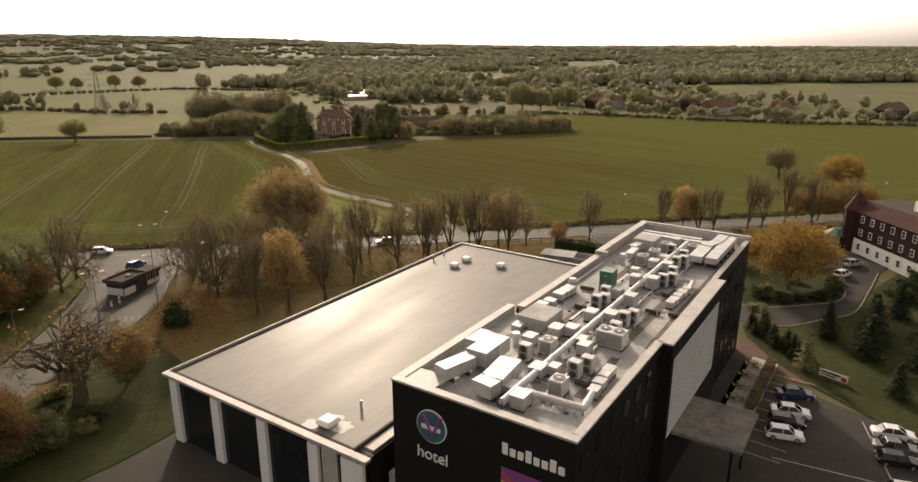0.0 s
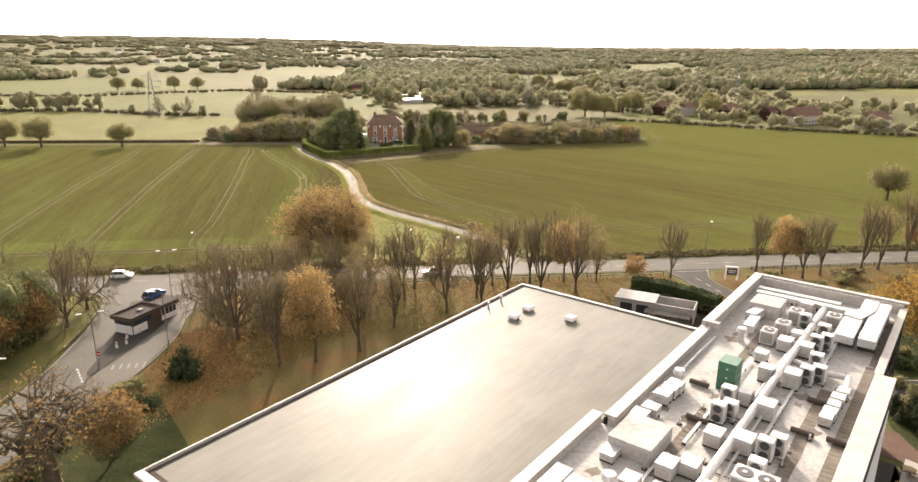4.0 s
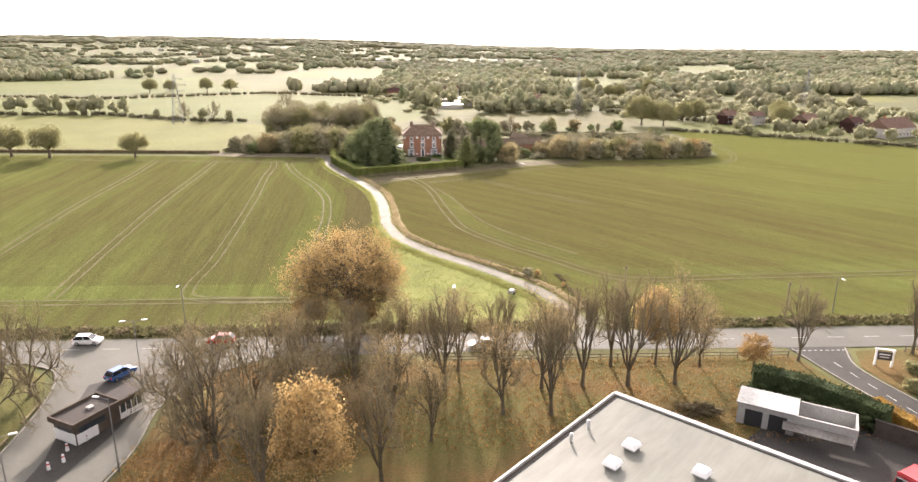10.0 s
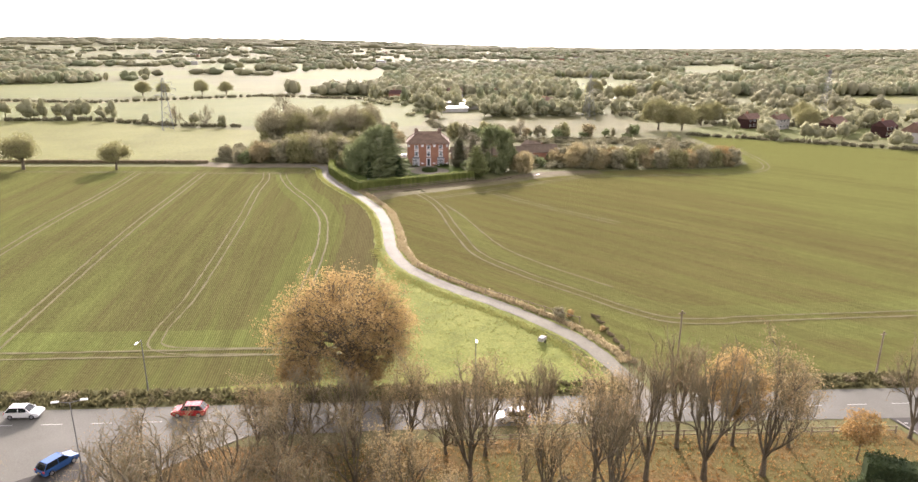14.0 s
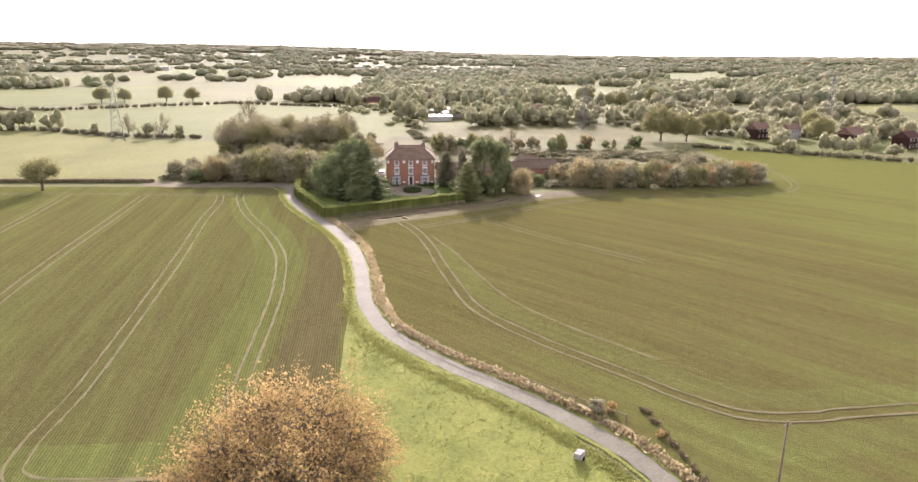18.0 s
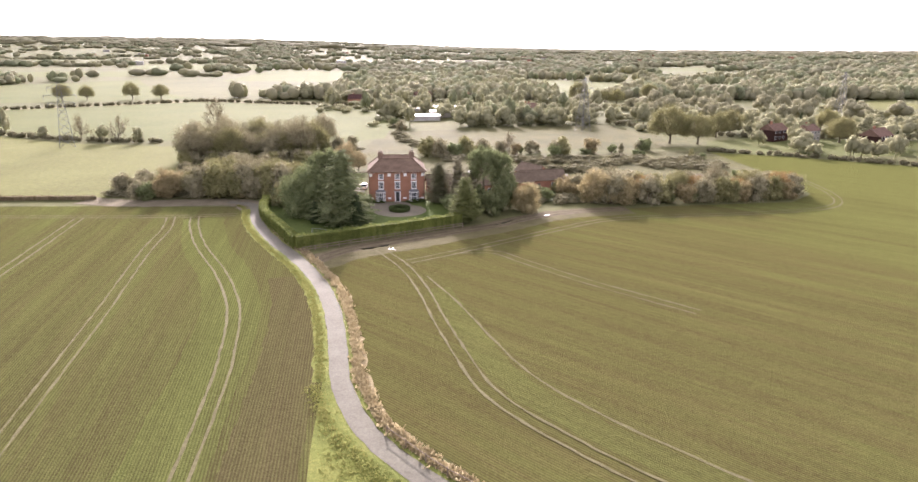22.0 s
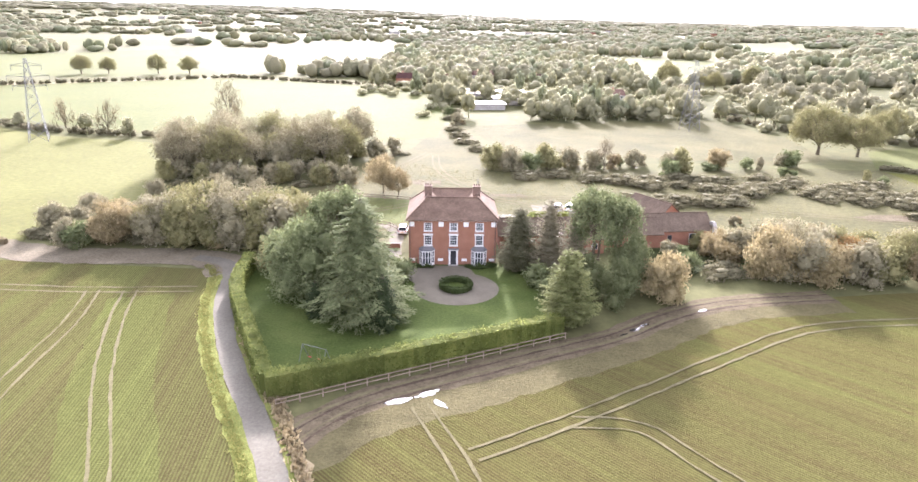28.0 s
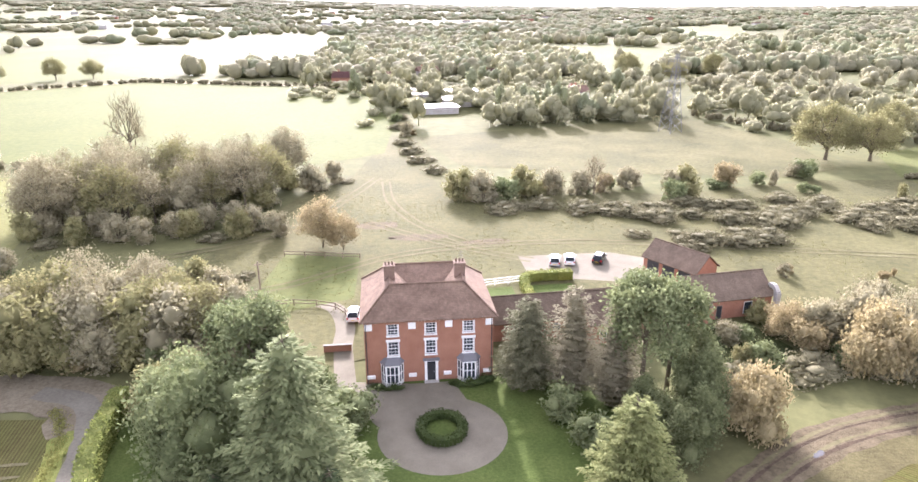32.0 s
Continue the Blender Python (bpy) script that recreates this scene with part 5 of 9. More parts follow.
duct([(47.2, 4.2), (50.0, 4.6)], 1.1, 0.9, z=0.3)
duct([(44.0, 4.9), (47.2, 4.7)], 1.0, 0.8, z=0.3)
duct([(55.8, 2.6), (55.8, 15.4)], 0.9, 0.5, z=0.35)
duct([(57.6, 2.3), (57.6, 11.0)], 0.8, 0.4, z=0.35)
for chain in (((7.8, 15.0), (9.3, 14.85), (10.7, 14.75), (11.9, 14.7)), ((35.8, 14.8), (34.4, 14.65), (33.0, 14.6), (31.6, 14.55), (30.5, 14.5))):
    for k, (u, v) in enumerate(chain):
        plant_box(u, v, 1.1, 0.85 + 0.1 * (k % 2), 0.85, "unit" if k % 2 else "metal")


def pipe_run(points, r, label, name="service_pipe", z=0.9):
    e = thing(name, (HX, HY, GH), HR, label, "pipe", "rooftop pipes")
    for (u0, v0), (u1, v1) in zip(points, points[1:]):
        n = max(1, round(math.hypot(u1 - u0, v1 - v0) / 3.0))
        for k in range(n):
            a, b = k / n, (k + 1) / n
            p = (u0 + (u1 - u0) * a, -(v0 + (v1 - v0) * a), RZ + z)
            q = (u0 + (u1 - u0) * b, -(v0 + (v1 - v0) * b), RZ + z)
            bm = bmesh.new()
            rod(bm, p, q, r, n=10)
            bmesh.ops.create_icosphere(bm, subdivisions=1, radius=r * 1.08, matrix=Matrix.Translation(q))
            seg = part("pipe_length", bm, M["metal"], e)
            bm = bmesh.new()
            rod(bm, (p[0], p[1], RZ), p, 0.05, n=5)
            part("stand", bm, M["mat"], seg)


pipe_run([(1.6, 9.8), (11.2, 9.8), (54.0, 9.9)], 0.32, "thick silver service pipe along the roof")
pipe_run([(12.0, 10.5), (30.0, 10.4)], 0.12, "thin silver service pipe along the roof", z=0.4)
pipe_run([(30.0, 9.2), (47.0, 9.3)], 0.12, "thin silver service pipe along the roof", z=0.4)
pipe_run([(4.4, 10.0), (4.6, 15.4), (7.2, 15.1)], 0.3, "silver branch pipe bending across the roof", z=0.7)
pipe_run([(39.5, 9.8), (38.7, 12.9), (38.9, 14.7), (36.6, 14.9)], 0.27, "silver branch pipe bending across the roof", z=0.6)
pipe_run([(30.6, 2.6), (41.0, 2.6)], 0.1, "thin dark pipe along the parapet", z=0.25)
for u, v in ((29.7, 3.2), (42.1, 4.8), (12.6, 5.0)):
    e = thing("flue_cowl", uv(u, v, RZ), HR, "round metal flue with a conical cowl", "flue", "rooftop flues")
    bm = bmesh.new()
    rod(bm, (0, 0, 0), (0, 0, 1.1), 0.3, 0.28, 12)
    part("flue", bm, M["metal"], e)
    bm = bmesh.new()
    rod(bm, (0, 0, 1.1), (0, 0, 1.5), 0.52, 0.42, 12)
    part("cowl", bm, M["metal"], e)
for u0, u1, v, w in ((16, 27.5, 6.5, 0.9), (18, 37, 13.5, 0.9), (19, 44, 15.9, 0.9), (7, 16, 13.9, 0.8), (44, 58, 15.95, 0.7), (36, 46, 6.0, 0.8)):
    n = int((u1 - u0) / 0.62)
    e = thing("walkway_mats", uv(u0, v, RZ + 0.004), HR, "dark walkway mats laid across the roof deck", "mat", "roof walkways")
    me = None
    for k in range(n):
        if me is None:
            ob = part("mat", boxes((0, 0.58, -w / 2, w / 2, 0, 0.03)), M["walk_mat"], e)
            me = ob.data
        else:
            piece("mat", me, e, (k * 0.62, 0, 0))
for u, v in ((24.8, 6.5), (33.6, 13.4), (27.9, 13.4), (28.1, 15.8), (9.0, 13.6), (30.6, 4.7)):
    e = thing("roll_of_felt", uv(u, v, RZ + 0.04), HR, "dark roll of felt lying on the roof", "felt roll", "felt rolls")
    bm = bmesh.new()
    rod(bm, (0, -0.8, 0.22), (0, 0.8, 0.22), 0.22, n=10)
    part("roll", bm, M["mat"], e)
    part("strap", boxes((-0.235, 0.235, -0.4, -0.34, 0, 0.46)), M["grille"], e)

# small pipework, cable trays and cowls between the units
rp = random.Random(5)
UNITS = [(43.3, 7.0), (46.3, 7.6), (50.5, 7.9), (51.5, 11.3), (13.1, 8.2), (6.7, 12.3), (36.6, 11.8), (40.0, 11.9), (44.2, 11.1), (47.6, 11.1), (25.8, 7.8), (28.9, 7.6), (22.9, 12.0), (10.6, 7.1), (10.0, 12.3), (19.9, 12.2), (17.9, 12.6), (49.4, 9.0), (22.4, 8.6), (29.8, 8.7), (35.1, 8.9), (14.6, 11.2)]
for n, (u, v) in enumerate(UNITS):
    side = 1 if v < 9.8 else -1
    e = thing("branch_pipe", (HX, HY, GH), HR, "thin lagged pipe from a unit to the main run", "pipe", "branch pipes")
    for k, key in enumerate(("metal", "mat")):
        du = 0.35 + 0.22 * k
        bm = bmesh.new()
        rod(bm, (u + du, -(v + side * 0.5), RZ + 0.45), (u + du, -9.8, RZ + 0.45), 0.05, n=6)
        rod(bm, (u + du, -(v + side * 0.5), RZ + 0.45), (u + du, -(v + side * 0.5), RZ + 0.9), 0.05, n=6)
        rod(bm, (u + du, -9.8, RZ + 0.45), (u + du, -9.8, RZ + 0.95), 0.05, n=6)
        part("pipe", bm, M[key], e)
for u0, u1, v in ((5, 20, 11.6), (21, 38, 6.9), (38, 55, 12.4), (23, 44, 11.3), (4, 18, 6.3)):
    e = thing("cable_tray", (HX, HY, GH), HR, "narrow metal cable tray on low feet", "cable tray", "cable trays")
    part("tray", boxes((u0, u1, -v - 0.12, -v + 0.12, RZ + 0.22, RZ + 0.28)), M["metal"], e)
    for k in range(int((u1 - u0) / 2.5) + 1):
        part("foot", boxes((u0 + k * 2.5, u0 + k * 2.5 + 0.1, -v - 0.14, -v + 0.14, RZ, RZ + 0.22)), M["mat"], e)
for n in range(26):
    u, v = rp.uniform(3, 57), rp.choice((5.6, 6.6, 8.9, 10.9, 13.0, 14.2)) + rp.uniform(-0.3, 0.3)
    e = thing("roof_upstand", uv(u, v, RZ), HR, "small cowled pipe upstand on the roof deck", "vent pipe", "roof upstands")
    bm = bmesh.new()
    rod(bm, (0, 0, 0), (0, 0, 0.55), 0.07, n=8)
    part("pipe", bm, M["metal"], e)
    part("flashing", boxes((-0.18, 0.18, -0.18, 0.18, 0, 0.08), bevel=0.02), M["mat"], e)
M["dirt"] = surface("dark_roof_dirt", (0.13, 0.115, 0.095), (0.22, 0.2, 0.17), 0.6, 4.0, 0.9)
for n in range(34):
    u, v, r = rp.uniform(2, 58), rp.uniform(3, 15.5), rp.uniform(0.3, 0.9)
    bm = bmesh.new()
    x0, y0, z0 = uv(u, v, RZ + 0.006 + 0.0006 * n)
    bm.faces.new([bm.verts.new((x0 + math.cos(k * 0.42) * r * rp.uniform(0.5, 1.3), y0 + math.sin(k * 0.42) * r * rp.uniform(0.5, 1.3), z0)) for k in range(15)])
    tagged(part("roof_stain", bm, M["dirt"]), "dark dirt stain on the roof deck", "stain", kind="structure")

# outbuilding and yard behind the wing
M["shed_grey"] = surface("grey_painted_block", (0.3, 0.29, 0.27), (0.42, 0.41, 0.385), 0.6, 5.0, 0.8)
shed = thing("service_outbuilding", (40.2, -183.3, GH), -32, "grey flat-roofed service outbuilding with an open bay", "outbuilding")
part("wall", boxes((0, 6.5, 0.0, 0.25, 0, 2.9), (0, 6.5, 4.0, 4.25, 0, 2.9), (0, 0.25, 0.25, 4.0, 0, 2.9), (6.3, 6.5, 0.25, 4.0, 0, 2.9)), M["shed_grey"], shed)
part("roof", boxes((-0.2, 6.7, -0.2, 4.4, 2.9, 3.1), bevel=0.03), M["deck"], shed)
part("wall", boxes((6.5, 13.0, 0.0, 0.25, 1.5, 2.9), (6.5, 13.0, 4.0, 4.25, 0, 2.9), (12.8, 13.0, 0.25, 4.0, 0, 2.9)), M["shed_grey"], shed, "wall of the open-topped bay")
part("lean_to_roof", box(bmesh.new(), 5.2, 12.6, -1.7, 0.0, 1.7, 1.8, 0, pose(0, 0, 0.2, 6)), M["stained"], shed, "mossy lean-to roof")
for x in (0.9, 3.6):
    part("roller_door", boxes((x, x + 2.0, -0.06, 0.0, 0, 2.3)), M["grille"], shed, "dark roller door")
for k in range(4):
    part("stored_box", boxes((7.2 + 1.3 * k, 8.0 + 1.3 * k, 2.2, 3.2, 0, 1.2 + 0.2 * (k % 2)), bevel=0.03), M["metal"], shed)
M["yard_timber"] = surface("dark_timber_boards", (0.045, 0.038, 0.032), (0.09, 0.077, 0.064), 0.8, 8.0, 0.85)
wall = thing("yard_wall", (55.5, -187.0, GH), -43, "dark timber service yard fence wall", "wall", kind="structure")
part("wall", boxes((0, 8.5, 0, 0.25, 0, 2.2)), M["yard_timber"], wall)
part("coping", boxes((-0.1, 8.6, -0.08, 0.33, 2.2, 2.32), bevel=0.02), M["yard_timber"], wall)
M["red_paint"] = plain("red_painted_steel", (0.42, 0.025, 0.03), 0.45)
skip = thing("waste_compactor", (53.5, -196.8, GH), 25, "bright red waste compactor in the service yard", "skip")
bm = boxes((-2.2, 2.2, -1.1, 1.1, 0.2, 2.0))
for x in bm.verts:
    if x.co.z > 1.5:
        x.co.x *= 0.72
bmesh.ops.bevel(bm, geom=bm.edges[:], offset=0.12, segments=2, affect="EDGES")
part("body", bm, M["red_paint"], skip)
for x in (-1.4, -0.5, 0.5, 1.4):
    part("rib", boxes((x - 0.06, x + 0.06, -1.16, 1.16, 0.2, 1.9)), M["red_paint"], skip)
part("opening", boxes((-2.26, -1.95, -0.8, 0.8, 0.9, 1.7)), M["grille"], skip)
part("rail", boxes((-2.3, 2.3, -0.9, -0.7, 0, 0.2), (-2.3, 2.3, 0.7, 0.9, 0, 0.2)), M["mat"], skip)
sk2 = thing("waste_skip", (58.5, -200.5, GH), 60, "open red skip in the service yard", "skip")
part("side", boxes((-1.8, 1.8, -0.9, -0.82, 0, 1.2), (-1.8, 1.8, 0.82, 0.9, 0, 1.2), (-1.8, -1.72, -0.82, 0.82, 0, 1.2), (1.72, 1.8, -0.82, 0.82, 0, 1.2)), M["red_paint"], sk2)
part("floor", boxes((-1.72, 1.72, -0.82, 0.82, 0.0, 0.1)), M["mat"], sk2)

# ---- street side ----
M["lamp_steel"] = plain("grey_lamp_steel", (0.2, 0.2, 0.2), 0.5, 0.4)
M["lens"] = plain("lamp_lens", (0.7, 0.7, 0.66), 0.3)
M["felt"] = plain("dark_felt_roof", (0.075, 0.066, 0.06), 0.9)
M["fascia"] = surface("brown_timber_fascia", (0.06, 0.048, 0.038), (0.11, 0.088, 0.07), 0.8, 8.0, 0.8)
M["tyre"] = plain("black_tyre", (0.02, 0.02, 0.02), 0.85)
M["rim"] = plain("alloy_rim", (0.5, 0.5, 0.52), 0.35, 0.8)
M["tail"] = plain("red_tail_lamp", (0.45, 0.02, 0.02), 0.2)
M["hose"] = plain("white_bollard", (0.72, 0.71, 0.68), 0.5)

gate = thing("gatehouse", (-38.9, -180.8, -3.75), 62, "small flat-roofed gatehouse with timber fascia and white panels", "gatehouse")
part("wall", boxes((-4.3, 1.6, -1.9, 1.9, 0, 2.5)), M["fascia"], gate)
part("panel", boxes((-4.4, -4.3, -1.8, 1.8, 0.1, 1.5), (-4.2, -1.5, -2.0, -1.9, 0.1, 1.4)), M["white"], gate, "white lower panel")
part("fascia", boxes((-4.7, 1.8, -2.25, -2.05, 2.35, 3.05), (-4.7, 1.8, 2.05, 2.25, 2.35, 3.05), (-4.7, -4.5, -2.05, 2.05, 2.35, 3.05), (1.6, 1.8, -2.05, 2.05, 2.35, 3.05)), M["fascia"], gate)
part("roof", boxes((-4.5, 1.6, -2.05, 2.05, 2.5, 2.65)), M["felt"], gate)
part("roof_vent", boxes((-1.2, -0.4, -0.4, 0.4, 2.65, 2.95), bevel=0.05), M["concrete"], gate)
booth = part("booth", boxes((1.7, 5.2, -1.6, 0.9, 0, 2.2)), M["white"], gate, "glazed office end with white frames")
for k in range(4):
    part("window", boxes((2.0 + 0.8 * k, 2.65 + 0.8 * k, -1.64, -1.6, 0.9, 2.0)), M["glass"], booth)
    part("window", boxes((5.2, 5.24, -1.4 + 0.55 * k, -0.95 + 0.55 * k, 0.9, 2.0)), M["glass"], booth)
part("fascia", boxes((1.8, 5.6, -1.95, 1.25, 2.2, 2.75), bevel=0.03), M["fascia"], gate)
part("roof", boxes((1.9, 5.45, -1.8, 1.1, 2.76, 2.8)), M["felt"], gate)
part("window", boxes((-4.35, -4.3, -1.2, 1.2, 1.5, 2.2), (-3.8, -0.4, -1.95, -1.9, 1.4, 2.2)), M["glass"], gate)
for x, y in ((-39.9, -186.4), (-39.2, -188.6), (-38.7, -184.4), (-40.1, -190.0)):
    e = thing("bollard", (x, y, ground_z(y) + 0.11), 0, "white traffic bollard on the dark island", "bollard", "island bollards")
    bm = bmesh.new()
    rod(bm, (0, 0, 0), (0, 0, 0.95), 0.22, 0.13, 10)
    part("post", bm, M["hose"], e)
    bm = bmesh.new()
    rod(bm, (0, 0, 0.65), (0, 0, 0.78), 0.185, 0.165, 10)
    part("band", bm, M["tail"], e)
sg = thing("no_entry_sign", (-40.3, -195.6, ground_z(-195.6) + 0.11), 0, "round red no-entry sign on a post", "road sign")
bm = bmesh.new()
rod(bm, (0, 0, 0), (0, 0, 1.9), 0.04)
part("post", bm, M["lamp_steel"], sg)
bm = bmesh.new()
rod(bm, (0, -0.05, 1.75), (0, -0.08, 1.75), 0.36, n=20)
disc = part("disc", bm, M["tail"], sg)
part("bar", boxes((-0.25, 0.25, -0.1, -0.08, 1.69, 1.81)), M["white"], disc)


def street_lamp(x, y, h, arms, rz, z=None):
    z = ground_z(y) if z is None else z
    e = thing("street_lamp", (x, y, z), rz, "grey steel street lamp on a tall tapered pole", "street lamp", "street lamps")
    bm = bmesh.new()
    rod(bm, (0, 0, 0), (0, 0, 1.4), 0.11, 0.1)
    rod(bm, (0, 0, 1.4), (0, 0, h), 0.075, 0.05)
    part("pole", bm, M["lamp_steel"], e)
    for s in arms:
        bm = bmesh.new()
        rod(bm, (0, 0, h - 0.1), (s * 1.1, 0, h + 0.12), 0.035, n=6)
        arm = part("arm", bm, M["lamp_steel"], e)
        part("lantern", boxes((min(s * 1.0, s * 1.75), max(s * 1.0, s * 1.75), -0.15, 0.15, h + 0.06, h + 0.2), bevel=0.04), M["lens"], arm)


for x, y, h, arms, rz in ((-40.0, -196.9, 8.6, (-1, 1), 20), (-32.3, -190.5, 9.0, (1,), 170), (-37.6, -171, 9.5, (-1, 1), 10), (72.4, -150.3, 6.5, (1,), -90), (-75, -152.5, 7, (1,), -90), (-38, -152.5, 7.5, (1,), -90), (-112, -152.5, 7, (1,), -90), (6, -152.8, 7, (1,), -90), (110, -150.3, 6.5, (1,), -90), (150, -150, 6.5, (1,), -90), (-49, -205, 6, (1,), 0)):
    street_lamp(x, y, h, arms, rz)
for x, y, h in ((36.5, -146.2, 7.5), (63.0, -152.0, 6.5), (-22, 20, 8)):
    e = thing("utility_pole", (x, y, ground_z(y)), 10, "brown wooden utility pole with a short crossarm", "utility pole", "utility poles")
    bm = bmesh.new()
    rod(bm, (0, 0, 0), (0, 0, h), 0.14, 0.1)
    part("pole", bm, M["wood"], e)
    part("crossarm", boxes((-0.5, 0.5, -0.06, 0.06, h - 0.5, h - 0.38)), M["wood"], e)


def rail_fence(name, pts, label, h=1.1, rails=(0.45, 0.95), gap=2.4, key="wood"):
    """Posts at even steps with rails between them."""
    e = tagged(new(name), label, "fence")
    line = smooth_line(pts, gap)
    pm = rm = None
    for i, p in enumerate(line):
        z = ground_z(p.y)
        if pm is None:
            pm = part("post", boxes((-0.07, 0.07, -0.07, 0.07, 0, h)), M[key], e)
            pm.matrix_basis = pose(p.x, p.y, z)
            pm = pm.data
        else:
            piece("post", pm, e, (p.x, p.y, z))
        if i + 1 < len(line):
            q = line[i + 1]
            d = q - p
            for r in rails:
                if rm is None:
                    ob = part("rail", boxes((0, 1, -0.025, 0.025, -0.06, 0.06)), M[key], e)
                    rm = ob.data
                    scene.collection.objects.unlink(ob)
                    bpy.data.objects.remove(ob)
                piece("rail", rm, e, (p.x, p.y, z + r), math.degrees(math.atan2(d.y, d.x)), (d.length, 1, 1), 0, -math.degrees(math.atan2(ground_z(q.y) - z, d.length)))
    return e


rail_fence("roadside_fence", [(4, -166), (30, -166), (56, -166.2)], "weathered wooden post-and-rail fence along the road")
rail_fence("roadside_fence", [(75, -165.2), (100, -165), (130, -164.8)], "weathered wooden post-and-rail fence along the road")
rail_fence("garden_fence", [(-19.3, -43.4), (-3, -35.5), (14.5, -27.2)], "low wooden rail fence outside the clipped hedge", 1.0)
rail_fence("lane_fence", [(24.5, -134), (17, -127.5), (10, -121.5), (3.5, -115.5), (-2.5, -108)], "wire fence posts along the lane", 1.1, (0.9,), 3.0)
rail_fence("yard_fence", [(8.5, 25.6), (12, 26.2), (16.5, 27)], "white painted rail gate behind the house", 1.2, (0.3, 0.7, 1.1), 1.8, "white")
rail_fence("drive_fence", [(-9.5, 16), (-12, 20.5), (-18, 22.5), (-24, 22)], "wooden rail fence along the back drive", 1.1)
rail_fence("paddock_fence", [(-9, 40), (-15, 41.5), (-22, 43)], "wooden paddock fence behind the house", 1.1)
for k, (x0, y0, x1, y1) in enumerate(((-48.6, -176, -48.0, -181), (-47.9, -184, -47.8, -190), (-48.1, -203, -49, -210), (-49.4, -213, -51, -221))):
    e = thing("barrier_rail", (0, 0, 0), 0, "low pale timber barrier rail beside the access road", "barrier", "barrier rails")
    bm = bmesh.new()
    z = ground_z(y0)
    rod(bm, (x0, y0, z + 0.5), (x1, y1, z + 0.5), 0.13, n=8)
    part("rail", bm, M["straw"], e)
    for f in (0.1, 0.9):
        x, y = x0 + (x1 - x0) * f, y0 + (y1 - y0) * f
        part("post", boxes((x - 0.08, x + 0.08, y - 0.08, y + 0.08, z, z + 0.5)), M["wood"], e)
sgn = thing("timber_sign", (68.6, -169.4, ground_z(-169)), -20, "white-framed timber entrance sign among shrubs", "sign")
for x in (-1.1, 1.1):
    part("post", boxes((x - 0.12, x + 0.12, -0.12, 0.12, 0, 2.6)), M["white"], sgn)
part("board", boxes((-1.0, 1.0, -0.06, 0.06, 1.0, 2.3)), M["mat"], sgn)
part("bar", boxes((-0.7, 0.7, -0.08, -0.06, 1.8, 1.95), (-0.6, 0.6, -0.08, -0.06, 1.4, 1.5)), M["white"], sgn, "pale bars of writing")
part("top_rail", boxes((-1.3, 1.3, -0.15, 0.15, 2.6, 2.75)), M["white"], sgn)
bn = thing("banner", (65.5, -236.5, GH), -62, "white banner with red marks staked in the grass", "banner")
part("cloth", boxes((-1.9, 1.9, -0.03, 0.03, 0.3, 1.3)), M["white"], bn)
part("bar", boxes((-1.7, 0.9, -0.05, -0.03, 0.85, 1.1), (-1.7, 0.4, -0.05, -0.03, 0.5, 0.7)), M["mat"], bn, "dark bars of writing")
part("mark", boxes((1.0, 1.7, -0.05, -0.03, 0.4, 1.0)), M["sign_red"], bn)
for x in (-1.9, 1.9):
    part("stake", boxes((x - 0.04, x + 0.04, -0.04, 0.04, 0, 1.4)), M["wood"], bn)

# ---- cars ----
CAR = {}


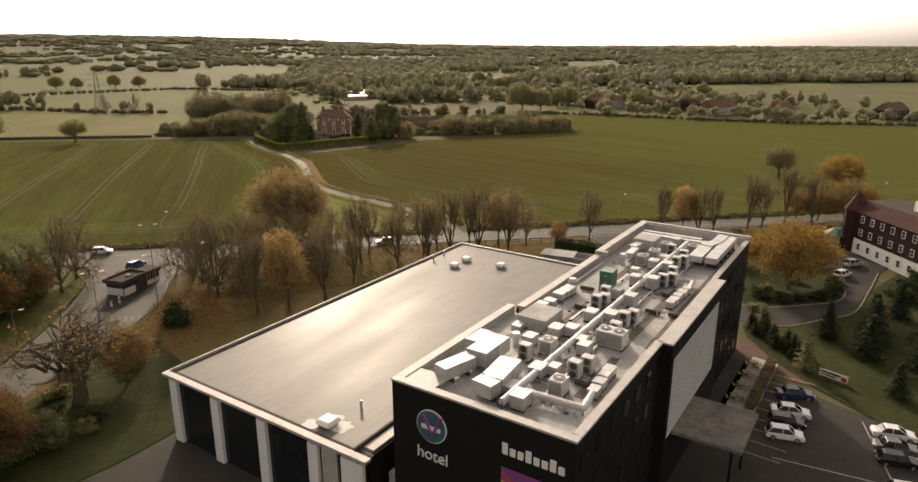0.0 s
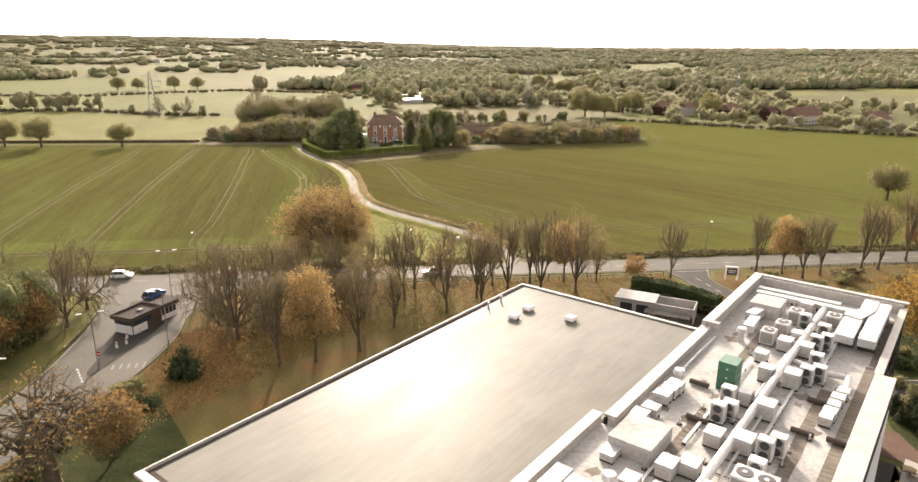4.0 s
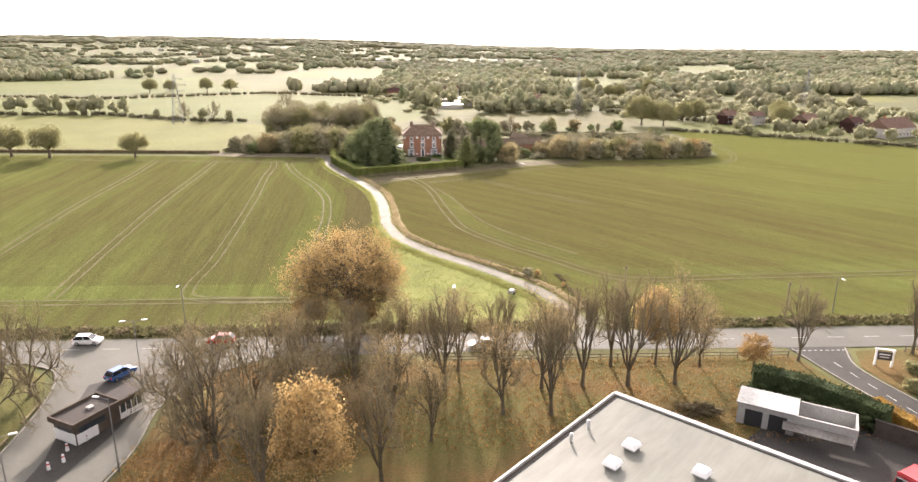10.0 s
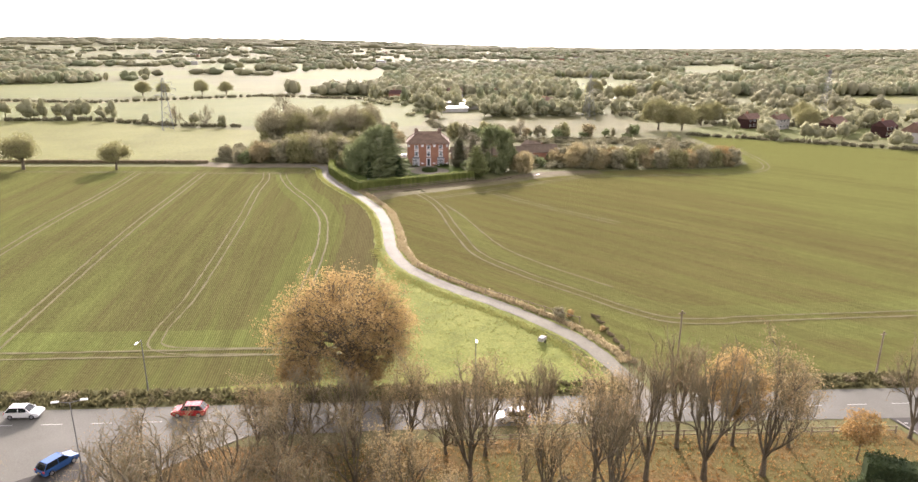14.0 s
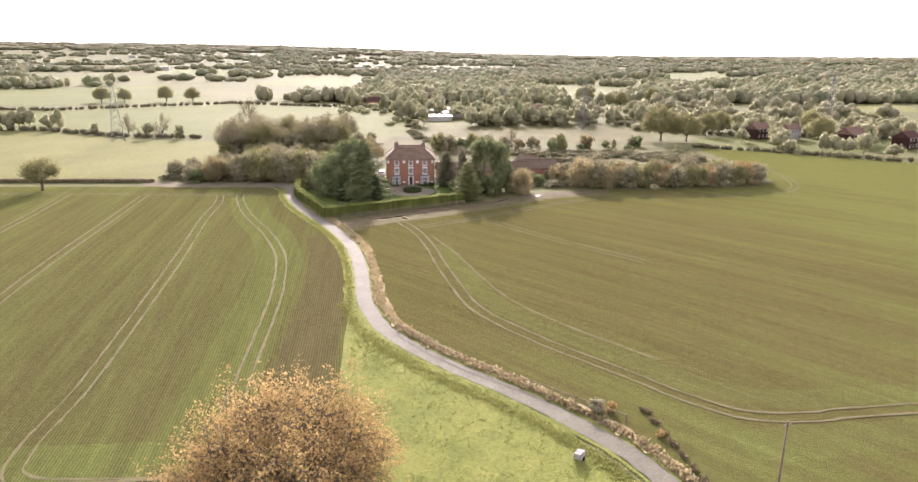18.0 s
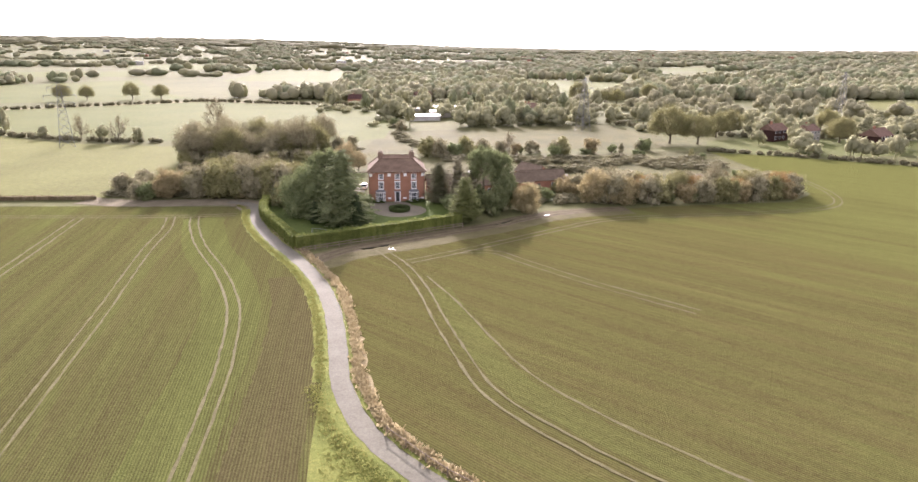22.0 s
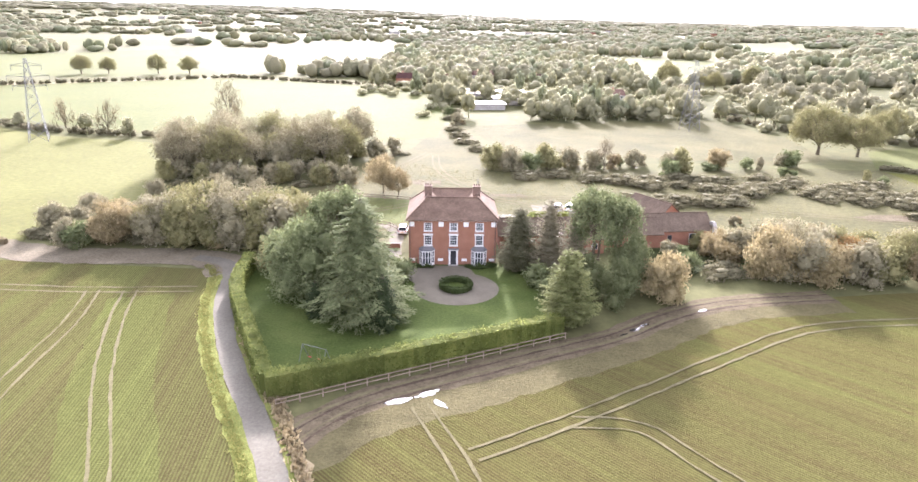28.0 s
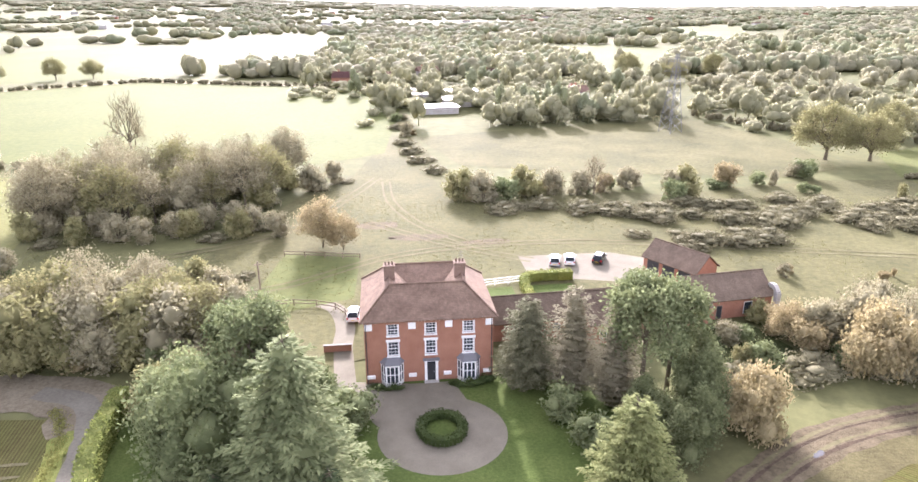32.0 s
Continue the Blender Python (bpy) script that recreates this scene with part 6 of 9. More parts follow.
def car(x, y, rz, colour, z=None, kind="hatch"):
    z = ground_z(y) + 0.06 if z is None else z
    key = "car_" + colour
    tone = {"white": (0.75, 0.75, 0.74), "black": (0.015, 0.015, 0.017), "blue": (0.03, 0.09, 0.24), "navy": (0.02, 0.035, 0.09), "red": (0.36, 0.025, 0.025), "silver": (0.45, 0.46, 0.47), "grey": (0.12, 0.125, 0.13)}[colour]
    if key not in M:
        M[key] = plain(key, tone, 0.22, 0.1, 0.08)
    label = {"hatch": f"{colour} hatchback car parked on asphalt", "saloon": f"{colour} saloon car parked on asphalt"}[kind]
    if (colour, kind) in CAR:
        c = copy_thing(CAR[colour, kind], pose(x, y, z, 0, 0, rz))
        return c
    e = thing("car", (x, y, z), rz, label, "car")
    CAR[colour, kind] = e
    L = 2.1 if kind == "hatch" else 2.3
    lower = [(-L, 0.35), (-L, 0.75), (-L + 0.15, 0.92), (L - 1.15, 0.95), (L - 0.2, 0.78), (L, 0.6), (L, 0.35), (L - 0.2, 0.22), (-L + 0.2, 0.22)]
    rear = -L + 0.1 if kind == "hatch" else -L + 0.75
    cabin = [(rear, 0.92), (rear + 0.35, 1.38), (rear + 0.8, 1.46), (0.35, 1.45), (L - 1.05, 0.94)]

    def shell(prof, half, top_half, zmid):
        bm = bmesh.new()
        sides = []
        for s in (-1, 1):
            sides.append([bm.verts.new((px, s * (half if pz < zmid else top_half), pz)) for px, pz in prof])
        bm.faces.new(sides[0])
        bm.faces.new(sides[1][::-1])
        n = len(prof)
        for i in range(n):
            bm.faces.new((sides[0][i], sides[1][i], sides[1][(i + 1) % n], sides[0][(i + 1) % n]))
        bmesh.ops.recalc_face_normals(bm, faces=bm.faces[:])
        return bm

    bm = shell(lower, 0.86, 0.8, 0.8)
    bmesh.ops.bevel(bm, geom=bm.edges[:], offset=0.06, segments=2, affect="EDGES")
    body = part("body", bm, M[key], e)
    part("glasshouse", shell(cabin, 0.78, 0.6, 1.0), M["dark_glass"], e, "dark car windows")
    bm = boxes((rear + 0.5, 0.4, -0.6, 0.6, 1.44, 1.5), bevel=0.03)
    part("roof", bm, M[key], e)
    for s in (-1, 1):
        for a, b in (((rear + 0.02, s * 0.77, 0.92), (rear + 0.52, s * 0.6, 1.46)), ((0.38, s * 0.6, 1.46), (L - 1.05, s * 0.77, 0.94)), ((-0.35, s * 0.78, 0.93), (-0.3, s * 0.61, 1.46))):
            part("pillar", rod(bmesh.new(), a, b, 0.045, n=5), M[key], e)
        part("headlight", boxes((L - 0.28, L - 0.02, s * 0.66 - 0.13, s * 0.66 + 0.13, 0.6, 0.74), bevel=0.03), M["lens"], body)
        part("tail_light", boxes((-L - 0.01, -L + 0.12, s * 0.7 - 0.12, s * 0.7 + 0.12, 0.68, 0.88), bevel=0.02), M["tail"], body)
        part("mirror", boxes((L - 1.35, L - 1.2, s * 0.93 - 0.09, s * 0.93 + 0.09, 0.95, 1.07), bevel=0.03), M[key], body)
        for wx in (-L + 0.78, L - 0.82):
            bm = bmesh.new()
            rod(bm, (wx, s * 0.68, 0.31), (wx, s * 0.88, 0.31), 0.31, n=18)
            wheel = part("wheel", bm, M["tyre"], e)
            bm = bmesh.new()
            rod(bm, (wx, s * 0.86, 0.31), (wx, s * 0.895, 0.31), 0.2, n=14)
            part("rim", bm, M["rim"], wheel)
    part("plate", boxes((-L - 0.02, -L, -0.26, 0.26, 0.5, 0.6)), M["sign_yellow"], body)
    return e


PARK = GH + 0.03
car(57.2, -239.6, -20, "navy", PARK + 0.05, "saloon")
car(53.8, -243.4, -28, "white", PARK + 0.05, "saloon")
car(51.8, -245.4, -28, "black", PARK + 0.05)
car(49.9, -247.7, -28, "white", PARK + 0.05)
car(62.6, -250.0, -28, "white", PARK, "saloon")
car(60.6, -252.4, -28, "grey", PARK, "saloon")
car(58.9, -254.6, -28, "black", PARK)
car(55.6, -259.6, -28, "white", PARK)
car(97.5, -199.5, 20, "white")
car(96.5, -194.5, 12, "silver")
car(104.5, -194.0, 10, "silver")
car(-41.5, -168.6, 62, "blue")
car(-30.5, -158.4, 180, "red")
car(-51, -158.0, 0, "white")
car(10, -161.4, 180, "silver")
car(23.4, 34.0, 75, "silver", 0.06)
car(26.0, 34.2, 75, "white", 0.06)
car(31.1, 34.1, 60, "black", 0.06)
car(-9.2, 17.5, 85, "white", 0.06)
trailer = thing("small_trailer", (17.2, -140.6, ground_z(-140)), 55, "small white utility trailer parked beside the lane", "trailer")
part("box", boxes((-0.7, 0.7, -0.45, 0.45, 0.35, 0.85), bevel=0.04), M["concrete"], trailer)
part("cover", boxes((-0.66, 0.3, -0.4, 0.4, 0.85, 0.95), bevel=0.04), M["grille"], trailer)
for s in (-1, 1):
    bm = bmesh.new()
    rod(bm, (0, s * 0.45, 0.25), (0, s * 0.57, 0.25), 0.25, n=14)
    part("wheel", bm, M["tyre"], trailer)
part("drawbar", boxes((0.7, 1.5, -0.04, 0.04, 0.35, 0.43)), M["lamp_steel"], trailer)

# picnic tables on the terrace beside the tower
for x, y in ((57.3, -230.7), (54.5, -233.2), (51.9, -236.0), (49.2, -238.7)):
    e = thing("picnic_table", (x, y, GH + 0.03), 20, "round pale wooden picnic table with fixed seats", "picnic table", "picnic tables")
    bm = bmesh.new()
    rod(bm, (0, 0, 0.7), (0, 0, 0.76), 0.62, n=20)
    part("tabletop", bm, M["straw"], e)
    bm = bmesh.new()
    rod(bm, (0, 0, 0), (0, 0, 0.7), 0.12, 0.1)
    part("pedestal", bm, M["wood"], e)
    for k in range(4):
        a = radians(45 + 90 * k)
        bm = boxes((-0.5, 0.5, 0.85, 1.12, 0.42, 0.47))
        bmesh.ops.transform(bm, matrix=Matrix.Rotation(a, 4, "Z"), verts=bm.verts[:])
        seat = part("seat", bm, M["straw"], e)
        bm = bmesh.new()
        rod(bm, (0, 0, 0.3), (-math.sin(a) * 1.0, math.cos(a) * 1.0, 0.42), 0.04, n=5)
        part("bracket", bm, M["wood"], seat)
laid("terrace", [(46, -241), (59, -228), (61, -231), (48.5, -243.5)], 0.034, "concrete", "grey paved terrace with picnic tables", "paving")

# neighbouring hotel: brick upper floors over white ground floor, turret at the corner
nb = thing("neighbouring_hotel", (112.0, -182.4, GH), -95, "three-storey dark brick hotel with white ground floor and turret", "building")
M["dark_brick"] = surface("dark_red_brick", (0.03, 0.016, 0.014), (0.052, 0.027, 0.023), 0.6, 9.0, 0.9)
M["slate_roof"] = surface("dark_red_tile", (0.05, 0.026, 0.022), (0.085, 0.045, 0.038), 0.6, 6.0, 0.85)
part("wall", boxes((0, 44, 0, 12, 0, 3.4)), M["white"], nb, "white rendered ground floor")
part("wall", boxes((-0.05, 44, -0.05, 12, 3.4, 9.2)), M["dark_brick"], nb)
vs = [(-0.4, -0.4, 9.2), (44, -0.4, 9.2), (44, 12.4, 9.2), (-0.4, 12.4, 9.2), (2.2, 2.2, 11.6), (44, 2.2, 11.6), (44, 9.8, 11.6), (2.2, 9.8, 11.6)]
ob = new("roof", mesh_of("roof", vs, [(0, 1, 5, 4), (1, 2, 6, 5), (2, 3, 7, 6), (3, 0, 4, 7)], M["slate_roof"]))
ob.parent = nb
part("flat_roof", boxes((2.2, 44, 2.2, 9.8, 11.4, 11.6)), M["felt"], nb)
bm = bmesh.new()
rod(bm, (0.8, 1.0, 0), (0.8, 1.0, 9.4), 2.3, n=8)
part("turret", bm, M["dark_brick"], nb)
bm = bmesh.new()
rod(bm, (0.8, 1.0, 9.4), (0.8, 1.0, 13.4), 2.6, 0.1, 8)
part("turret_roof", bm, M["slate_roof"], nb)
bm = bmesh.new()
rod(bm, (-1.6, -0.6, 3.0), (-1.6, -0.6, 4.3), 3.0, 1.2, 8)
part("porch_roof", bm, M["green_box"], nb, "green porch roof")
part("chimney", boxes((12, 14.4, 5, 6.4, 11.4, 13.6)), M["white"], nb)
wme = boxes((-0.55, 0.55, -0.09, -0.05, -0.75, 0.75), bevel=0.0)
wm = bpy.data.meshes.new("window_frame")
wme.to_mesh(wm)
wme.free()
wm.materials.append(M["white"])
pme = boxes((-0.42, 0.42, -0.12, -0.09, -0.62, -0.04), (-0.42, 0.42, -0.12, -0.09, 0.04, 0.62))
pm2 = bpy.data.meshes.new("pane")
pme.to_mesh(pm2)
pme.free()
pm2.materials.append(M["glass"])
for k in range(13):
    for z in (1.8, 5.0, 7.9):
        w = piece("window", wm, nb, (4.6 + k * 3.0, -0.01, z))
        piece("pane", pm2, w)
for k in range(3):
    for z in (5.0, 7.9):
        w = piece("window", wm, nb, (-0.06, 4.6 + k * 3.0, z), -90)
        piece("pane", pm2, w)

# ---- farmhouse ----
house = thing("farmhouse", (0, 0, 0), 0, "three-storey Georgian red brick farmhouse with white sash windows", "house")


def tile_material(name, dark, light):
    m, nt, sh = nodes_of(name)
    geo = nt.nodes.new("ShaderNodeNewGeometry")
    br = add(nt, "ShaderNodeTexBrick", Scale=1.0)
    br.inputs["Color1"].default_value, br.inputs["Color2"].default_value = (*dark, 1), (*light, 1)
    br.inputs["Mortar"].default_value = (*[c * 0.45 for c in dark], 1)
    br.inputs["Brick Width"].default_value, br.inputs["Row Height"].default_value, br.inputs["Mortar Size"].default_value = 0.22, 0.16, 0.012
    nt.links.new(geo.outputs["Position"], br.inputs["Vector"])
    col = mixc(nt, 0.55, br.outputs["Color"], ramp(nt, noise_of(nt, 0.6, 6.0, 0.7), [(0.3, tuple(c * 0.7 for c in dark)), (0.7, tuple(c * 1.2 for c in light))]))
    col = mixc(nt, ramp(nt, noise_of(nt, 2.5, 5.0, 0.7), [(0.52, (0, 0, 0)), (0.72, (0.6, 0.6, 0.6))]), col, (0.085, 0.07, 0.05))
    nt.links.new(col, sh.inputs["Base Color"])
    sh.inputs["Roughness"].default_value = 0.9
    sh.inputs["Specular IOR Level"].default_value = 0.06
    bump(nt, br.outputs["Fac"], -0.5, 0.03, sh)
    return m


M["roof_tile"] = tile_material("clay_tile", (0.122, 0.083, 0.06), (0.205, 0.143, 0.103))
M["barn_tile2"] = tile_material("brown_tile", (0.1, 0.075, 0.055), (0.165, 0.125, 0.09))
M["lead"] = plain("grey_lead", (0.16, 0.16, 0.165), 0.6)
EV = 7.9
fw = [(-7.3, -5.0), (-3.25, -0.75), (1.05, 3.75), (5.2, 7.3)]
for s in ((-7.3, 7.3, 11.6, 12.0, 0, EV), (-7.3, -6.95, 0.35, 11.6, 0, EV), (6.95, 7.3, 0.35, 11.6, 0, EV)):
    part("wall", boxes(s), M["brick_red"], house)
WIN = [(-4.1, 6.0, 7.4, 1.2), (0.15, 6.0, 7.4, 1.2), (4.45, 6.0, 7.4, 1.2), (-4.1, 3.45, 5.2, 1.2), (0.15, 3.45, 5.2, 1.2), (4.45, 3.45, 5.2, 1.2)]
edges_z = [0.0, 2.2, 3.4, 5.4, 5.95, 7.5, EV]
front = []
for c, hw in ((-4.1, 0.6), (0.15, 0.6), (4.45, 0.6)):
    for z0, z1 in ((2.75, 3.45), (5.2, 6.0), (7.4, EV)):
        front.append((c - hw, c + hw, 0, 0.35, z0, z1))
for x0, x1 in ((-7.3, -4.7), (-3.5, -0.45), (0.75, 3.85), (5.05, 7.3)):
    front.append((x0, x1, 0, 0.35, 0, EV))
for c in (-4.1, 4.45):
    front.append((c - 0.6, c + 0.6, 0, 0.35, 0, 0.3))
part("wall", boxes(*front), M["brick_red"], house, "warm red brick front wall")
part("room_backing", boxes((-7.0, 7.0, 1.0, 1.1, 0.1, EV - 0.1)), M["grille"], house)


def sash(c, z0, z1, w):
    f = part("window", boxes((c - w / 2, c + w / 2, 0.1, 0.2, z1 - 0.09, z1), (c - w / 2, c + w / 2, 0.1, 0.2, z0, z0 + 0.09), (c - w / 2, c - w / 2 + 0.09, 0.1, 0.2, z0, z1), (c + w / 2 - 0.09, c + w / 2, 0.1, 0.2, z0, z1), (c - w / 2, c + w / 2, 0.1, 0.19, (z0 + z1) / 2 - 0.04, (z0 + z1) / 2 + 0.04)), M["white"], house, "white painted sash window")
    for k in (-1, 1):
        part("glazing_bar", boxes((c + k * w / 6 - 0.02, c + k * w / 6 + 0.02, 0.12, 0.17, z0, z1)), M["white"], f)
    for fz in (0.25, 0.75):
        z = z0 + (z1 - z0) * fz
        part("glazing_bar", boxes((c - w / 2, c + w / 2, 0.12, 0.17, z - 0.02, z + 0.02)), M["white"], f)
    part("pane", boxes((c - w / 2 + 0.05, c + w / 2 - 0.05, 0.17, 0.18, z0 + 0.05, z1 - 0.05)), M["glass"], f)
    part("sill", boxes((c - w / 2 - 0.15, c + w / 2 + 0.15, -0.12, 0.1, z0 - 0.14, z0)), M["white"], f)
    return f


for c, z0, z1, w in WIN:
    f = sash(c, z0, z1, w)
    for k in (-1, 1):
        part("surround", boxes((c + k * (w / 2 + 0.05) - 0.05, c + k * (w / 2 + 0.05) + 0.05, -0.05, 0.02, z0, z1)), M["white"], f)
    if z0 < 5:
        part("lintel", boxes((c - w / 2 - 0.22, c + w / 2 + 0.22, -0.06, 0.02, z1, z1 + 0.32), bevel=0.02), M["white"], f, "white stone lintel")
part("cornice", boxes((-7.55, 7.55, -0.3, 0.0, EV - 0.12, EV + 0.05), (-7.55, -7.3, 0, 12.3, EV - 0.12, EV + 0.05), (7.3, 7.55, 0, 12.3, EV - 0.12, EV + 0.05), bevel=0.02), M["white"], house, "white eaves cornice")
for c in (-6.8, -1.95, 2.2, 6.8):
    part("white_block", boxes((c - 0.42, c + 0.42, -0.07, 0.0, 6.75, 7.55), bevel=0.02), M["white"], house, "white stone block below the eaves")
for c in (-6.7, -2.0, 2.0, 6.6):
    part("wall_box", boxes((c - 0.45, c + 0.45, -0.3, 0.0, 0.75, 1.15), bevel=0.04), M["white"], house, "white window box on the wall")
# door with surround and hood
door = part("door", boxes((-0.3, 0.62, 0.12, 0.2, 0.05, 2.15)), M["grille"], house, "dark panelled front door")
part("handle", boxes((0.45, 0.52, 0.05, 0.12, 1.0, 1.12)), M["rim"], door)
part("fanlight", boxes((-0.3, 0.62, 0.12, 0.16, 2.2, 2.5)), M["glass"], door)
part("door_surround", boxes((-0.62, -0.32, -0.14, 0.12, 0, 2.6), (0.64, 0.94, -0.14, 0.12, 0, 2.6), (-0.7, 1.02, -0.3, 0.12, 2.6, 2.8), bevel=0.02), M["white"], house, "white door surround")
part("hood", box(bmesh.new(), -0.8, 1.12, -0.55, 0.0, 2.8, 2.95, 0.03), M["lead"], house)
part("step", boxes((-0.7, 1.0, -0.7, 0, 0, 0.08), bevel=0.02), M["concrete"], house)


def bay(c):
    z1 = 2.75
    pts = [(-1.3, 0.0), (-0.75, -0.95), (0.75, -0.95), (1.3, 0.0)]
    b = part("bay_window", boxes((c - 0.75, c + 0.75, -0.95, -0.8, 0.0, 0.45)), M["white"], house, "white canted bay window")
    for (x0, y0), (x1, y1) in zip(pts, pts[1:]):
        d = Vector((x1 - x0, y1 - y0, 0))
        m = Matrix.Translation((c + x0, y0, 0)) @ pose(0, 0, 0, 0, 0, math.degrees(math.atan2(d.y, d.x)))
        L = d.length
        part("panel", box(bmesh.new(), 0, L, 0.02, 0.12, 0, 0.5, 0, m), M["white"], b)
        part("head", box(bmesh.new(), 0, L, 0.02, 0.12, 2.5, z1, 0, m), M["white"], b)
        part("pane", box(bmesh.new(), 0.1, L - 0.1, 0.06, 0.08, 0.5, 2.5, 0, m), M["glass"], b)
        n = 3 if L > 1.2 else 2
        for k in range(n + 1):
            part("mullion", box(bmesh.new(), L * k / n - 0.055, L * k / n + 0.055, 0.0, 0.13, 0.4, 2.6, 0, m), M["white"], b)
        part("transom", box(bmesh.new(), 0, L, 0.03, 0.11, 1.45, 1.55, 0, m), M["white"], b)
    vs = [(c - 1.45, 0, z1), (c - 0.85, -1.1, z1), (c + 0.85, -1.1, z1), (c + 1.45, 0, z1), (c - 0.9, 0, z1 + 0.55), (c - 0.5, -0.35, z1 + 0.5), (c + 0.5, -0.35, z1 + 0.5), (c + 0.9, 0, z1 + 0.55)]
    ob = new("bay_roof", mesh_of("bay_roof", vs, [(0, 1, 5, 4), (1, 2, 6, 5), (2, 3, 7, 6), (4, 5, 6, 7), (3, 2, 1, 0)], M["lead"]))
    ob.parent = b


bay(-4.3)
bay(4.45)
# hipped roof round a central well
E0, E1, R0, R1 = -7.75, 7.75, -4.25, 4.25
vs = [(E0, -0.42, EV), (E1, -0.42, EV), (E1, 12.4, EV), (E0, 12.4, EV), (R0, 3.1, 10.9), (R1, 3.1, 10.9), (R1, 9.3, 10.9), (R0, 9.3, 10.9), (R0 + 2.2, 6.2, 9.6), (R1 - 2.2, 6.2, 9.6)]
for n, f in enumerate([(0, 1, 5, 4), (1, 2, 6, 5), (2, 3, 7, 6), (3, 0, 4, 7), (4, 5, 9, 8), (6, 7, 8, 9), (5, 6, 9), (7, 4, 8)]):
    used = [vs[i] for i in f]
    ob = new("roof_slope", mesh_of("roof_slope", used, [tuple(range(len(f)))], M["roof_tile"]))
    ob.parent = house
    sol = ob.modifiers.new("thick", "SOLIDIFY")
    sol.thickness = 0.1
for a, b in ((4, 5), (5, 6), (6, 7), (7, 4), (0, 4), (1, 5), (2, 6), (3, 7)):
    bm = bmesh.new()
    rod(bm, Vector(vs[a]) + Vector((0, 0, 0.05)), Vector(vs[b]) + Vector((0, 0, 0.05)), 0.12, n=6)
    part("ridge", bm, M["roof_tile"], house)
M["chimney_brick"] = surface("sooted_brick", (0.13, 0.09, 0.068), (0.21, 0.15, 0.115), 0.8, 9.0, 0.9, 0, 0.3)
for c in (-4.2, 4.1):
    ch = part("chimney", boxes((c - 0.62, c + 0.62, 5.3, 6.4, 9.4, 12.1), (c - 0.7, c + 0.7, 5.22, 6.48, 12.1, 12.3), (c - 0.67, c + 0.67, 5.25, 6.45, 11.7, 11.82)), M["chimney_brick"], house, "tall sooted brick chimney stack")
    for k in range(3):
        bm = bmesh.new()
        rod(bm, (c - 0.4 + 0.4 * k, 5.85, 12.3), (c - 0.4 + 0.4 * k, 5.85, 12.7), 0.12, 0.1, 8)
        part("chimney_pot", bm, M["chimney_brick"], ch)
bm = bmesh.new()
rod(bm, (4.3, 6.1, 11.8), (4.3, 6.1, 13.6), 0.02, n=5)
for k in range(5):
    rod(bm, (4.0, 6.1, 12.7 + k * 0.18), (4.6, 6.1, 12.7 + k * 0.18), 0.012, n=4)
part("aerial", bm, M["lamp_steel"], house)
for x in (-7.1, 7.1):
    bm = bmesh.new()
    rod(bm, (x, -0.08, 0), (x, -0.08, EV - 0.1), 0.05, n=6)
    part("downpipe", bm, M["grille"], house)


def hipped(name, x, y, rz, L, W, eaves, ridge, label, wall_key="brick_red", openings=(), inset=0.0):
    """A long low range with walls, pitched roof and openings (x, width, height, colour)."""
    e = thing(name, (x, y, 0), rz, label, "barn")
    part("wall", boxes((0, L, 0, 0.3, 0, eaves), (0, L, W - 0.3, W, 0, eaves), (0, 0.3, 0.3, W - 0.3, 0, eaves), (L - 0.3, L, 0.3, W - 0.3, 0, eaves)), M[wall_key], e)
    for xe, s in ((0.0, 0), (L - 0.3, 1)):
        if inset:
            continue
        v2 = [(xe, 0, eaves), (xe, W, eaves), (xe, W / 2, ridge - 0.15), (xe + 0.3, 0, eaves), (xe + 0.3, W, eaves), (xe + 0.3, W / 2, ridge - 0.15)]
        g = new("gable", mesh_of("gable", v2, [(0, 2, 1), (3, 4, 5), (0, 3, 5, 2), (1, 2, 5, 4)], M[wall_key]))
        g.parent = e
    o = 0.35
    v2 = [(-o, -o, eaves - 0.15), (L + o, -o, eaves - 0.15), (L + o, W + o, eaves - 0.15), (-o, W + o, eaves - 0.15), (inset - o * (not inset), W / 2, ridge), (L - inset + o * (not inset), W / 2, ridge)]
    for f in ((0, 1, 5, 4), (2, 3, 4, 5)) + (((3, 0, 4), (1, 2, 5)) if inset else ()):
        ob = new("roof_slope", mesh_of("roof_slope", [v2[i] for i in f], [tuple(range(len(f)))], M["barn_tile2"]))
        ob.parent = e
        sol = ob.modifiers.new("thick", "SOLIDIFY")
        sol.thickness = 0.12
    bm = bmesh.new()
    rod(bm, v2[4], v2[5], 0.12, n=6)
    part("ridge", bm, M["barn_tile2"], e)
    for ox, ow, oz0, oz1, key in openings:
        w = part("opening", boxes((ox, ox + ow, -0.04, 0.0, oz0, oz1)), M["white" if key == "glass" else "wood"], e)
        part("pane" if key == "glass" else "dark_bay", boxes((ox + 0.08, ox + ow - 0.08, -0.06, -0.04, oz0 + 0.08, oz1 - 0.08)), M[key], w)
    return e


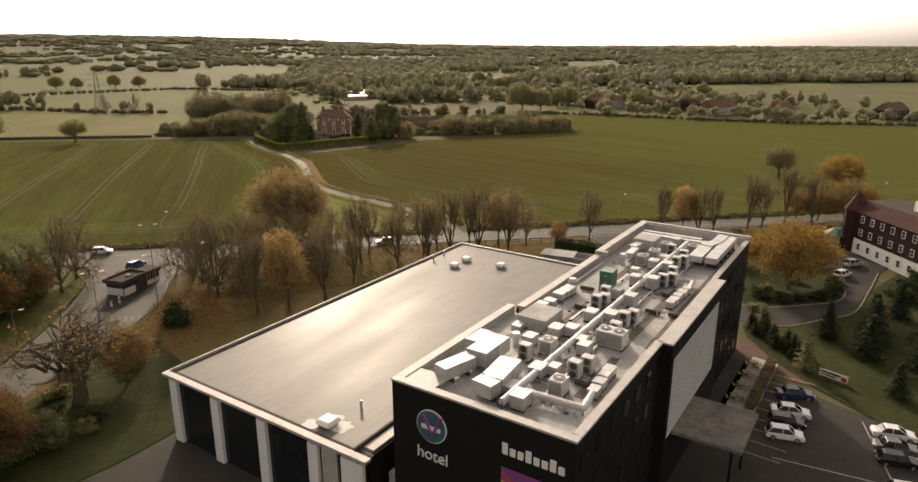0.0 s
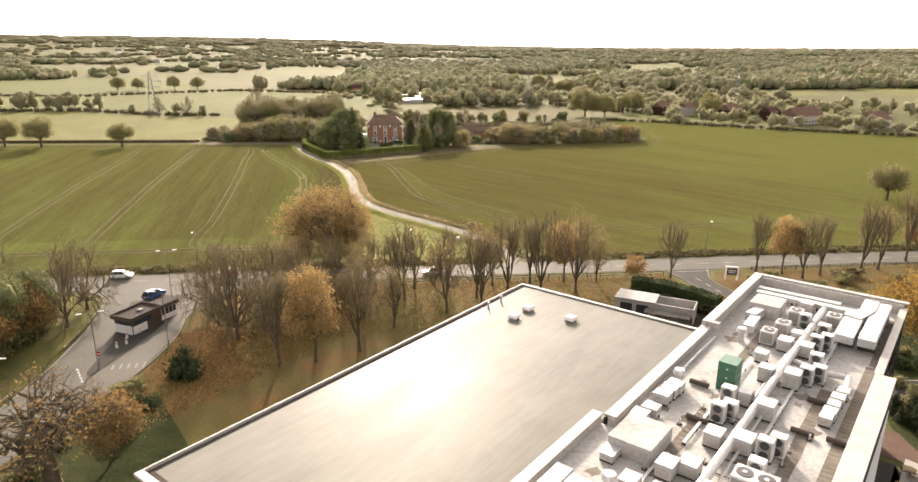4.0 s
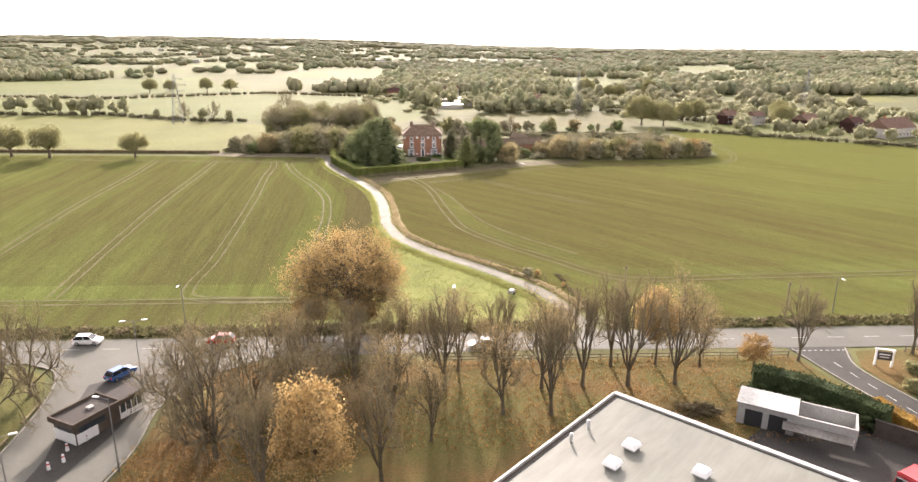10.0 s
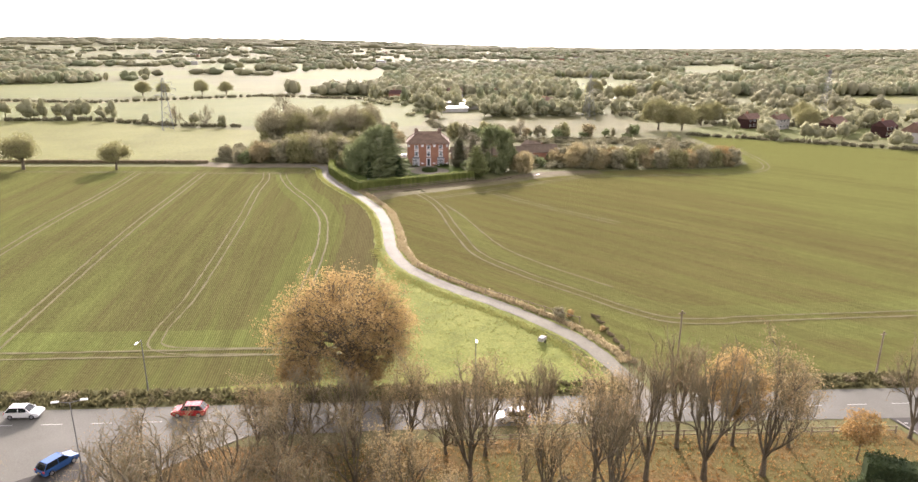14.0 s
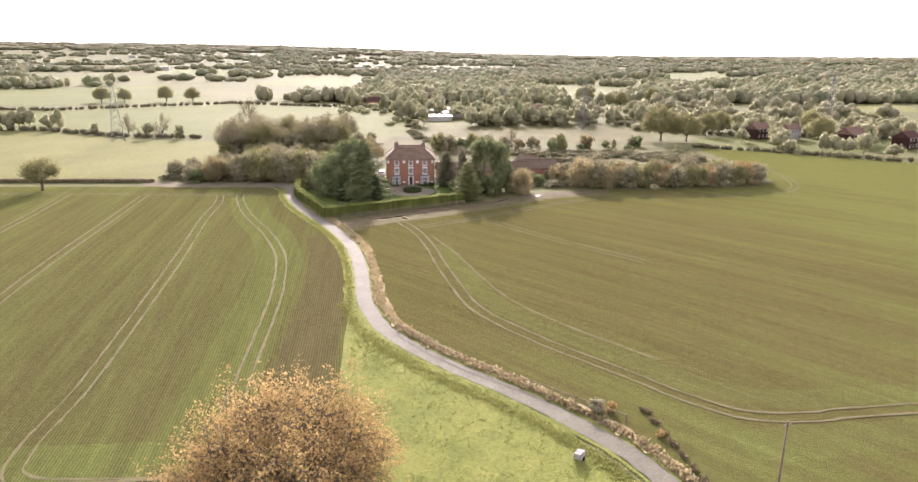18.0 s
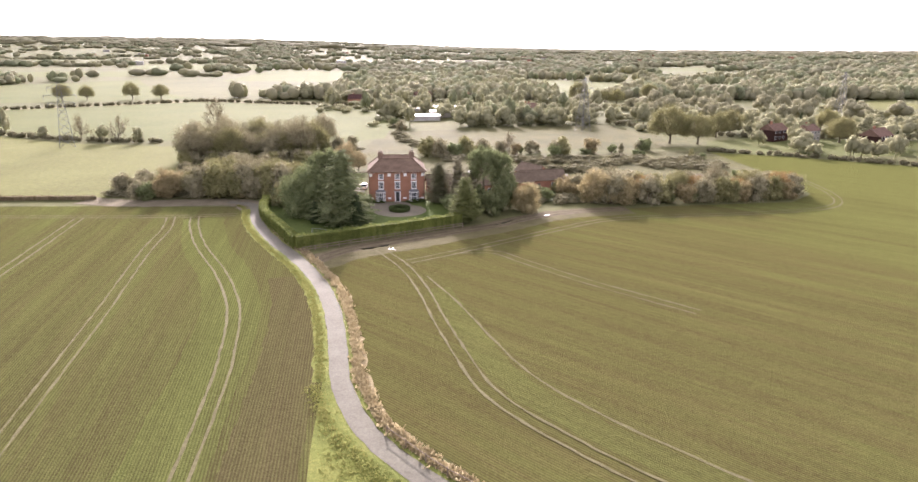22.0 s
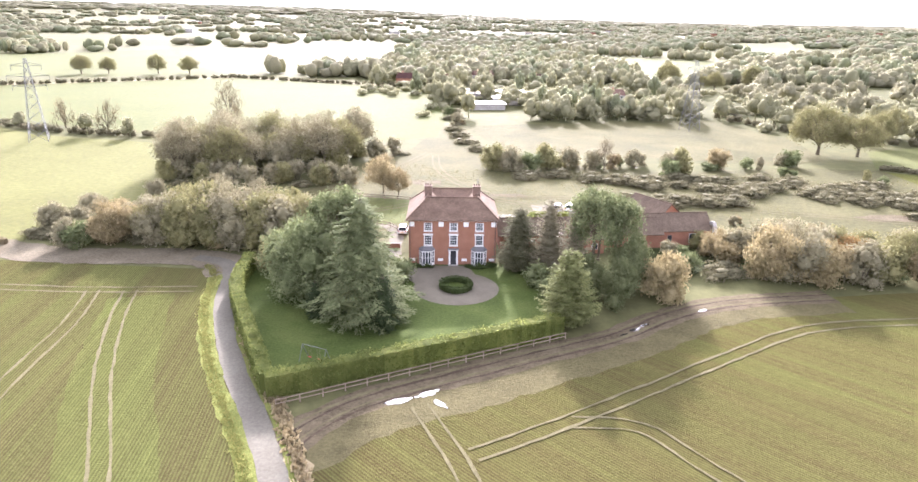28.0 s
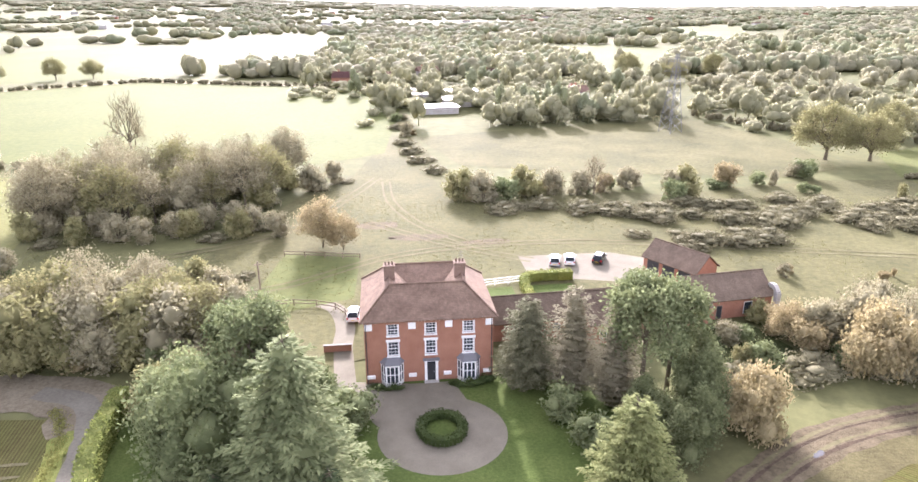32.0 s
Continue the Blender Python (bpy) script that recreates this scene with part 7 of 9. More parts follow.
hipped("stable_range", 8.6, 8.2, 3, 30, 6.0, 2.7, 5.0, "long low brick stable range with brown tiled roof", openings=((3, 1, 0.9, 2, "glass"), (8, 1, 0.9, 2, "glass"), (13, 1.0, 0.1, 2.1, "sign_red"), (16, 1, 0.9, 2, "glass"), (20, 1, 0.9, 2, "glass"), (24, 1, 0.9, 2.0, "glass")))
hipped("stable_wing", 21.0, 6.0, 3, 6.2, 8.5, 2.9, 5.6, "cross wing of the stables with a gable", openings=((1, 1, 0.8, 1.9, "glass"), (4, 1, 0.8, 1.9, "glass")))
hipped("brick_barn", 36.0, 10.4, 6, 12.5, 6.6, 3.0, 5.4, "brick barn with brown tiled roof and white window", openings=((8.2, 1.3, 0.5, 2.3, "glass"), (1.0, 0.9, 1.2, 1.9, "glass"), (4.0, 0.9, 0.1, 2.1, "grille")))
cart = hipped("cart_shed", 46.4, 23.6, 120, 9.5, 5.6, 2.7, 5.0, "timber-fronted cart shed with three dark bays", openings=())
for k in range(3):
    o = part("opening", boxes((0.7 + k * 2.9, 3.0 + k * 2.9, 5.6, 5.64, 0.05, 2.4)), M["wood"], cart)
    part("dark_bay", boxes((0.8 + k * 2.9, 2.9 + k * 2.9, 5.64, 5.67, 0.05, 2.3)), M["grille"], o)
arch = thing("stone_arch", (48.9, 10.6, 0), 6, "pale weathered stone arch at the barn's end", "arch")
part("pier", boxes((-0.3, 0.3, 0.2, 0.9, 0, 3.4), (-0.3, 0.3, 2.4, 3.1, 0, 3.4)), M["concrete"], arch)
bm = bmesh.new()
for k in range(9):
    a = math.pi * k / 8
    box(bm, -0.3, 0.3, -0.3, 0.3, -0.25, 0.25, 0, Matrix.Translation((0, 1.65 - 0.95 * math.cos(a), 3.2 + 0.85 * math.sin(a))) @ Matrix.Rotation(a, 4, "X"))
part("arch_ring", bm, M["concrete"], arch)
yw = thing("garden_wall", (-9.5, 8.0, 0), 0, "low brick wall beside the house", "wall")
part("wall", boxes((-3.2, 0.2, 0, 0.3, 0, 0.9)), M["brick_red"], yw)
part("coping", boxes((-3.3, 0.3, -0.06, 0.36, 0.9, 0.97)), M["stained"], yw)
swing = thing("swing_frame", (-17.0, -33.4, 0.02), -25, "grey metal garden swing frame on the lawn", "swing")
bm = bmesh.new()
rod(bm, (-1.7, 0, 2.0), (1.7, 0, 2.0), 0.04, n=6)
part("top_bar", bm, M["lamp_steel"], swing)
for x in (-1.7, 1.7):
    for y in (-0.9, 0.9):
        bm = bmesh.new()
        rod(bm, (x, 0, 2.0), (x, y, 0), 0.035, n=6)
        part("leg", bm, M["lamp_steel"], swing)
for x in (-0.7, 0.6):
    s = part("seat", boxes((x - 0.22, x + 0.22, -0.1, 0.1, 0.45, 0.49)), M["red_paint"], swing, "small red swing seat")
    bm = bmesh.new()
    for k in (-0.2, 0.2):
        rod(bm, (x + k, 0, 0.47), (x + k, 0, 2.0), 0.012, n=4)
    part("rope", bm, M["wood"], s)

# ---- leaves ----
M["leaf_gold"] = foliage("golden_leaves", (0.27, 0.175, 0.072), (0.39, 0.265, 0.112), (0.5, 0.365, 0.168), 0.42)
M["leaf_rust2"] = foliage("russet_leaves", (0.15, 0.09, 0.036), (0.24, 0.15, 0.062), (0.36, 0.24, 0.105), 0.4)
M["leaf_rust"] = foliage("rusty_brown_leaves", (0.085, 0.055, 0.022), (0.15, 0.092, 0.036), (0.25, 0.145, 0.06), 0.4)
M["leaf_amber"] = foliage("amber_leaves", (0.17, 0.095, 0.028), (0.28, 0.165, 0.042), (0.41, 0.265, 0.07), 0.4)
M["leaf_copper"] = foliage("copper_leaves", (0.2, 0.118, 0.045), (0.3, 0.185, 0.07), (0.4, 0.265, 0.11), 0.4)
M["leaf_oak"] = foliage("brown_oak_leaves", (0.19, 0.125, 0.052), (0.29, 0.196, 0.082), (0.4, 0.285, 0.125), 0.5)
M["leaf_olive"] = foliage("olive_leaves", (0.125, 0.123, 0.056), (0.205, 0.196, 0.09), (0.32, 0.295, 0.138), 0.33)
M["leaf_ever"] = foliage("evergreen_leaves", (0.08, 0.099, 0.044), (0.145, 0.169, 0.074), (0.255, 0.277, 0.132), 0.3)
M["leaf_dark"] = foliage("dark_conifer_sprays", (0.014, 0.022, 0.011), (0.028, 0.04, 0.019), (0.05, 0.066, 0.03), 0.25)
M["leaf_holly"] = foliage("dark_green_leaves", (0.022, 0.035, 0.016), (0.042, 0.062, 0.026), (0.075, 0.095, 0.042), 0.3)
M["leaf_conifer"] = foliage("conifer_sprays", (0.062, 0.08, 0.036), (0.13, 0.156, 0.068), (0.255, 0.277, 0.132), 0.3)
M["leaf_cypress"] = foliage("dull_cypress_sprays", (0.075, 0.078, 0.042), (0.135, 0.135, 0.074), (0.225, 0.215, 0.125), 0.3)
M["leaf_bright"] = foliage("bright_conifer_sprays", (0.094, 0.108, 0.04), (0.165, 0.185, 0.068), (0.275, 0.288, 0.116), 0.3)
M["leaf_hedge"] = foliage("hedge_leaves", (0.07, 0.092, 0.024), (0.145, 0.172, 0.045), (0.25, 0.265, 0.082), 0.5)
M["leaf_willow"] = foliage("golden_willow_leaves", (0.2, 0.163, 0.083), (0.295, 0.243, 0.125), (0.39, 0.328, 0.18), 0.35)
M["leaf_scrub"] = foliage("bramble_leaves", (0.1, 0.093, 0.052), (0.158, 0.147, 0.085), (0.235, 0.215, 0.128), 0.3)
M["leaf_ivy"] = foliage("ivy_leaves", (0.067, 0.083, 0.037), (0.128, 0.146, 0.063), (0.232, 0.244, 0.116), 0.3)
M["leaf_box"] = foliage("box_hedge_leaves", (0.03, 0.045, 0.016), (0.055, 0.078, 0.026), (0.09, 0.115, 0.04), 0.2)
M["leaf_yellow"] = foliage("yellow_willow_leaves", (0.19, 0.153, 0.08), (0.28, 0.228, 0.12), (0.375, 0.31, 0.17), 0.35)
M["leaf_tan"] = foliage("last_tan_leaves", (0.17, 0.125, 0.066), (0.26, 0.195, 0.1), (0.37, 0.28, 0.145), 0.45)
M["leaf_twig"] = foliage("last_brown_leaves", (0.14, 0.1, 0.055), (0.21, 0.152, 0.085), (0.3, 0.215, 0.12), 0.45)
M["leaf_pale"] = foliage("pale_autumn_twigs", (0.155, 0.142, 0.085), (0.25, 0.228, 0.138), (0.365, 0.33, 0.205), 0.3)
M["leaf_brown"] = foliage("brown_shrub_twigs", (0.1, 0.078, 0.045), (0.16, 0.127, 0.075), (0.24, 0.195, 0.115), 0.3)
M["leaf_larch"] = foliage("pale_brown_needles", (0.135, 0.122, 0.074), (0.21, 0.19, 0.118), (0.3, 0.27, 0.175), 0.35)
# mix, green and brown: base colours lifted pale to paint in distance haze
M["hazed_mix"] = foliage("hazed_far_trees", (0.246, 0.241, 0.141), (0.295, 0.287, 0.171), (0.344, 0.33, 0.2), 0.5)
M["hazed_green"] = foliage("hazed_far_green_trees", (0.192, 0.208, 0.12), (0.234, 0.249, 0.146), (0.276, 0.289, 0.171), 0.5)
M["hazed_brown"] = foliage("hazed_far_bare_trees", (0.258, 0.246, 0.155), (0.31, 0.294, 0.186), (0.359, 0.337, 0.218), 0.5)
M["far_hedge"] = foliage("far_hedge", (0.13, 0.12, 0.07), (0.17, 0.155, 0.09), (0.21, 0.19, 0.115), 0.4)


def place(ob, x, y, rz=0.0, s=1.0, sz=None):
    ob.matrix_basis = pose(x, y, ground_z(y), 0, 0, rz) @ Matrix.Diagonal((s, s, sz or s, 1))
    return ob


# ---- trees round the hotel ----
bare = [tree("bare_tree", 3, 15, 2.4, 0.29, 6, [5, 5, 5], 0.52, 0.06, "leaf_twig", 0.06, 2, 0.35, "leafless tree with many fine upright twigs", lean=0.55, crook=0.24, wide=9.2),
        tree("bare_tree", 8, 14, 2.2, 0.27, 6, [5, 5, 4], 0.55, 0.05, "leaf_tan", 0.1, 3, 0.4, "nearly bare tree with a few tan leaves", lean=0.55, crook=0.26, wide=8.8),
        tree("bare_tree", 14, 16, 2.8, 0.3, 6, [5, 5, 5], 0.5, 0.07, "leaf_twig", 0.06, 2, 0.35, "leafless tree with many fine upright twigs", lean=0.48, crook=0.22, wide=8.4),
        tree("bare_tree", 19, 13.5, 1.8, 0.3, 8, [5, 5, 5], 0.6, 0.03, "leaf_twig", 0.065, 2, 0.4, "wide leafless tree with low spreading limbs", lean=0.95, crook=0.27, wide=13)]
place(bare[0], -3.3, -194.3, 0, 1.0)
place(bare[1], 11.2, -180.4, 0, 1.0)
place(bare[2], 17.3, -180.7, 0, 0.95)
place(bare[3], -24.5, -185.5, 0, 1.1)
ROW = [(4.0, -173.8, 0, 1.0), (12.4, -169, 2, 0.8), (17.2, -174, 1, 0.95), (23, -173.5, 0, 0.95), (28.4, -168, 2, 0.85), (29.3, -173.7, 0, 1.0), (36, -173.4, 1, 1.0), (57, -167.3, 0, 0.8), (75.8, -165.7, 2, 0.8), (83.2, -170, 0, 0.85), (87.8, -168.6, 2, 0.8), (98, -166.7, 0, 0.9), (102, -166.4, 1, 0.9), (111.7, -162, 2, 0.9), (-14.6, -198, 2, 0.95), (-22.5, -188.2, 3, 1.05), (-19.5, -181, 3, 0.95), (-28.5, -179, 3, 0.85), (-51.2, -181, 3, 0.85), (-51.2, -173.4, 3, 0.8), (-60, -181, 3, 0.8), (-66, -172, 3, 0.8), (2, -186, 1, 0.75), (-12, -184.5, 3, 0.75), (-8, -175.5, 3, 0.7), (-15.5, -175, 3, 0.72), (-3, -182, 1, 0.8), (6, -168.5, 1, 0.8), (21, -168.5, 1, 0.75), (41.5, -168.5, 1, 0.7), (-2.5, -165.8, 1, 0.75), (-9, -168, 0, 0.7), (-16, -170, 1, 0.7), (117, -165, 0, 0.9), (124, -168, 1, 0.85), (10, -167.5, 1, 0.6)]
for n, (x, y, k, s) in enumerate(ROW):
    plant(bare[k], x, y, n * 77, s * (1.04 + 0.02 * (n % 7)))
gold = crowned("golden_tree", 21, 14.5, 3.0, 7.8, 0.2, "leaf_gold", 0.17, 16, 0.42, "slender tree full of golden autumn leaves", 14, 8, 6, 0.08, True, fill=0.85)
place(gold, -9.5, -197.5, 0, 1.05)
plant(gold, 35.1, -167.8, 50, 0.85)
plant(gold, 80.5, -167.2, 120, 0.85, label="slender roadside tree full of orange leaves")
copper = crowned("young_tree", 24, 6.8, 1.7, 4.2, 0.09, "leaf_copper", 0.12, 12, 0.26, "small young tree with copper leaves", 10, 6, 5, 0.08)
place(copper, 48.0, -171.2)
oak = crowned("oak_tree", 31, 16.2, 1.5, 20.5, 0.78, "leaf_oak", 0.135, 26, 0.42, "large spreading oak with brown autumn leaves", 17, 14, 8, 0.12, True, fill=0.8, twigs="bark")
place(oak, -10.6, -150.8, 0, 1.0)
oak2 = crowned("oak_tree", 35, 12.5, 2.0, 16.5, 0.42, "leaf_amber", 0.2, 15, 0.55, "broad oak with amber autumn leaves beside parked cars", 14, 11, 6, 0.12, True, twigs="bark")
place(oak2, 82.6, -203.4, 0, 1.0, 1.05)
plant(oak2, 150, -135, 40, 0.85, label="broad roadside oak with olive leaves")
plant(oak2, 129, -163, 80, 0.8, label="roadside oak with amber autumn leaves")
dead = crowned("old_oak", 41, 13.0, 3.0, 16.5, 0.85, "leaf_rust2", 0.18, 10, 0.5, "old gnarled oak, half bare, a few brown leaves", 11, 8, 5, 0.3, True, fill=0.3, twigs="bark")
place(dead, -34.2, -223.5, 0, 1.0)
semi = crowned("leafy_tree", 44, 9, 1.2, 8, 0.22, "leaf_rust2", 0.19, 12, 0.5, "small tree with brown and orange leaves", 11, 8, 6, 0.12, True, fill=0.8)
place(semi, -29.6, -218.8, 0, 0.9)
plant(semi, 122, -161, 10, 1.1)
plant(semi, 118, -158, 70, 1.0)
plant(semi, 136, -160, 20, 1.1)
plant(semi, -17.5, -154.3, 200, 0.8)
plant(semi, -9.0, -154.0, 130, 0.75, label="small roadside tree with cream and brown leaves")
for n, (x, y, s) in enumerate(((-14.5, -166, 0.8), (-5, -166.5, 0.7), (1.5, -168, 0.75), (-20, -167, 0.8))):
    plant(bare[1 if n % 2 else 3], x, y, n * 60 + 15, s * 0.9)
brown_oak = crowned("leafy_oak", 47, 12, 1.5, 12.5, 0.35, "leaf_rust", 0.2, 18, 0.55, "broad oak in dull brown leaf beside the access road", 13, 9, 6, 0.12, True, twigs="bark")
place(brown_oak, -57.5, -197)
for n, (x, y, q) in enumerate(((-38.5, -238.5, 0.8), (-45.5, -234, 0.85), (-60, -207, 1.1), (-41, -246, 0.85), (-66, -192, 1.1), (-57, -187, 0.9))):
    plant(brown_oak, x, y, n * 80, q)
evg = bush("evergreen_tree", 51, 4.6, 4.6, 12.5, "leaf_ever", "dense dark green tree beside the access road", 0.24, 30, "tree")
place(evg, -58, -189, 0, 1.15)
plant(evg, -68, -186, 60, 1.1)
plant(evg, -66, -198, 120, 1.2)
plant(evg, -60, -203, 200, 1.1)
plant(evg, -75, -210, 20, 1.2)
plant(evg, -58, -214, 20, 1.0, label="dense olive-brown tree beside the access road")
shrub = bush("evergreen_shrub", 61, 2.8, 2.8, 4.2, "leaf_holly", "large rounded dark green shrub", 0.22, 14)
place(shrub, -27.2, -199.6, 0, 1.05)
shrub2 = bush("mixed_shrub", 62, 2.5, 2.2, 2.6, "leaf_olive", "olive green shrub with yellowing leaves", 0.2, 14)
place(shrub2, -33.2, -204.6, 0, 1.0)
for n, (x, y, s) in enumerate(((-30.5, -214, 1.0), (-37.5, -222, 0.9), (68.5, -176.5, 0.7), (71.5, -178.5, 0.8), (72, -171, 0.7), (77, -169.5, 0.8), (82, -176, 0.9), (76, -182, 0.9), (90, -173, 0.9), (75, -190, 0.8), (100, -175, 1.0), (86, -181, 0.9), (81, -190, 1.0), (70, -212, 0.7), (78, -203.5, 0.6), (86.5, -200.5, 0.7), (94, -202.5, 0.7))):
    plant(shrub2, x, y, n * 50, s)
for n, (x, y, s) in enumerate(((74.7, -206.6, 0.7), (77.4, -208.8, 0.75), (80.5, -209, 0.6), (84.4, -209.5, 0.75), (88.5, -208, 0.7), (91.7, -204.5, 0.75), (73, -201, 0.6), (86, -199, 0.5), (98, -186, 0.8), (104, -184, 0.8), (92, -187, 0.9), (110, -205, 0.8), (104, -208, 0.9), (99, -212, 1.0), (-31.5, -228.5, 0.7), (-36.5, -227, 0.6), (-40, -231, 0.8), (-30, -208, 0.6))):
    plant(shrub, x, y, n * 66, s, s * 0.8)
fir = conifer("small_conifer", 163, 3.0, 0.85, "leaf_dark", "small dark conifer in a planted row", 12, 9, 0.1, 0.02, 0.24, 1.3)
place(fir, 64.6, -218.8)
for n in range(19):
    y = -219.6 - n * 0.62
    plant(fir, 64.7 + 0.9 * math.sin(n * 2.3) + (0.8 if n % 2 else 0), y, n * 70, 0.85 + 0.25 * math.sin(n * 1.9))
fir2 = conifer("young_conifer", 164, 4.8, 1.5, "leaf_olive", "young yellow-green conifer beside the drive", 15, 10, 0.1, 0.03, 0.28, 1.4)
place(fir2, 66.3, -219.4)
plant(fir2, 63.6, -233.0, 80, 1.0)
fir3 = conifer("dark_conifer", 165, 6.5, 2.4, "leaf_dark", "broad dark conifer on the grass bank", 17, 12, 0.15, 0.03, 0.34, 1.5)
place(fir3, 74.3, -224.0)
for x, y, s in ((75.5, -231.3, 1.1), (80, -227, 1.15), (84, -222.5, 1.0), (79.5, -236.5, 1.1), (88, -229, 1.2), (92, -219, 1.0), (86, -240, 1.2), (70.5, -242, 0.8), (97, -226, 1.2), (102, -216, 1.1)):
    plant(fir3, x, y, x * 31, s)
row = bush("clipped_shrub", 63, 2.4, 1.2, 2.4, "leaf_holly", "dark clipped hedge shrub behind the outbuilding", 0.18, 20)
place(row, 48.5, -178, -45, 1.0)
for x, y in ((50.5, -180.5), (52.8, -183), (55, -185.5), (46, -177)):
    plant(row, x, y, -47, 1.0)
yel = bush("yellow_hedge", 64, 1.7, 1.0, 1.5, "leaf_gold", "low hedge with yellow autumn leaves", 0.16, 22)
place(yel, 59.3, -179.5, -60)
for x, y in ((58.2, -177.6),):
    plant(yel, x, y, -60)
redb = bush("red_brown_shrub", 65, 3.4, 1.6, 1.9, "leaf_brown", "red-brown shrub bed beside the wing", 0.18, 18)
place(redb, 36.5, -181.5, -20)
plant(redb, 31.5, -183.5, -20)
plant(redb, 74, -174, 30, 1.0)
plant(redb, 93, -170, 0, 1.2)
for k in range(9):
    e = plant(redb, 30 - k * 0.3, -149.5 + k * 2.2, 60 + 9 * k, 0.28 + 0.02 * (k % 3))
reed = bush("dead_bracken", 66, 1.3, 0.9, 0.9, "leaf_brown", "brown dead bracken along the verge", 0.14, 26)
place(reed, 34, -153)
for k in range(40):
    x = -60 + k * 6.3 if k < 14 else 32 + (k - 14) * 5.2
    plant(reed, x, -154.2 + 0.5 * math.sin(k * 2.1), k * 40, 0.9 + 0.3 * math.sin(k))
for n, (x, y, s) in enumerate(((-53.5, -186, 0.75), (-57, -181, 0.8), (-63, -177, 0.7), (-72, -174, 0.75), (-80, -180, 0.9), (-84, -192, 1.0), (-74, -197, 1.0), (-56, -208, 0.8), (-64, -216, 1.0), (-82, -168, 0.7), (-92, -176, 0.9), (-96, -190, 1.0), (-88, -206, 1.0), (-54, -222, 0.9), (-100, -168, 0.8), (-62, -226, 1.0))):
    plant(evg if n % 3 else semi, x, y, n * 63, s * (1.0 if n % 3 else 1.3), label="dense olive-brown tree beside the access road")
for n, (x, y, k, s) in enumerate(((-40.5, -231, 0, 0.8), (-38, -236, 1, 0.9), (-43.5, -241, 0, 0.9), (-34, -234, 1, 0.6), (-40, -246, 0, 0.8), (-36.5, -229.5, 2, 0.9), (-41.5, -226, 2, 0.9), (-31, -231, 2, 0.7), (-37, -216, 2, 0.7), (-45.5, -247, 1, 1.1))):
    plant((semi, evg, shrub2)[k], x, y, n * 71, s * (1, 0.55, 1)[k], label=("small russet tree on the shaded lawn", "olive evergreen tree on the shaded lawn", "olive shrub on the shaded lawn")[k])
hb = bush("lane_shrub", 67, 1.3, 1.3, 2.2, "leaf_pale", "pale twiggy shrub beside the lane", 0.13, 16)
place(hb, 21.4, -131.6)
yb = bush("lane_shrub", 68, 0.7, 0.7, 1.5, "leaf_gold", "small shrub with bright yellow leaves", 0.13, 26)
place(yb, 23.4, -131.4)
plant(yb, 27.5, -137, 0, 0.7)

# ---- trees round the house ----
cedar = conifer("cedar_tree", 71, 18, 8.6, "leaf_conifer", "large cedar with drooping tiered boughs", 19, 17, 0.16, 0.03, 0.5, 2.4, 0.62, 0.36, 0.0)
place(cedar, -12.6, -20.5)
plant(evg, -21.5, -14.5, 0, 0.98, label="broad evergreen tree with dull green leaves")
plant(evg, -24.5, -9.5, 100, 0.8, label="broad evergreen tree with dull green leaves")
pine = tree("scots_pine", 73, 16, 8.0, 0.3, 7, [5, 5, 3], 0.7, 0.03, "leaf_conifer", 0.22, 10, 0.5, "tall pine with a flat-topped dark crown", lean=0.9, crook=0.28, wide=7.5)
place(pine, -16.5, -9.5, 0, 1.0)
plant(pine, 21.8, -8.5, 40, 1.0)
plant(pine, 25.6, -6.5, 130, 0.9)
plant(pine, 25.5, 3.0, 210, 0.72)
plant(pine, -20.0, -5.0, 250, 0.85)
hol = conifer("holly_tree", 74, 8.0, 2.3, "leaf_holly", "dense dark green ovoid evergreen tree", 20, 15, 0.12, 0.02, 0.26, 2.0, 0.5, 0.25)
place(hol, -9.4, -24.6)
plant(hol, -19.0, -21.0, 60, 0.7)
cone = conifer("cypress_tree", 75, 11.0, 3.7, "leaf_cypress", "dense grey-brown conical cypress beside the house", 28, 19, 0.0, 0.03, 0.32, 1.9, 0.42, 0.28)
place(cone, 10.9, -1.9)
cone2 = conifer("bright_cypress", 76, 11.0, 4.2, "leaf_bright", "bright green conical cypress on the lawn", 28, 19, -0.15, 0.03, 0.34, 1.9, 0.55, 0.28)
place(cone2, 15.6, -22.4)
larch = conifer("larch_tree", 77, 12.8, 4.3, "leaf_larch", "tall twiggy tree with pale brown needles", 26, 14, -0.25, 0.03, 0.34, 1.5, 0.5, 0.34)
place(larch, 15.6, -3.8)
plant(larch, 19.2, -7.2, 90, 0.85, 0.95)
ivy = bush("ivy_clad_tree", 86, 2.9, 2.9, 10.5, "leaf_ivy", "tall tree smothered in dark green ivy", 0.2, 34, "tree")
place(ivy, 26.0, -12.5)
plant(ivy, 23.8, -17.0, 80, 0.92, 0.8)
plant(ivy, 28.3, -8.5, 150, 0.9, 0.95)
plant(ivy, 20.6, -13.5, 210, 0.8, 0.75)
grey = bush("grey_green_shrub", 81, 2.6, 2.4, 4.2, "leaf_ever", "grey-green flowering shrub at the lawn's edge", 0.24, 14)
place(grey, 13.6, -9.0)
plant(grey, 15.0, -14.0, 70, 1.0)
plant(grey, 20.5, -12.0, 130, 1.2)
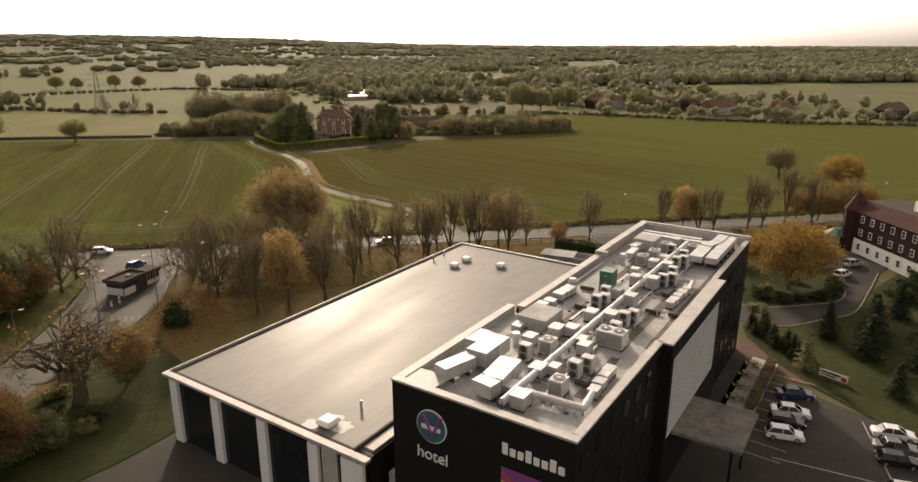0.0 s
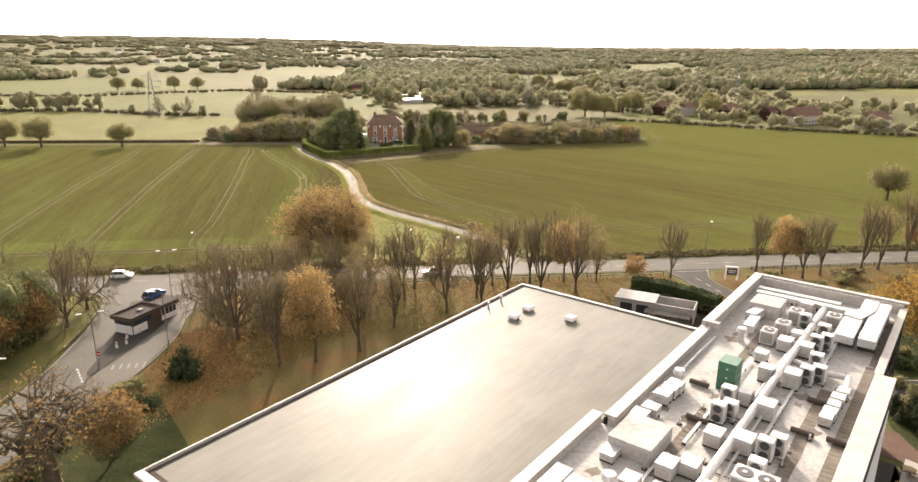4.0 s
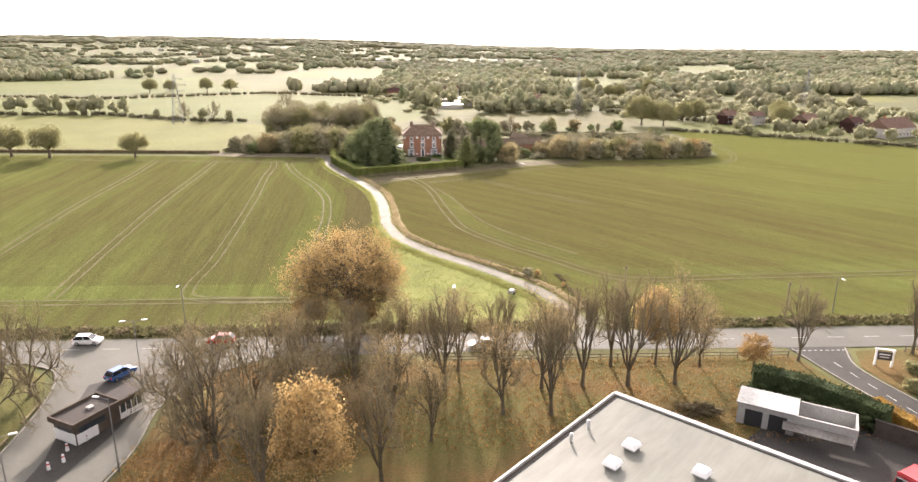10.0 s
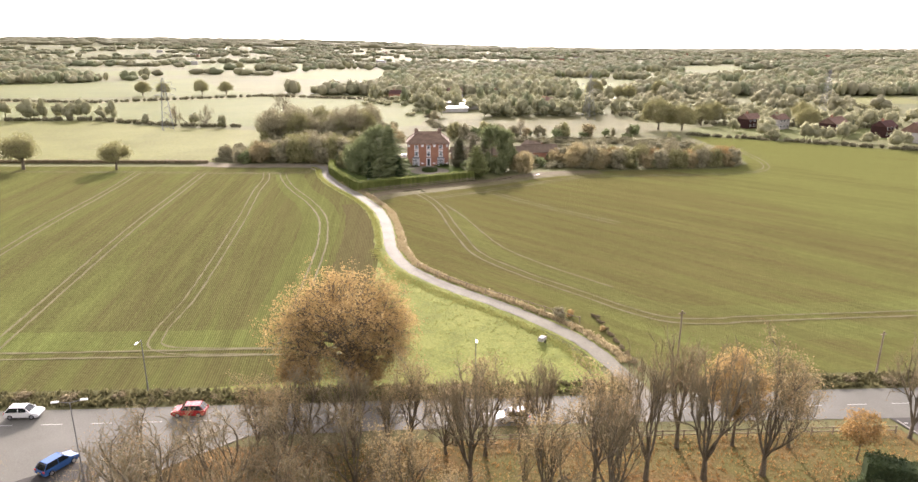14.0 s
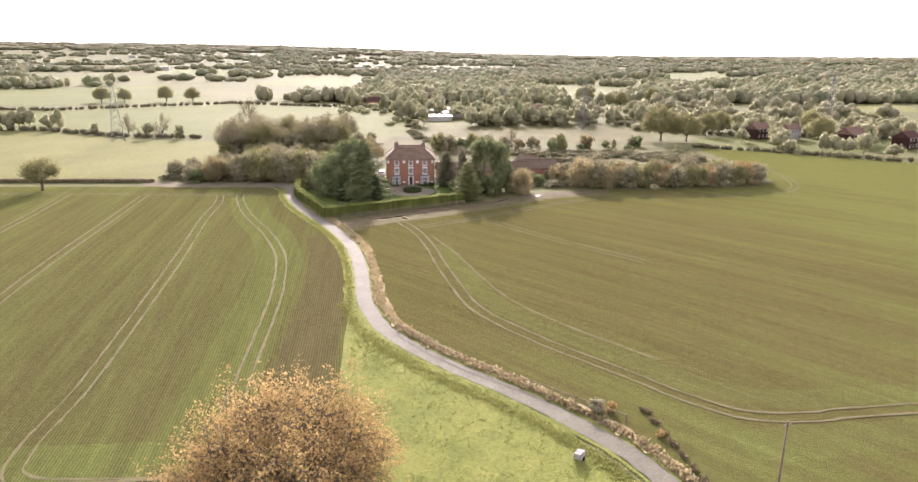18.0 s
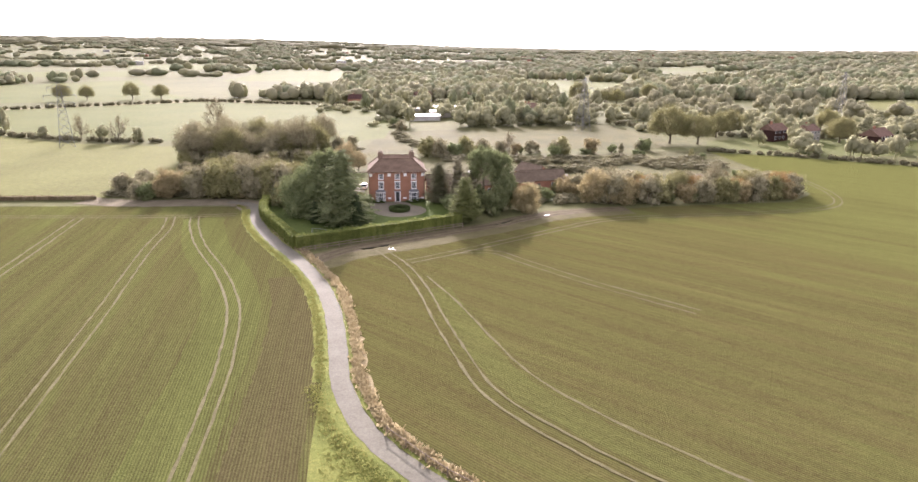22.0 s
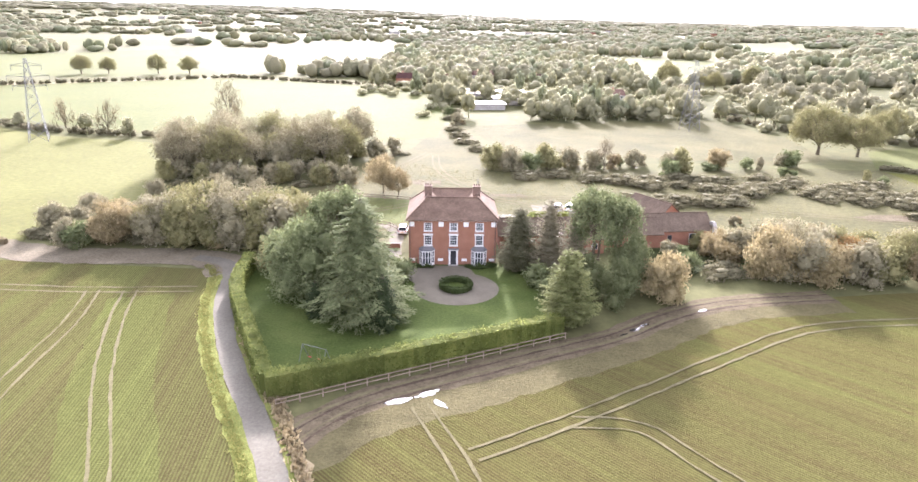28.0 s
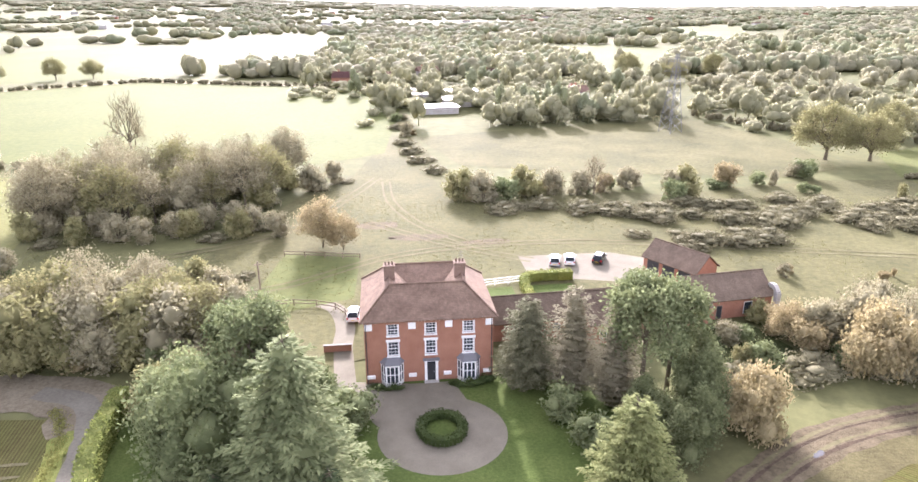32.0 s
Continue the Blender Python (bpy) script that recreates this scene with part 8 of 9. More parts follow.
plant(grey, -8.6, -7.5, 200, 1.1)
plant(grey, -9.6, -12.5, 20, 1.0)
plant(grey, -12.0, -3.0, 20, 1.1)
willow = bush("willow_tree", 82, 3.7, 3.5, 7.8, "leaf_willow", "pale yellow weeping willow at the field edge", 0.24, 26, "tree", 2.2)
place(willow, 31.2, -13.6)
plant(willow, 52.2, -5.0, 60, 1.2, label="pale weeping willow hanging over the field edge")
plant(willow, 59, -6.5, 160, 1.05, label="pale weeping willow hanging over the field edge")
laurel = bush("clipped_box", 83, 1.35, 0.55, 0.85, "leaf_box", "low clipped dark hedge below the bay window", 0.1, 60)
place(laurel, -4.2, -1.65)
plant(laurel, 4.4, -1.8, 0, 1.25)
plant(laurel, 6.2, -1.3, 20, 1.3)
plant(laurel, 2.9, -1.5, 160, 0.9)
plant(laurel, -5.9, -1.3, 160, 1.0)


def hedge(name, pts, w, h, leaf_mat, label, size=0.15, density=26.0, seed=1, closed=False):
    """A clipped hedge: a solid dark core and a shell of small leaves."""
    rng = random.Random(seed)
    line = smooth_line(pts, 0.7)
    lv, lf, cv, cf = [], [], [], []
    for i, (p, q) in enumerate(zip(line, line[1:])):
        d = (q - p)
        L = d.length
        s = Vector((d.y, -d.x, 0)).normalized()
        z = ground_z(p.y)
        for _ in range(int(L * (w + 2 * h) * density)):
            t, r = rng.random(), rng.random() * (w + 2 * h)
            lump = 1 + 0.06 * math.sin(i * 0.9) + rng.gauss(0, 0.035)
            if r < w:
                o, zz = (r / w - 0.5) * w, h * lump
            else:
                k = 1 if r < w + h else -1
                o, zz = k * w / 2 * lump, rng.random() * h
            leaf_quads(rng, lv, lf, p + d * t + s * o + Vector((0, 0, z + zz)), size, 1, 0.07)
        b = len(cv)
        for pp in (p, q):
            zz = ground_z(pp.y)
            for o, k in ((-1, 0), (-1, 1), (1, 1), (1, 0)):
                cv.append(pp + s * o * (w / 2 - 0.12) + Vector((0, 0, zz + (h - 0.12) * k)))
        if i == 0:
            cf.append((b, b + 3, b + 2, b + 1))
        if i == len(line) - 2:
            cf.append((b + 4, b + 5, b + 6, b + 7))
        cf += [(b, b + 1, b + 5, b + 4), (b + 1, b + 2, b + 6, b + 5), (b + 2, b + 3, b + 7, b + 6)]
    e = new(name)
    tagged(e, label, "hedge")
    for nm, me in (("core", mesh_of("core", cv, cf, M[leaf_mat])), ("foliage", mesh_of("foliage", lv, lf, M[leaf_mat]))):
        o = new(nm, me)
        o.parent = e
    return e


hedge("terrace_hedge", [(49.6, -241.4), (55, -236), (60.0, -230.9)], 1.1, 1.2, "leaf_brown", "clipped brown-green hedge beside the picnic terrace", 0.14, 30, 4)
hedge("yard_hedge", [(46.0, -175.2), (50, -177.2), (54, -181.2), (57.3, -186.5)], 2.4, 3.3, "leaf_holly", "tall dark green hedge behind the outbuilding", 0.2, 26, 14)
hedge("yellow_hedge", [(59.8, -180.5), (60.9, -185), (61.4, -190), (60.2, -196)], 1.6, 1.5, "leaf_amber", "low hedge with yellow autumn leaves beside the drive", 0.16, 24, 15)
hedge("garden_hedge", [(-33.2, -1.5), (-32.8, -9), (-31.4, -16), (-27.0, -26.5), (-20.9, -40.6)], 1.7, 2.7, "leaf_hedge", "tall clipped bright green garden hedge", seed=5)
hedge("garden_hedge", [(-20.9, -41.2), (-8, -35.5), (3, -30.5), (14.2, -25.4)], 1.7, 2.8, "leaf_hedge", "tall clipped bright green garden hedge", seed=6)
hedge("ring_hedge", [(0.45 + 2.15 * math.cos(radians(a)), -9.9 + 2.35 * math.sin(radians(a))) for a in range(0, 361, 20)], 0.85, 0.9, "leaf_box", "low clipped round hedge in the gravel drive", 0.1, 90, 7)
hedge("yard_hedge", [(16.0, 18), (16.2, 23.5), (17.5, 27.2), (24.5, 27.4)], 1.3, 1.5, "leaf_hedge", "clipped hedge behind the stables", 0.15, 24, 8)
hedge("field_hedge", [(-79.5, 8.6), (-110, 10), (-169, 13.0), (-240, 16)], 1.2, 1.1, "leaf_brown", "low dark field hedge along the crop", 0.2, 8, 9)

# bushes and woods beside the house
LB = [bush("hedgerow_bush", 91, 3.2, 3.0, 7.5, "leaf_olive", "tall olive and brown hedgerow bush", 0.3, 11), bush("hedgerow_bush", 92, 3.4, 3.0, 7.0, "leaf_pale", "tall pale twiggy hedgerow bush", 0.26, 11), bush("hedgerow_bush", 93, 3.0, 3.0, 6.0, "leaf_yellow", "rounded hedgerow bush with yellow leaves", 0.26, 12), bush("hedgerow_bush", 94, 3.0, 2.6, 5.0, "leaf_ever", "dark green hedgerow bush", 0.26, 12), bush("bramble_scrub", 95, 4.2, 3.0, 2.0, "leaf_scrub", "low brown bramble scrub", 0.24, 10)]
for ob, x, y in zip(LB, (-48, -54, -62, -67, 58), (7.5, 9, 9, 7.5, 56)):
    place(ob, x, y)
MORE = [(-43, 8, 0, 1.05), (-38.5, 6.5, 1, 1.0), (-34.5, 8, 0, 1.05), (-31, 6, 3, 0.9), (-51, 13, 1, 1.1), (-45, 14, 1, 1.2), (-38, 13, 0, 1.1), (-30, 12, 1, 1.1), (-60, 15, 1, 1.0), (-67, 25, 2, 0.8), (-65, 38, 1, 0.8), (-58, 22, 4, 1.2), (-50, 22, 4, 1.2), (-70, 12, 4, 1.0), (-76, 14, 4, 1.0), (-72, 20, 4, 1.1), (-63, 30, 4, 1.2), (-24, 9, 0, 1.0), (-27, 1, 3, 1.1), (-29, -4, 0, 0.9), (-42, 22, 4, 1.3), (-35, 20, 1, 0.9),
        (35.5, -3.5, 4, 1.0), (40, -1.5, 3, 0.75), (44, -4, 4, 1.2), (40.5, 4.5, 3, 0.6), (47, 1, 2, 0.9), (50, 3, 1, 1.0), (51, -5.5, 2, 1.25), (56, -6.5, 1, 1.3), (61, -7, 2, 1.2), (66, -7.5, 1, 1.15), (71, -6.5, 0, 1.0), (76, -7, 2, 1.0), (81, -7, 1, 1.05), (86, -7, 0, 1.05), (91, -7, 2, 1.1), (96, -6, 1, 1.1), (101, -5.5, 0, 1.0), (105.5, -4.5, 2, 1.05), (110, -1, 1, 1.0), (54, 2, 1, 1.3), (62, 1, 1, 1.2), (70, 1, 0, 1.0), (79, 1, 1, 1.1), (88, 1, 1, 1.1), (97, 2, 0, 1.0), (105, 3, 1, 1.0), (112, 5, 2, 0.9), (60, 8, 1, 1.0), (46.5, 6, 2, 0.8),
        (12, 74, 0, 1.1), (17, 72, 1, 1.1), (22, 73, 3, 1.3), (27, 75, 0, 1.1), (33, 76, 1, 1.0), (39, 75, 1, 0.9), (46, 77, 2, 0.8), (52, 79, 1, 0.8), (59, 68, 3, 1.2), (63, 70, 0, 1.1), (75, 77, 2, 1.2), (84, 78, 3, 0.8), (99, 82, 3, 1.2), (91, 70, 3, 0.6),
        (36, 62, 4, 1.3), (44, 60, 4, 1.2), (52, 60, 4, 1.2), (64, 52, 4, 1.2), (72, 49, 4, 1.3), (80, 55, 4, 1.2), (88, 50, 4, 1.3), (96, 42, 4, 1.3), (104, 38, 4, 1.2), (70, 60, 4, 1.2), (82, 64, 4, 1.2), (110, 44, 4, 1.3), (97, 55, 4, 1.2), (28, 66, 4, 1.2), (20, 64, 4, 1.1), (108, 28, 3, 0.5), (101, 30, 4, 0.8), (112, 60, 3, 0.6), (84, 12, 1, 0.5), (72, 20, 2, 0.35), (58, 24, 1, 0.35),
        (8.5, 100, 4, 1.0), (5, 112, 4, 1.0), (4, 124, 4, 1.1), (3, 137, 4, 1.0), (3, 150, 1, 0.8), (1.5, 165, 4, 1.2), (1, 180, 3, 0.8), (-21, 86, 1, 1.0), (-16, 92, 1, 0.9), (-27, 88, 0, 1.0)]
MORE += [(-47, 9, 0, 1.45), (-41, 10.5, 1, 1.5), (-52.5, 12, 1, 1.4), (-36, 9, 0, 1.4), (-30, 9, 1, 1.45), (-45, 16.5, 0, 1.45), (-38, 17, 1, 1.4), (-60.5, 11, 2, 1.4), (-66.5, 8, 3, 1.15), (-25, 12, 1, 1.3), (-33, 16, 0, 1.3), (-57, 17, 1, 1.1)]
rb = random.Random(12)
for n in range(64):
    MORE.append((rb.uniform(-76, -27), rb.uniform(7, 33), rb.choice((0, 1, 1, 3, 4, 4)), rb.uniform(0.5, 0.95)))
for n in range(26):
    MORE.append((rb.uniform(40, 118), rb.uniform(36, 66), 4, rb.uniform(0.7, 1.4)))
for n, (x, y, k, s) in enumerate(MORE):
    plant(LB[k], x, y, n * 53, s * 0.98)
    k2 = k if k == 4 else rb.choice((0, 1, 1, 2, 3, 4))
    plant(LB[k2], x + rb.uniform(-3.2, 3.2), y + rb.uniform(-1.5, 3.5), rb.uniform(0, 360), s * rb.uniform(0.45, 0.95), s * rb.uniform(0.4, 0.9))
wood = crowned("woodland_tree", 96, 13, 3.0, 9.5, 0.24, "leaf_pale", 0.2, 7, 0.55, "pale brown woodland tree with thinning leaves", 11, 8, 6, 0.12)
place(wood, -70, 76)
wood2 = crowned("woodland_tree", 196, 12, 2.2, 9.5, 0.24, "leaf_olive", 0.22, 10, 0.55, "olive woodland tree in thinning autumn leaf", 11, 8, 6, 0.12)
place(wood2, -66, 70)
for n in range(46):
    x = -72 + n * 1.02 + 2 * math.sin(n * 5.1)
    y = 68 + 11 * math.sin(n * 1.7) + (x + 72) * 0.34
    plant((wood, LB[1], wood2, wood, LB[0], wood)[n % 6], x, y, n * 91, (1.3 if n % 6 in (1, 4) else 1.05) * (0.95 + 0.16 * math.sin(n * 2.3)))
for n in range(20):
    plant(LB[(0, 1, 4, 1)[n % 4]], -70 + n * 2.4, 57 + 4 * math.sin(n * 2.6), n * 37, 0.8)
for x, y, k, q in ((-135, 133, 3, 0.72), (-117, 126, 3, 0.75), (-80, 142, 3, 1.15), (43, 75, 3, 0.6)):
    plant(bare[k], x, y, x * 7, q)
for n, (x, y, q) in enumerate(((-50, 15, 0.82), (-41, 13, 0.86), (-33, 13, 0.82), (-46, 22, 0.8), (-28, 11, 0.78), (-37, 20, 0.75), (-55, 10, 0.6), (57, -2.5, 0.72), (75, -3, 0.7), (86, -1.5, 0.74), (97, -2, 0.66))):
    plant((wood2, wood)[n % 2], x, y, n * 67, q, label="tree with thinning brown-green leaves among hedgerow bushes")
for n, (x, y, q) in enumerate(((66, -3, 0.85), (80.5, -2.5, 0.8), (104, -2.5, 0.9), (109, 1, 0.8), (92, -3, 0.75))):
    plant(semi, x, y, n * 51, q, label="russet tree among the field-edge bushes")
birch = crowned("birch_tree", 97, 9.5, 0.6, 8.2, 0.16, "leaf_yellow", 0.18, 14, 0.45, "birch with pale golden leaves beyond the house", 12, 8, 5, 0.1)
place(birch, -15.7, 47)
plant(birch, -12, 45, 100, 0.72, label="small tree with faded golden leaves beyond the house")
plant(birch, -61.5, 9.5, 200, 0.88, label="round tree in yellow leaf at the meadow's corner")
plant(birch, -1.5, 26, 0, 0.45, label="small tree with yellow leaves behind the house")
plant(birch, 46.5, 4, 70, 0.6, label="small yellow tree before the barns")
lone = crowned("field_oak", 98, 9.8, 1.9, 10.5, 0.4, "leaf_olive", 0.22, 10, 0.5, "lone oak with olive leaves in the crop field", 12, 9, 6, 0.14, True)
place(lone, -106.8, -3.2)
plant(lone, -138.5, -2.0, 60, 1.25, label="lone spreading oak with thinning leaves")
plant(lone, -154, 1.0, 110, 1.2, label="lone spreading oak with thinning leaves")
plant(lone, 143, -115, 20, 1.05, label="lone oak at the field's far corner")
hedge_oak = crowned("hedgerow_oak", 198, 16, 1.6, 17.5, 0.5, "leaf_olive", 0.26, 16, 0.65, "big round hedgerow oak at the meadow's edge", 14, 10, 6, 0.12, True)
place(hedge_oak, 117, 101)
for n, (x, y, q) in enumerate(((128, 98, 0.85), (158, 129, 0.7), (146, 118, 0.62), (192, 98, 0.75), (207, 130, 0.7), (133, 300, 0.85), (150, 294, 0.65), (159, 295, 0.65), (189, 314, 0.75), (-236, 342, 0.8), (-220, 345, 0.65), (-190, 350, 0.7), (-171, 354, 0.75))):
    plant(hedge_oak, x, y, n * 70, q, q * (0.95 + 0.1 * (n % 3)))
con = conifer("far_conifer", 99, 12, 2.4, "leaf_holly", "dark conical conifer among gardens", 13, 9, 0.1, 0.03, 0.5, 1.2)
place(con, 185, 117)
for x, y, s in ((172, 120, 0.7), (208, 85, 0.6), (214, 96, 0.6), (152, 150, 0.8), (178, 106, 0.5)):
    plant(con, x, y, 0, s)

# rough grass along lane, tracks and road
rt = random.Random(77)


def beside(pts, offset, spread, n):
    line = smooth_line(pts)
    out = []
    for _ in range(n):
        i = rt.randrange(len(line) - 1)
        d = (line[i + 1] - line[i]).normalized()
        q = line[i].lerp(line[i + 1], rt.random()) + Vector((d.y, -d.x, 0)) * (offset + rt.gauss(0, spread))
        out.append((q.x, q.y))
    return out


M["tuft_dry"] = foliage("dry_grass_blades", (0.19, 0.15, 0.08), (0.3, 0.24, 0.135), (0.42, 0.35, 0.21), 0.5)
M["tuft_green"] = foliage("green_grass_blades", (0.13, 0.14, 0.04), (0.2, 0.205, 0.06), (0.28, 0.27, 0.1), 0.5)
tufts("dry_tussocks", beside(LANE[1:16], 2.55, 0.36, 2600), "tuft_dry", "dry straw-coloured tussocks along the lane", 0.34, 1)
lane_pts = smooth_line(LANE[1:9])
slope = []
while len(slope) < 1300:
    y = rt.uniform(-150, -110)
    edge = min(lane_pts, key=lambda q: abs(q.y - y)).x - 2.4
    slope.append((rt.uniform(-9.4, edge), y))
tufts("grass_tussocks", slope, "tuft_green", "yellow-green rough grass tussocks on the verge", 0.13, 6)
tufts("green_tussocks", beside(LANE[8:19], -2.5, 0.34, 2400) + beside(LANE[1:9], -3.4, 0.6, 2000), "tuft_green", "green rough grass tussocks along the lane", 0.15, 2)
PADDOCK = [(-70, 32), (-14, 14), (14, 20), (50, 14), (114, 4), (121, 30), (122, 76), (60, 70), (30, 84), (10, 100), (-22, 86), (-40, 46), (-72, 52)]
spots = []
while len(spots) < 7000:
    x, y = rt.uniform(-75, 122), rt.uniform(6, 100)
    if inside(x, y, PADDOCK) and noise.noise(Vector((x * 0.06, y * 0.06, 1.7))) > -0.1 and not (16 < x < 44 and 20 < y < 40) and not (y < 16 and x < 50):
        spots.append((x, y))
M["tuft_pasture"] = foliage("pasture_blades", (0.095, 0.096, 0.037), (0.142, 0.142, 0.055), (0.2, 0.194, 0.083), 0.5)
tufts("pasture_tussocks", spots, "tuft_pasture", "pale tussocks of rough pasture grass", 0.13, 12, 3)
for n, q in enumerate(([(-38, 24), (-20, 30), (0, 42), (30, 44), (70, 34), (112, 22)], [(-8, 60), (4, 48), (14, 40), (20, 36)], [(-4, 92), (-3, 74), (2, 58), (10, 46)], [(-60, 40), (-40, 46), (-22, 58), (-12, 80), (-6, 96)])):
    tramline(q, 1.8, 0.5, 100 + 10 * n)
for n, (x, y, rx, ry) in enumerate(((-6, 58, 5, 2.4), (2, 50, 6, 2), (14, 46, 5, 1.6), (96, 30, 9, 3), (60, 42, 7, 2))):
    laid("bare_patch", [(x + rx * rt.uniform(0.7, 1.1) * math.cos(a * 0.349), y + ry * rt.uniform(0.7, 1.1) * math.sin(a * 0.349)) for a in range(18)], 0.01, "mud", "bare worn patch of soil in the pasture", "soil")
M["tuft_verge"] = foliage("dark_verge_blades", (0.055, 0.055, 0.024), (0.1, 0.095, 0.042), (0.17, 0.15, 0.075), 0.4)
tufts("verge_tussocks", [(rt.uniform(-120, 24), rt.uniform(-156, -152.5)) for _ in range(2200)] + [(rt.uniform(34, 180), rt.uniform(-155.5, -152)) for _ in range(2200)], "tuft_verge", "brown rough grass along the road verge", 0.4, 4)
leaf_spots = [(rt.uniform(-28, 56), rt.uniform(-190, -165.5)) for _ in range(9000)] + [(rt.uniform(-33, -10), rt.uniform(-212, -185)) for _ in range(4200)]
leaf_spots = [(x, y) for x, y in leaf_spots if y > -188 or x < -5 - (-188 - y) * 0.9]
M["fallen"] = foliage("fallen_leaves", (0.17, 0.08, 0.03), (0.32, 0.17, 0.065), (0.5, 0.33, 0.14), 0.3)
tufts("fallen_leaves", leaf_spots, "fallen", "fallen orange leaves scattered on the grass", 0.17, 5, 2)

# ---- the far country ----
laid("meadow", [(-78.5, 9.5), (-110, 11), (-169, 14), (-430, 24), (-430, 150), (-185, 150), (-136, 118), (-90, 106), (-77, 104), (-72, 62), (-67, 30)], 0.0, "meadow", "pale yellow rough meadow beyond the field hedge", "meadow")
laid("pasture", [(-170, 152), (-97, 121), (-65, 128), (-24, 112), (-4, 125), (4, 220), (-18, 285), (-135, 330), (-240, 268), (-420, 300), (-420, 160)], 0.0, "pasture_green", "smooth green pasture in the middle distance", "pasture")
laid("pasture", [(6, 148), (16, 108), (42, 96), (95, 84), (114, 90), (122, 126), (110, 172), (56, 162)], 0.0, "rough_grass", "pale pasture beyond the house", "pasture")
laid("pasture", [(123, 80), (150, 64), (230, 60), (240, 100), (158, 114), (136, 106)], 0.004, "pasture_green", "bright green field beyond the oaks", "pasture")
FAR_FIELDS = [[(124, 305), (181, 351), (284, 558), (200, 640), (150, 590), (124, 412)], [(-278, 318), (-211, 330), (-144, 356), (-156, 368), (-202, 440), (-290, 650), (-352, 560), (-402, 525), (-560, 470), (-520, 330)], [(-188, 620), (-70, 600), (-10, 880), (-183, 960)], [(263, 411), (283, 367), (330, 430), (318, 490)], [(300, 245), (372, 250), (400, 340), (335, 290)], [(-460, 700), (-325, 720), (-330, 900), (-560, 860)], [(-430, 1000), (-220, 960), (-240, 1250), (-520, 1300)], [(430, 250), (470, 250), (520, 340), (450, 340)], [(60, 780), (230, 800), (200, 930), (40, 900)], [(-700, 1250), (-420, 1400), (-500, 1650), (-900, 1500)], [(420, 900), (640, 980), (600, 1150), (380, 1050)]]
for n, outline in enumerate(FAR_FIELDS):
    laid("pasture", outline, 0.0, "pasture_green" if n not in (4, 7) else "meadow", "far green pasture" if n else "green parkland slope in the distance", "pasture")
laid("track", [(-420, 300), (-240, 268), (-135, 330), (-18, 287), (-18, 291), (-135, 336), (-240, 274), (-420, 308)], 0.006, "straw", "pale dry strip along the far pasture", "grass")
rng = random.Random(7)


def along(pts, step, h, w, jit=2.0):
    out = []
    for (x0, y0), (x1, y1) in zip(pts, pts[1:]):
        n = max(1, int(math.hypot(x1 - x0, y1 - y0) / step))
        for k in range(n):
            t = (k + rng.random()) / n
            out.append((x0 + (x1 - x0) * t + rng.gauss(0, jit), y0 + (y1 - y0) * t + rng.gauss(0, jit), h * rng.uniform(0.7, 1.25), w * rng.uniform(0.8, 1.3)))
    return out


def patch(x0, x1, y0, y1, n, h, w):
    return [q for q in [(rng.uniform(x0, x1), rng.uniform(y0, y1), h * rng.uniform(0.6, 1.3), w * rng.uniform(0.7, 1.3)) for _ in range(n)] if not (2 < q[0] < 36 and 172 < q[1] < 207) and not (66 < q[0] < 90 and 190 < q[1] < 232)]


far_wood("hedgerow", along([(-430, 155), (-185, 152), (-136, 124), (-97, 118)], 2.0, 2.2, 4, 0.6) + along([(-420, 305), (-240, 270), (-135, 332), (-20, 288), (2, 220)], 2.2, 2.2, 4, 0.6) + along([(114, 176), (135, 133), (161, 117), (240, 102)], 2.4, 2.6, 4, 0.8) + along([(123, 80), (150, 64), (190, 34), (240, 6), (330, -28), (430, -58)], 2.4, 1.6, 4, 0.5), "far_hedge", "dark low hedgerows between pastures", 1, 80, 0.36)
far_wood("hedgerow_trees", along([(-300, 160), (-186, 158), (-176, 150)], 6, 11, 9, 3) + [(-120, 118, 8, 7), (-105, 116, 7, 6), (-150, 132, 6, 6)] + along([(120, 180), (150, 140), (175, 125)], 7, 11, 9, 4), "hazed_mix", "mixed hedgerow trees at the pasture's edge", 2, 260, 0.45)
far_wood("village_trees", patch(-10, 110, 166, 240, 60, 10, 9) + patch(-40, 140, 260, 420, 110, 11, 10) + along([(30, 166), (110, 172)], 5, 9, 8, 3), "hazed_mix", "mixed trees round the village", 3, 180, 0.51)
far_wood("village_thickets", patch(-10, 112, 168, 240, 90, 3.6, 8) + patch(-45, 130, 240, 420, 230, 3.6, 9) + patch(120, 330, 130, 300, 150, 3.4, 9), "hazed_mix", "low thickets and gardens round the village", 14, 70, 0.5)
far_wood("dark_village_trees", patch(30, 90, 168, 215, 14, 12, 6) + patch(-20, 130, 240, 420, 20, 12, 7), "hazed_green", "evergreen trees round the village, paled by painted haze", 4, 180, 0.51)
far_wood("garden_trees", along([(150, 74), (195, 48), (240, 20), (330, -14)], 5, 7, 7, 4) + patch(150, 330, 60, 160, 60, 8, 8), "hazed_mix", "garden trees along the far houses", 5, 180, 0.48)
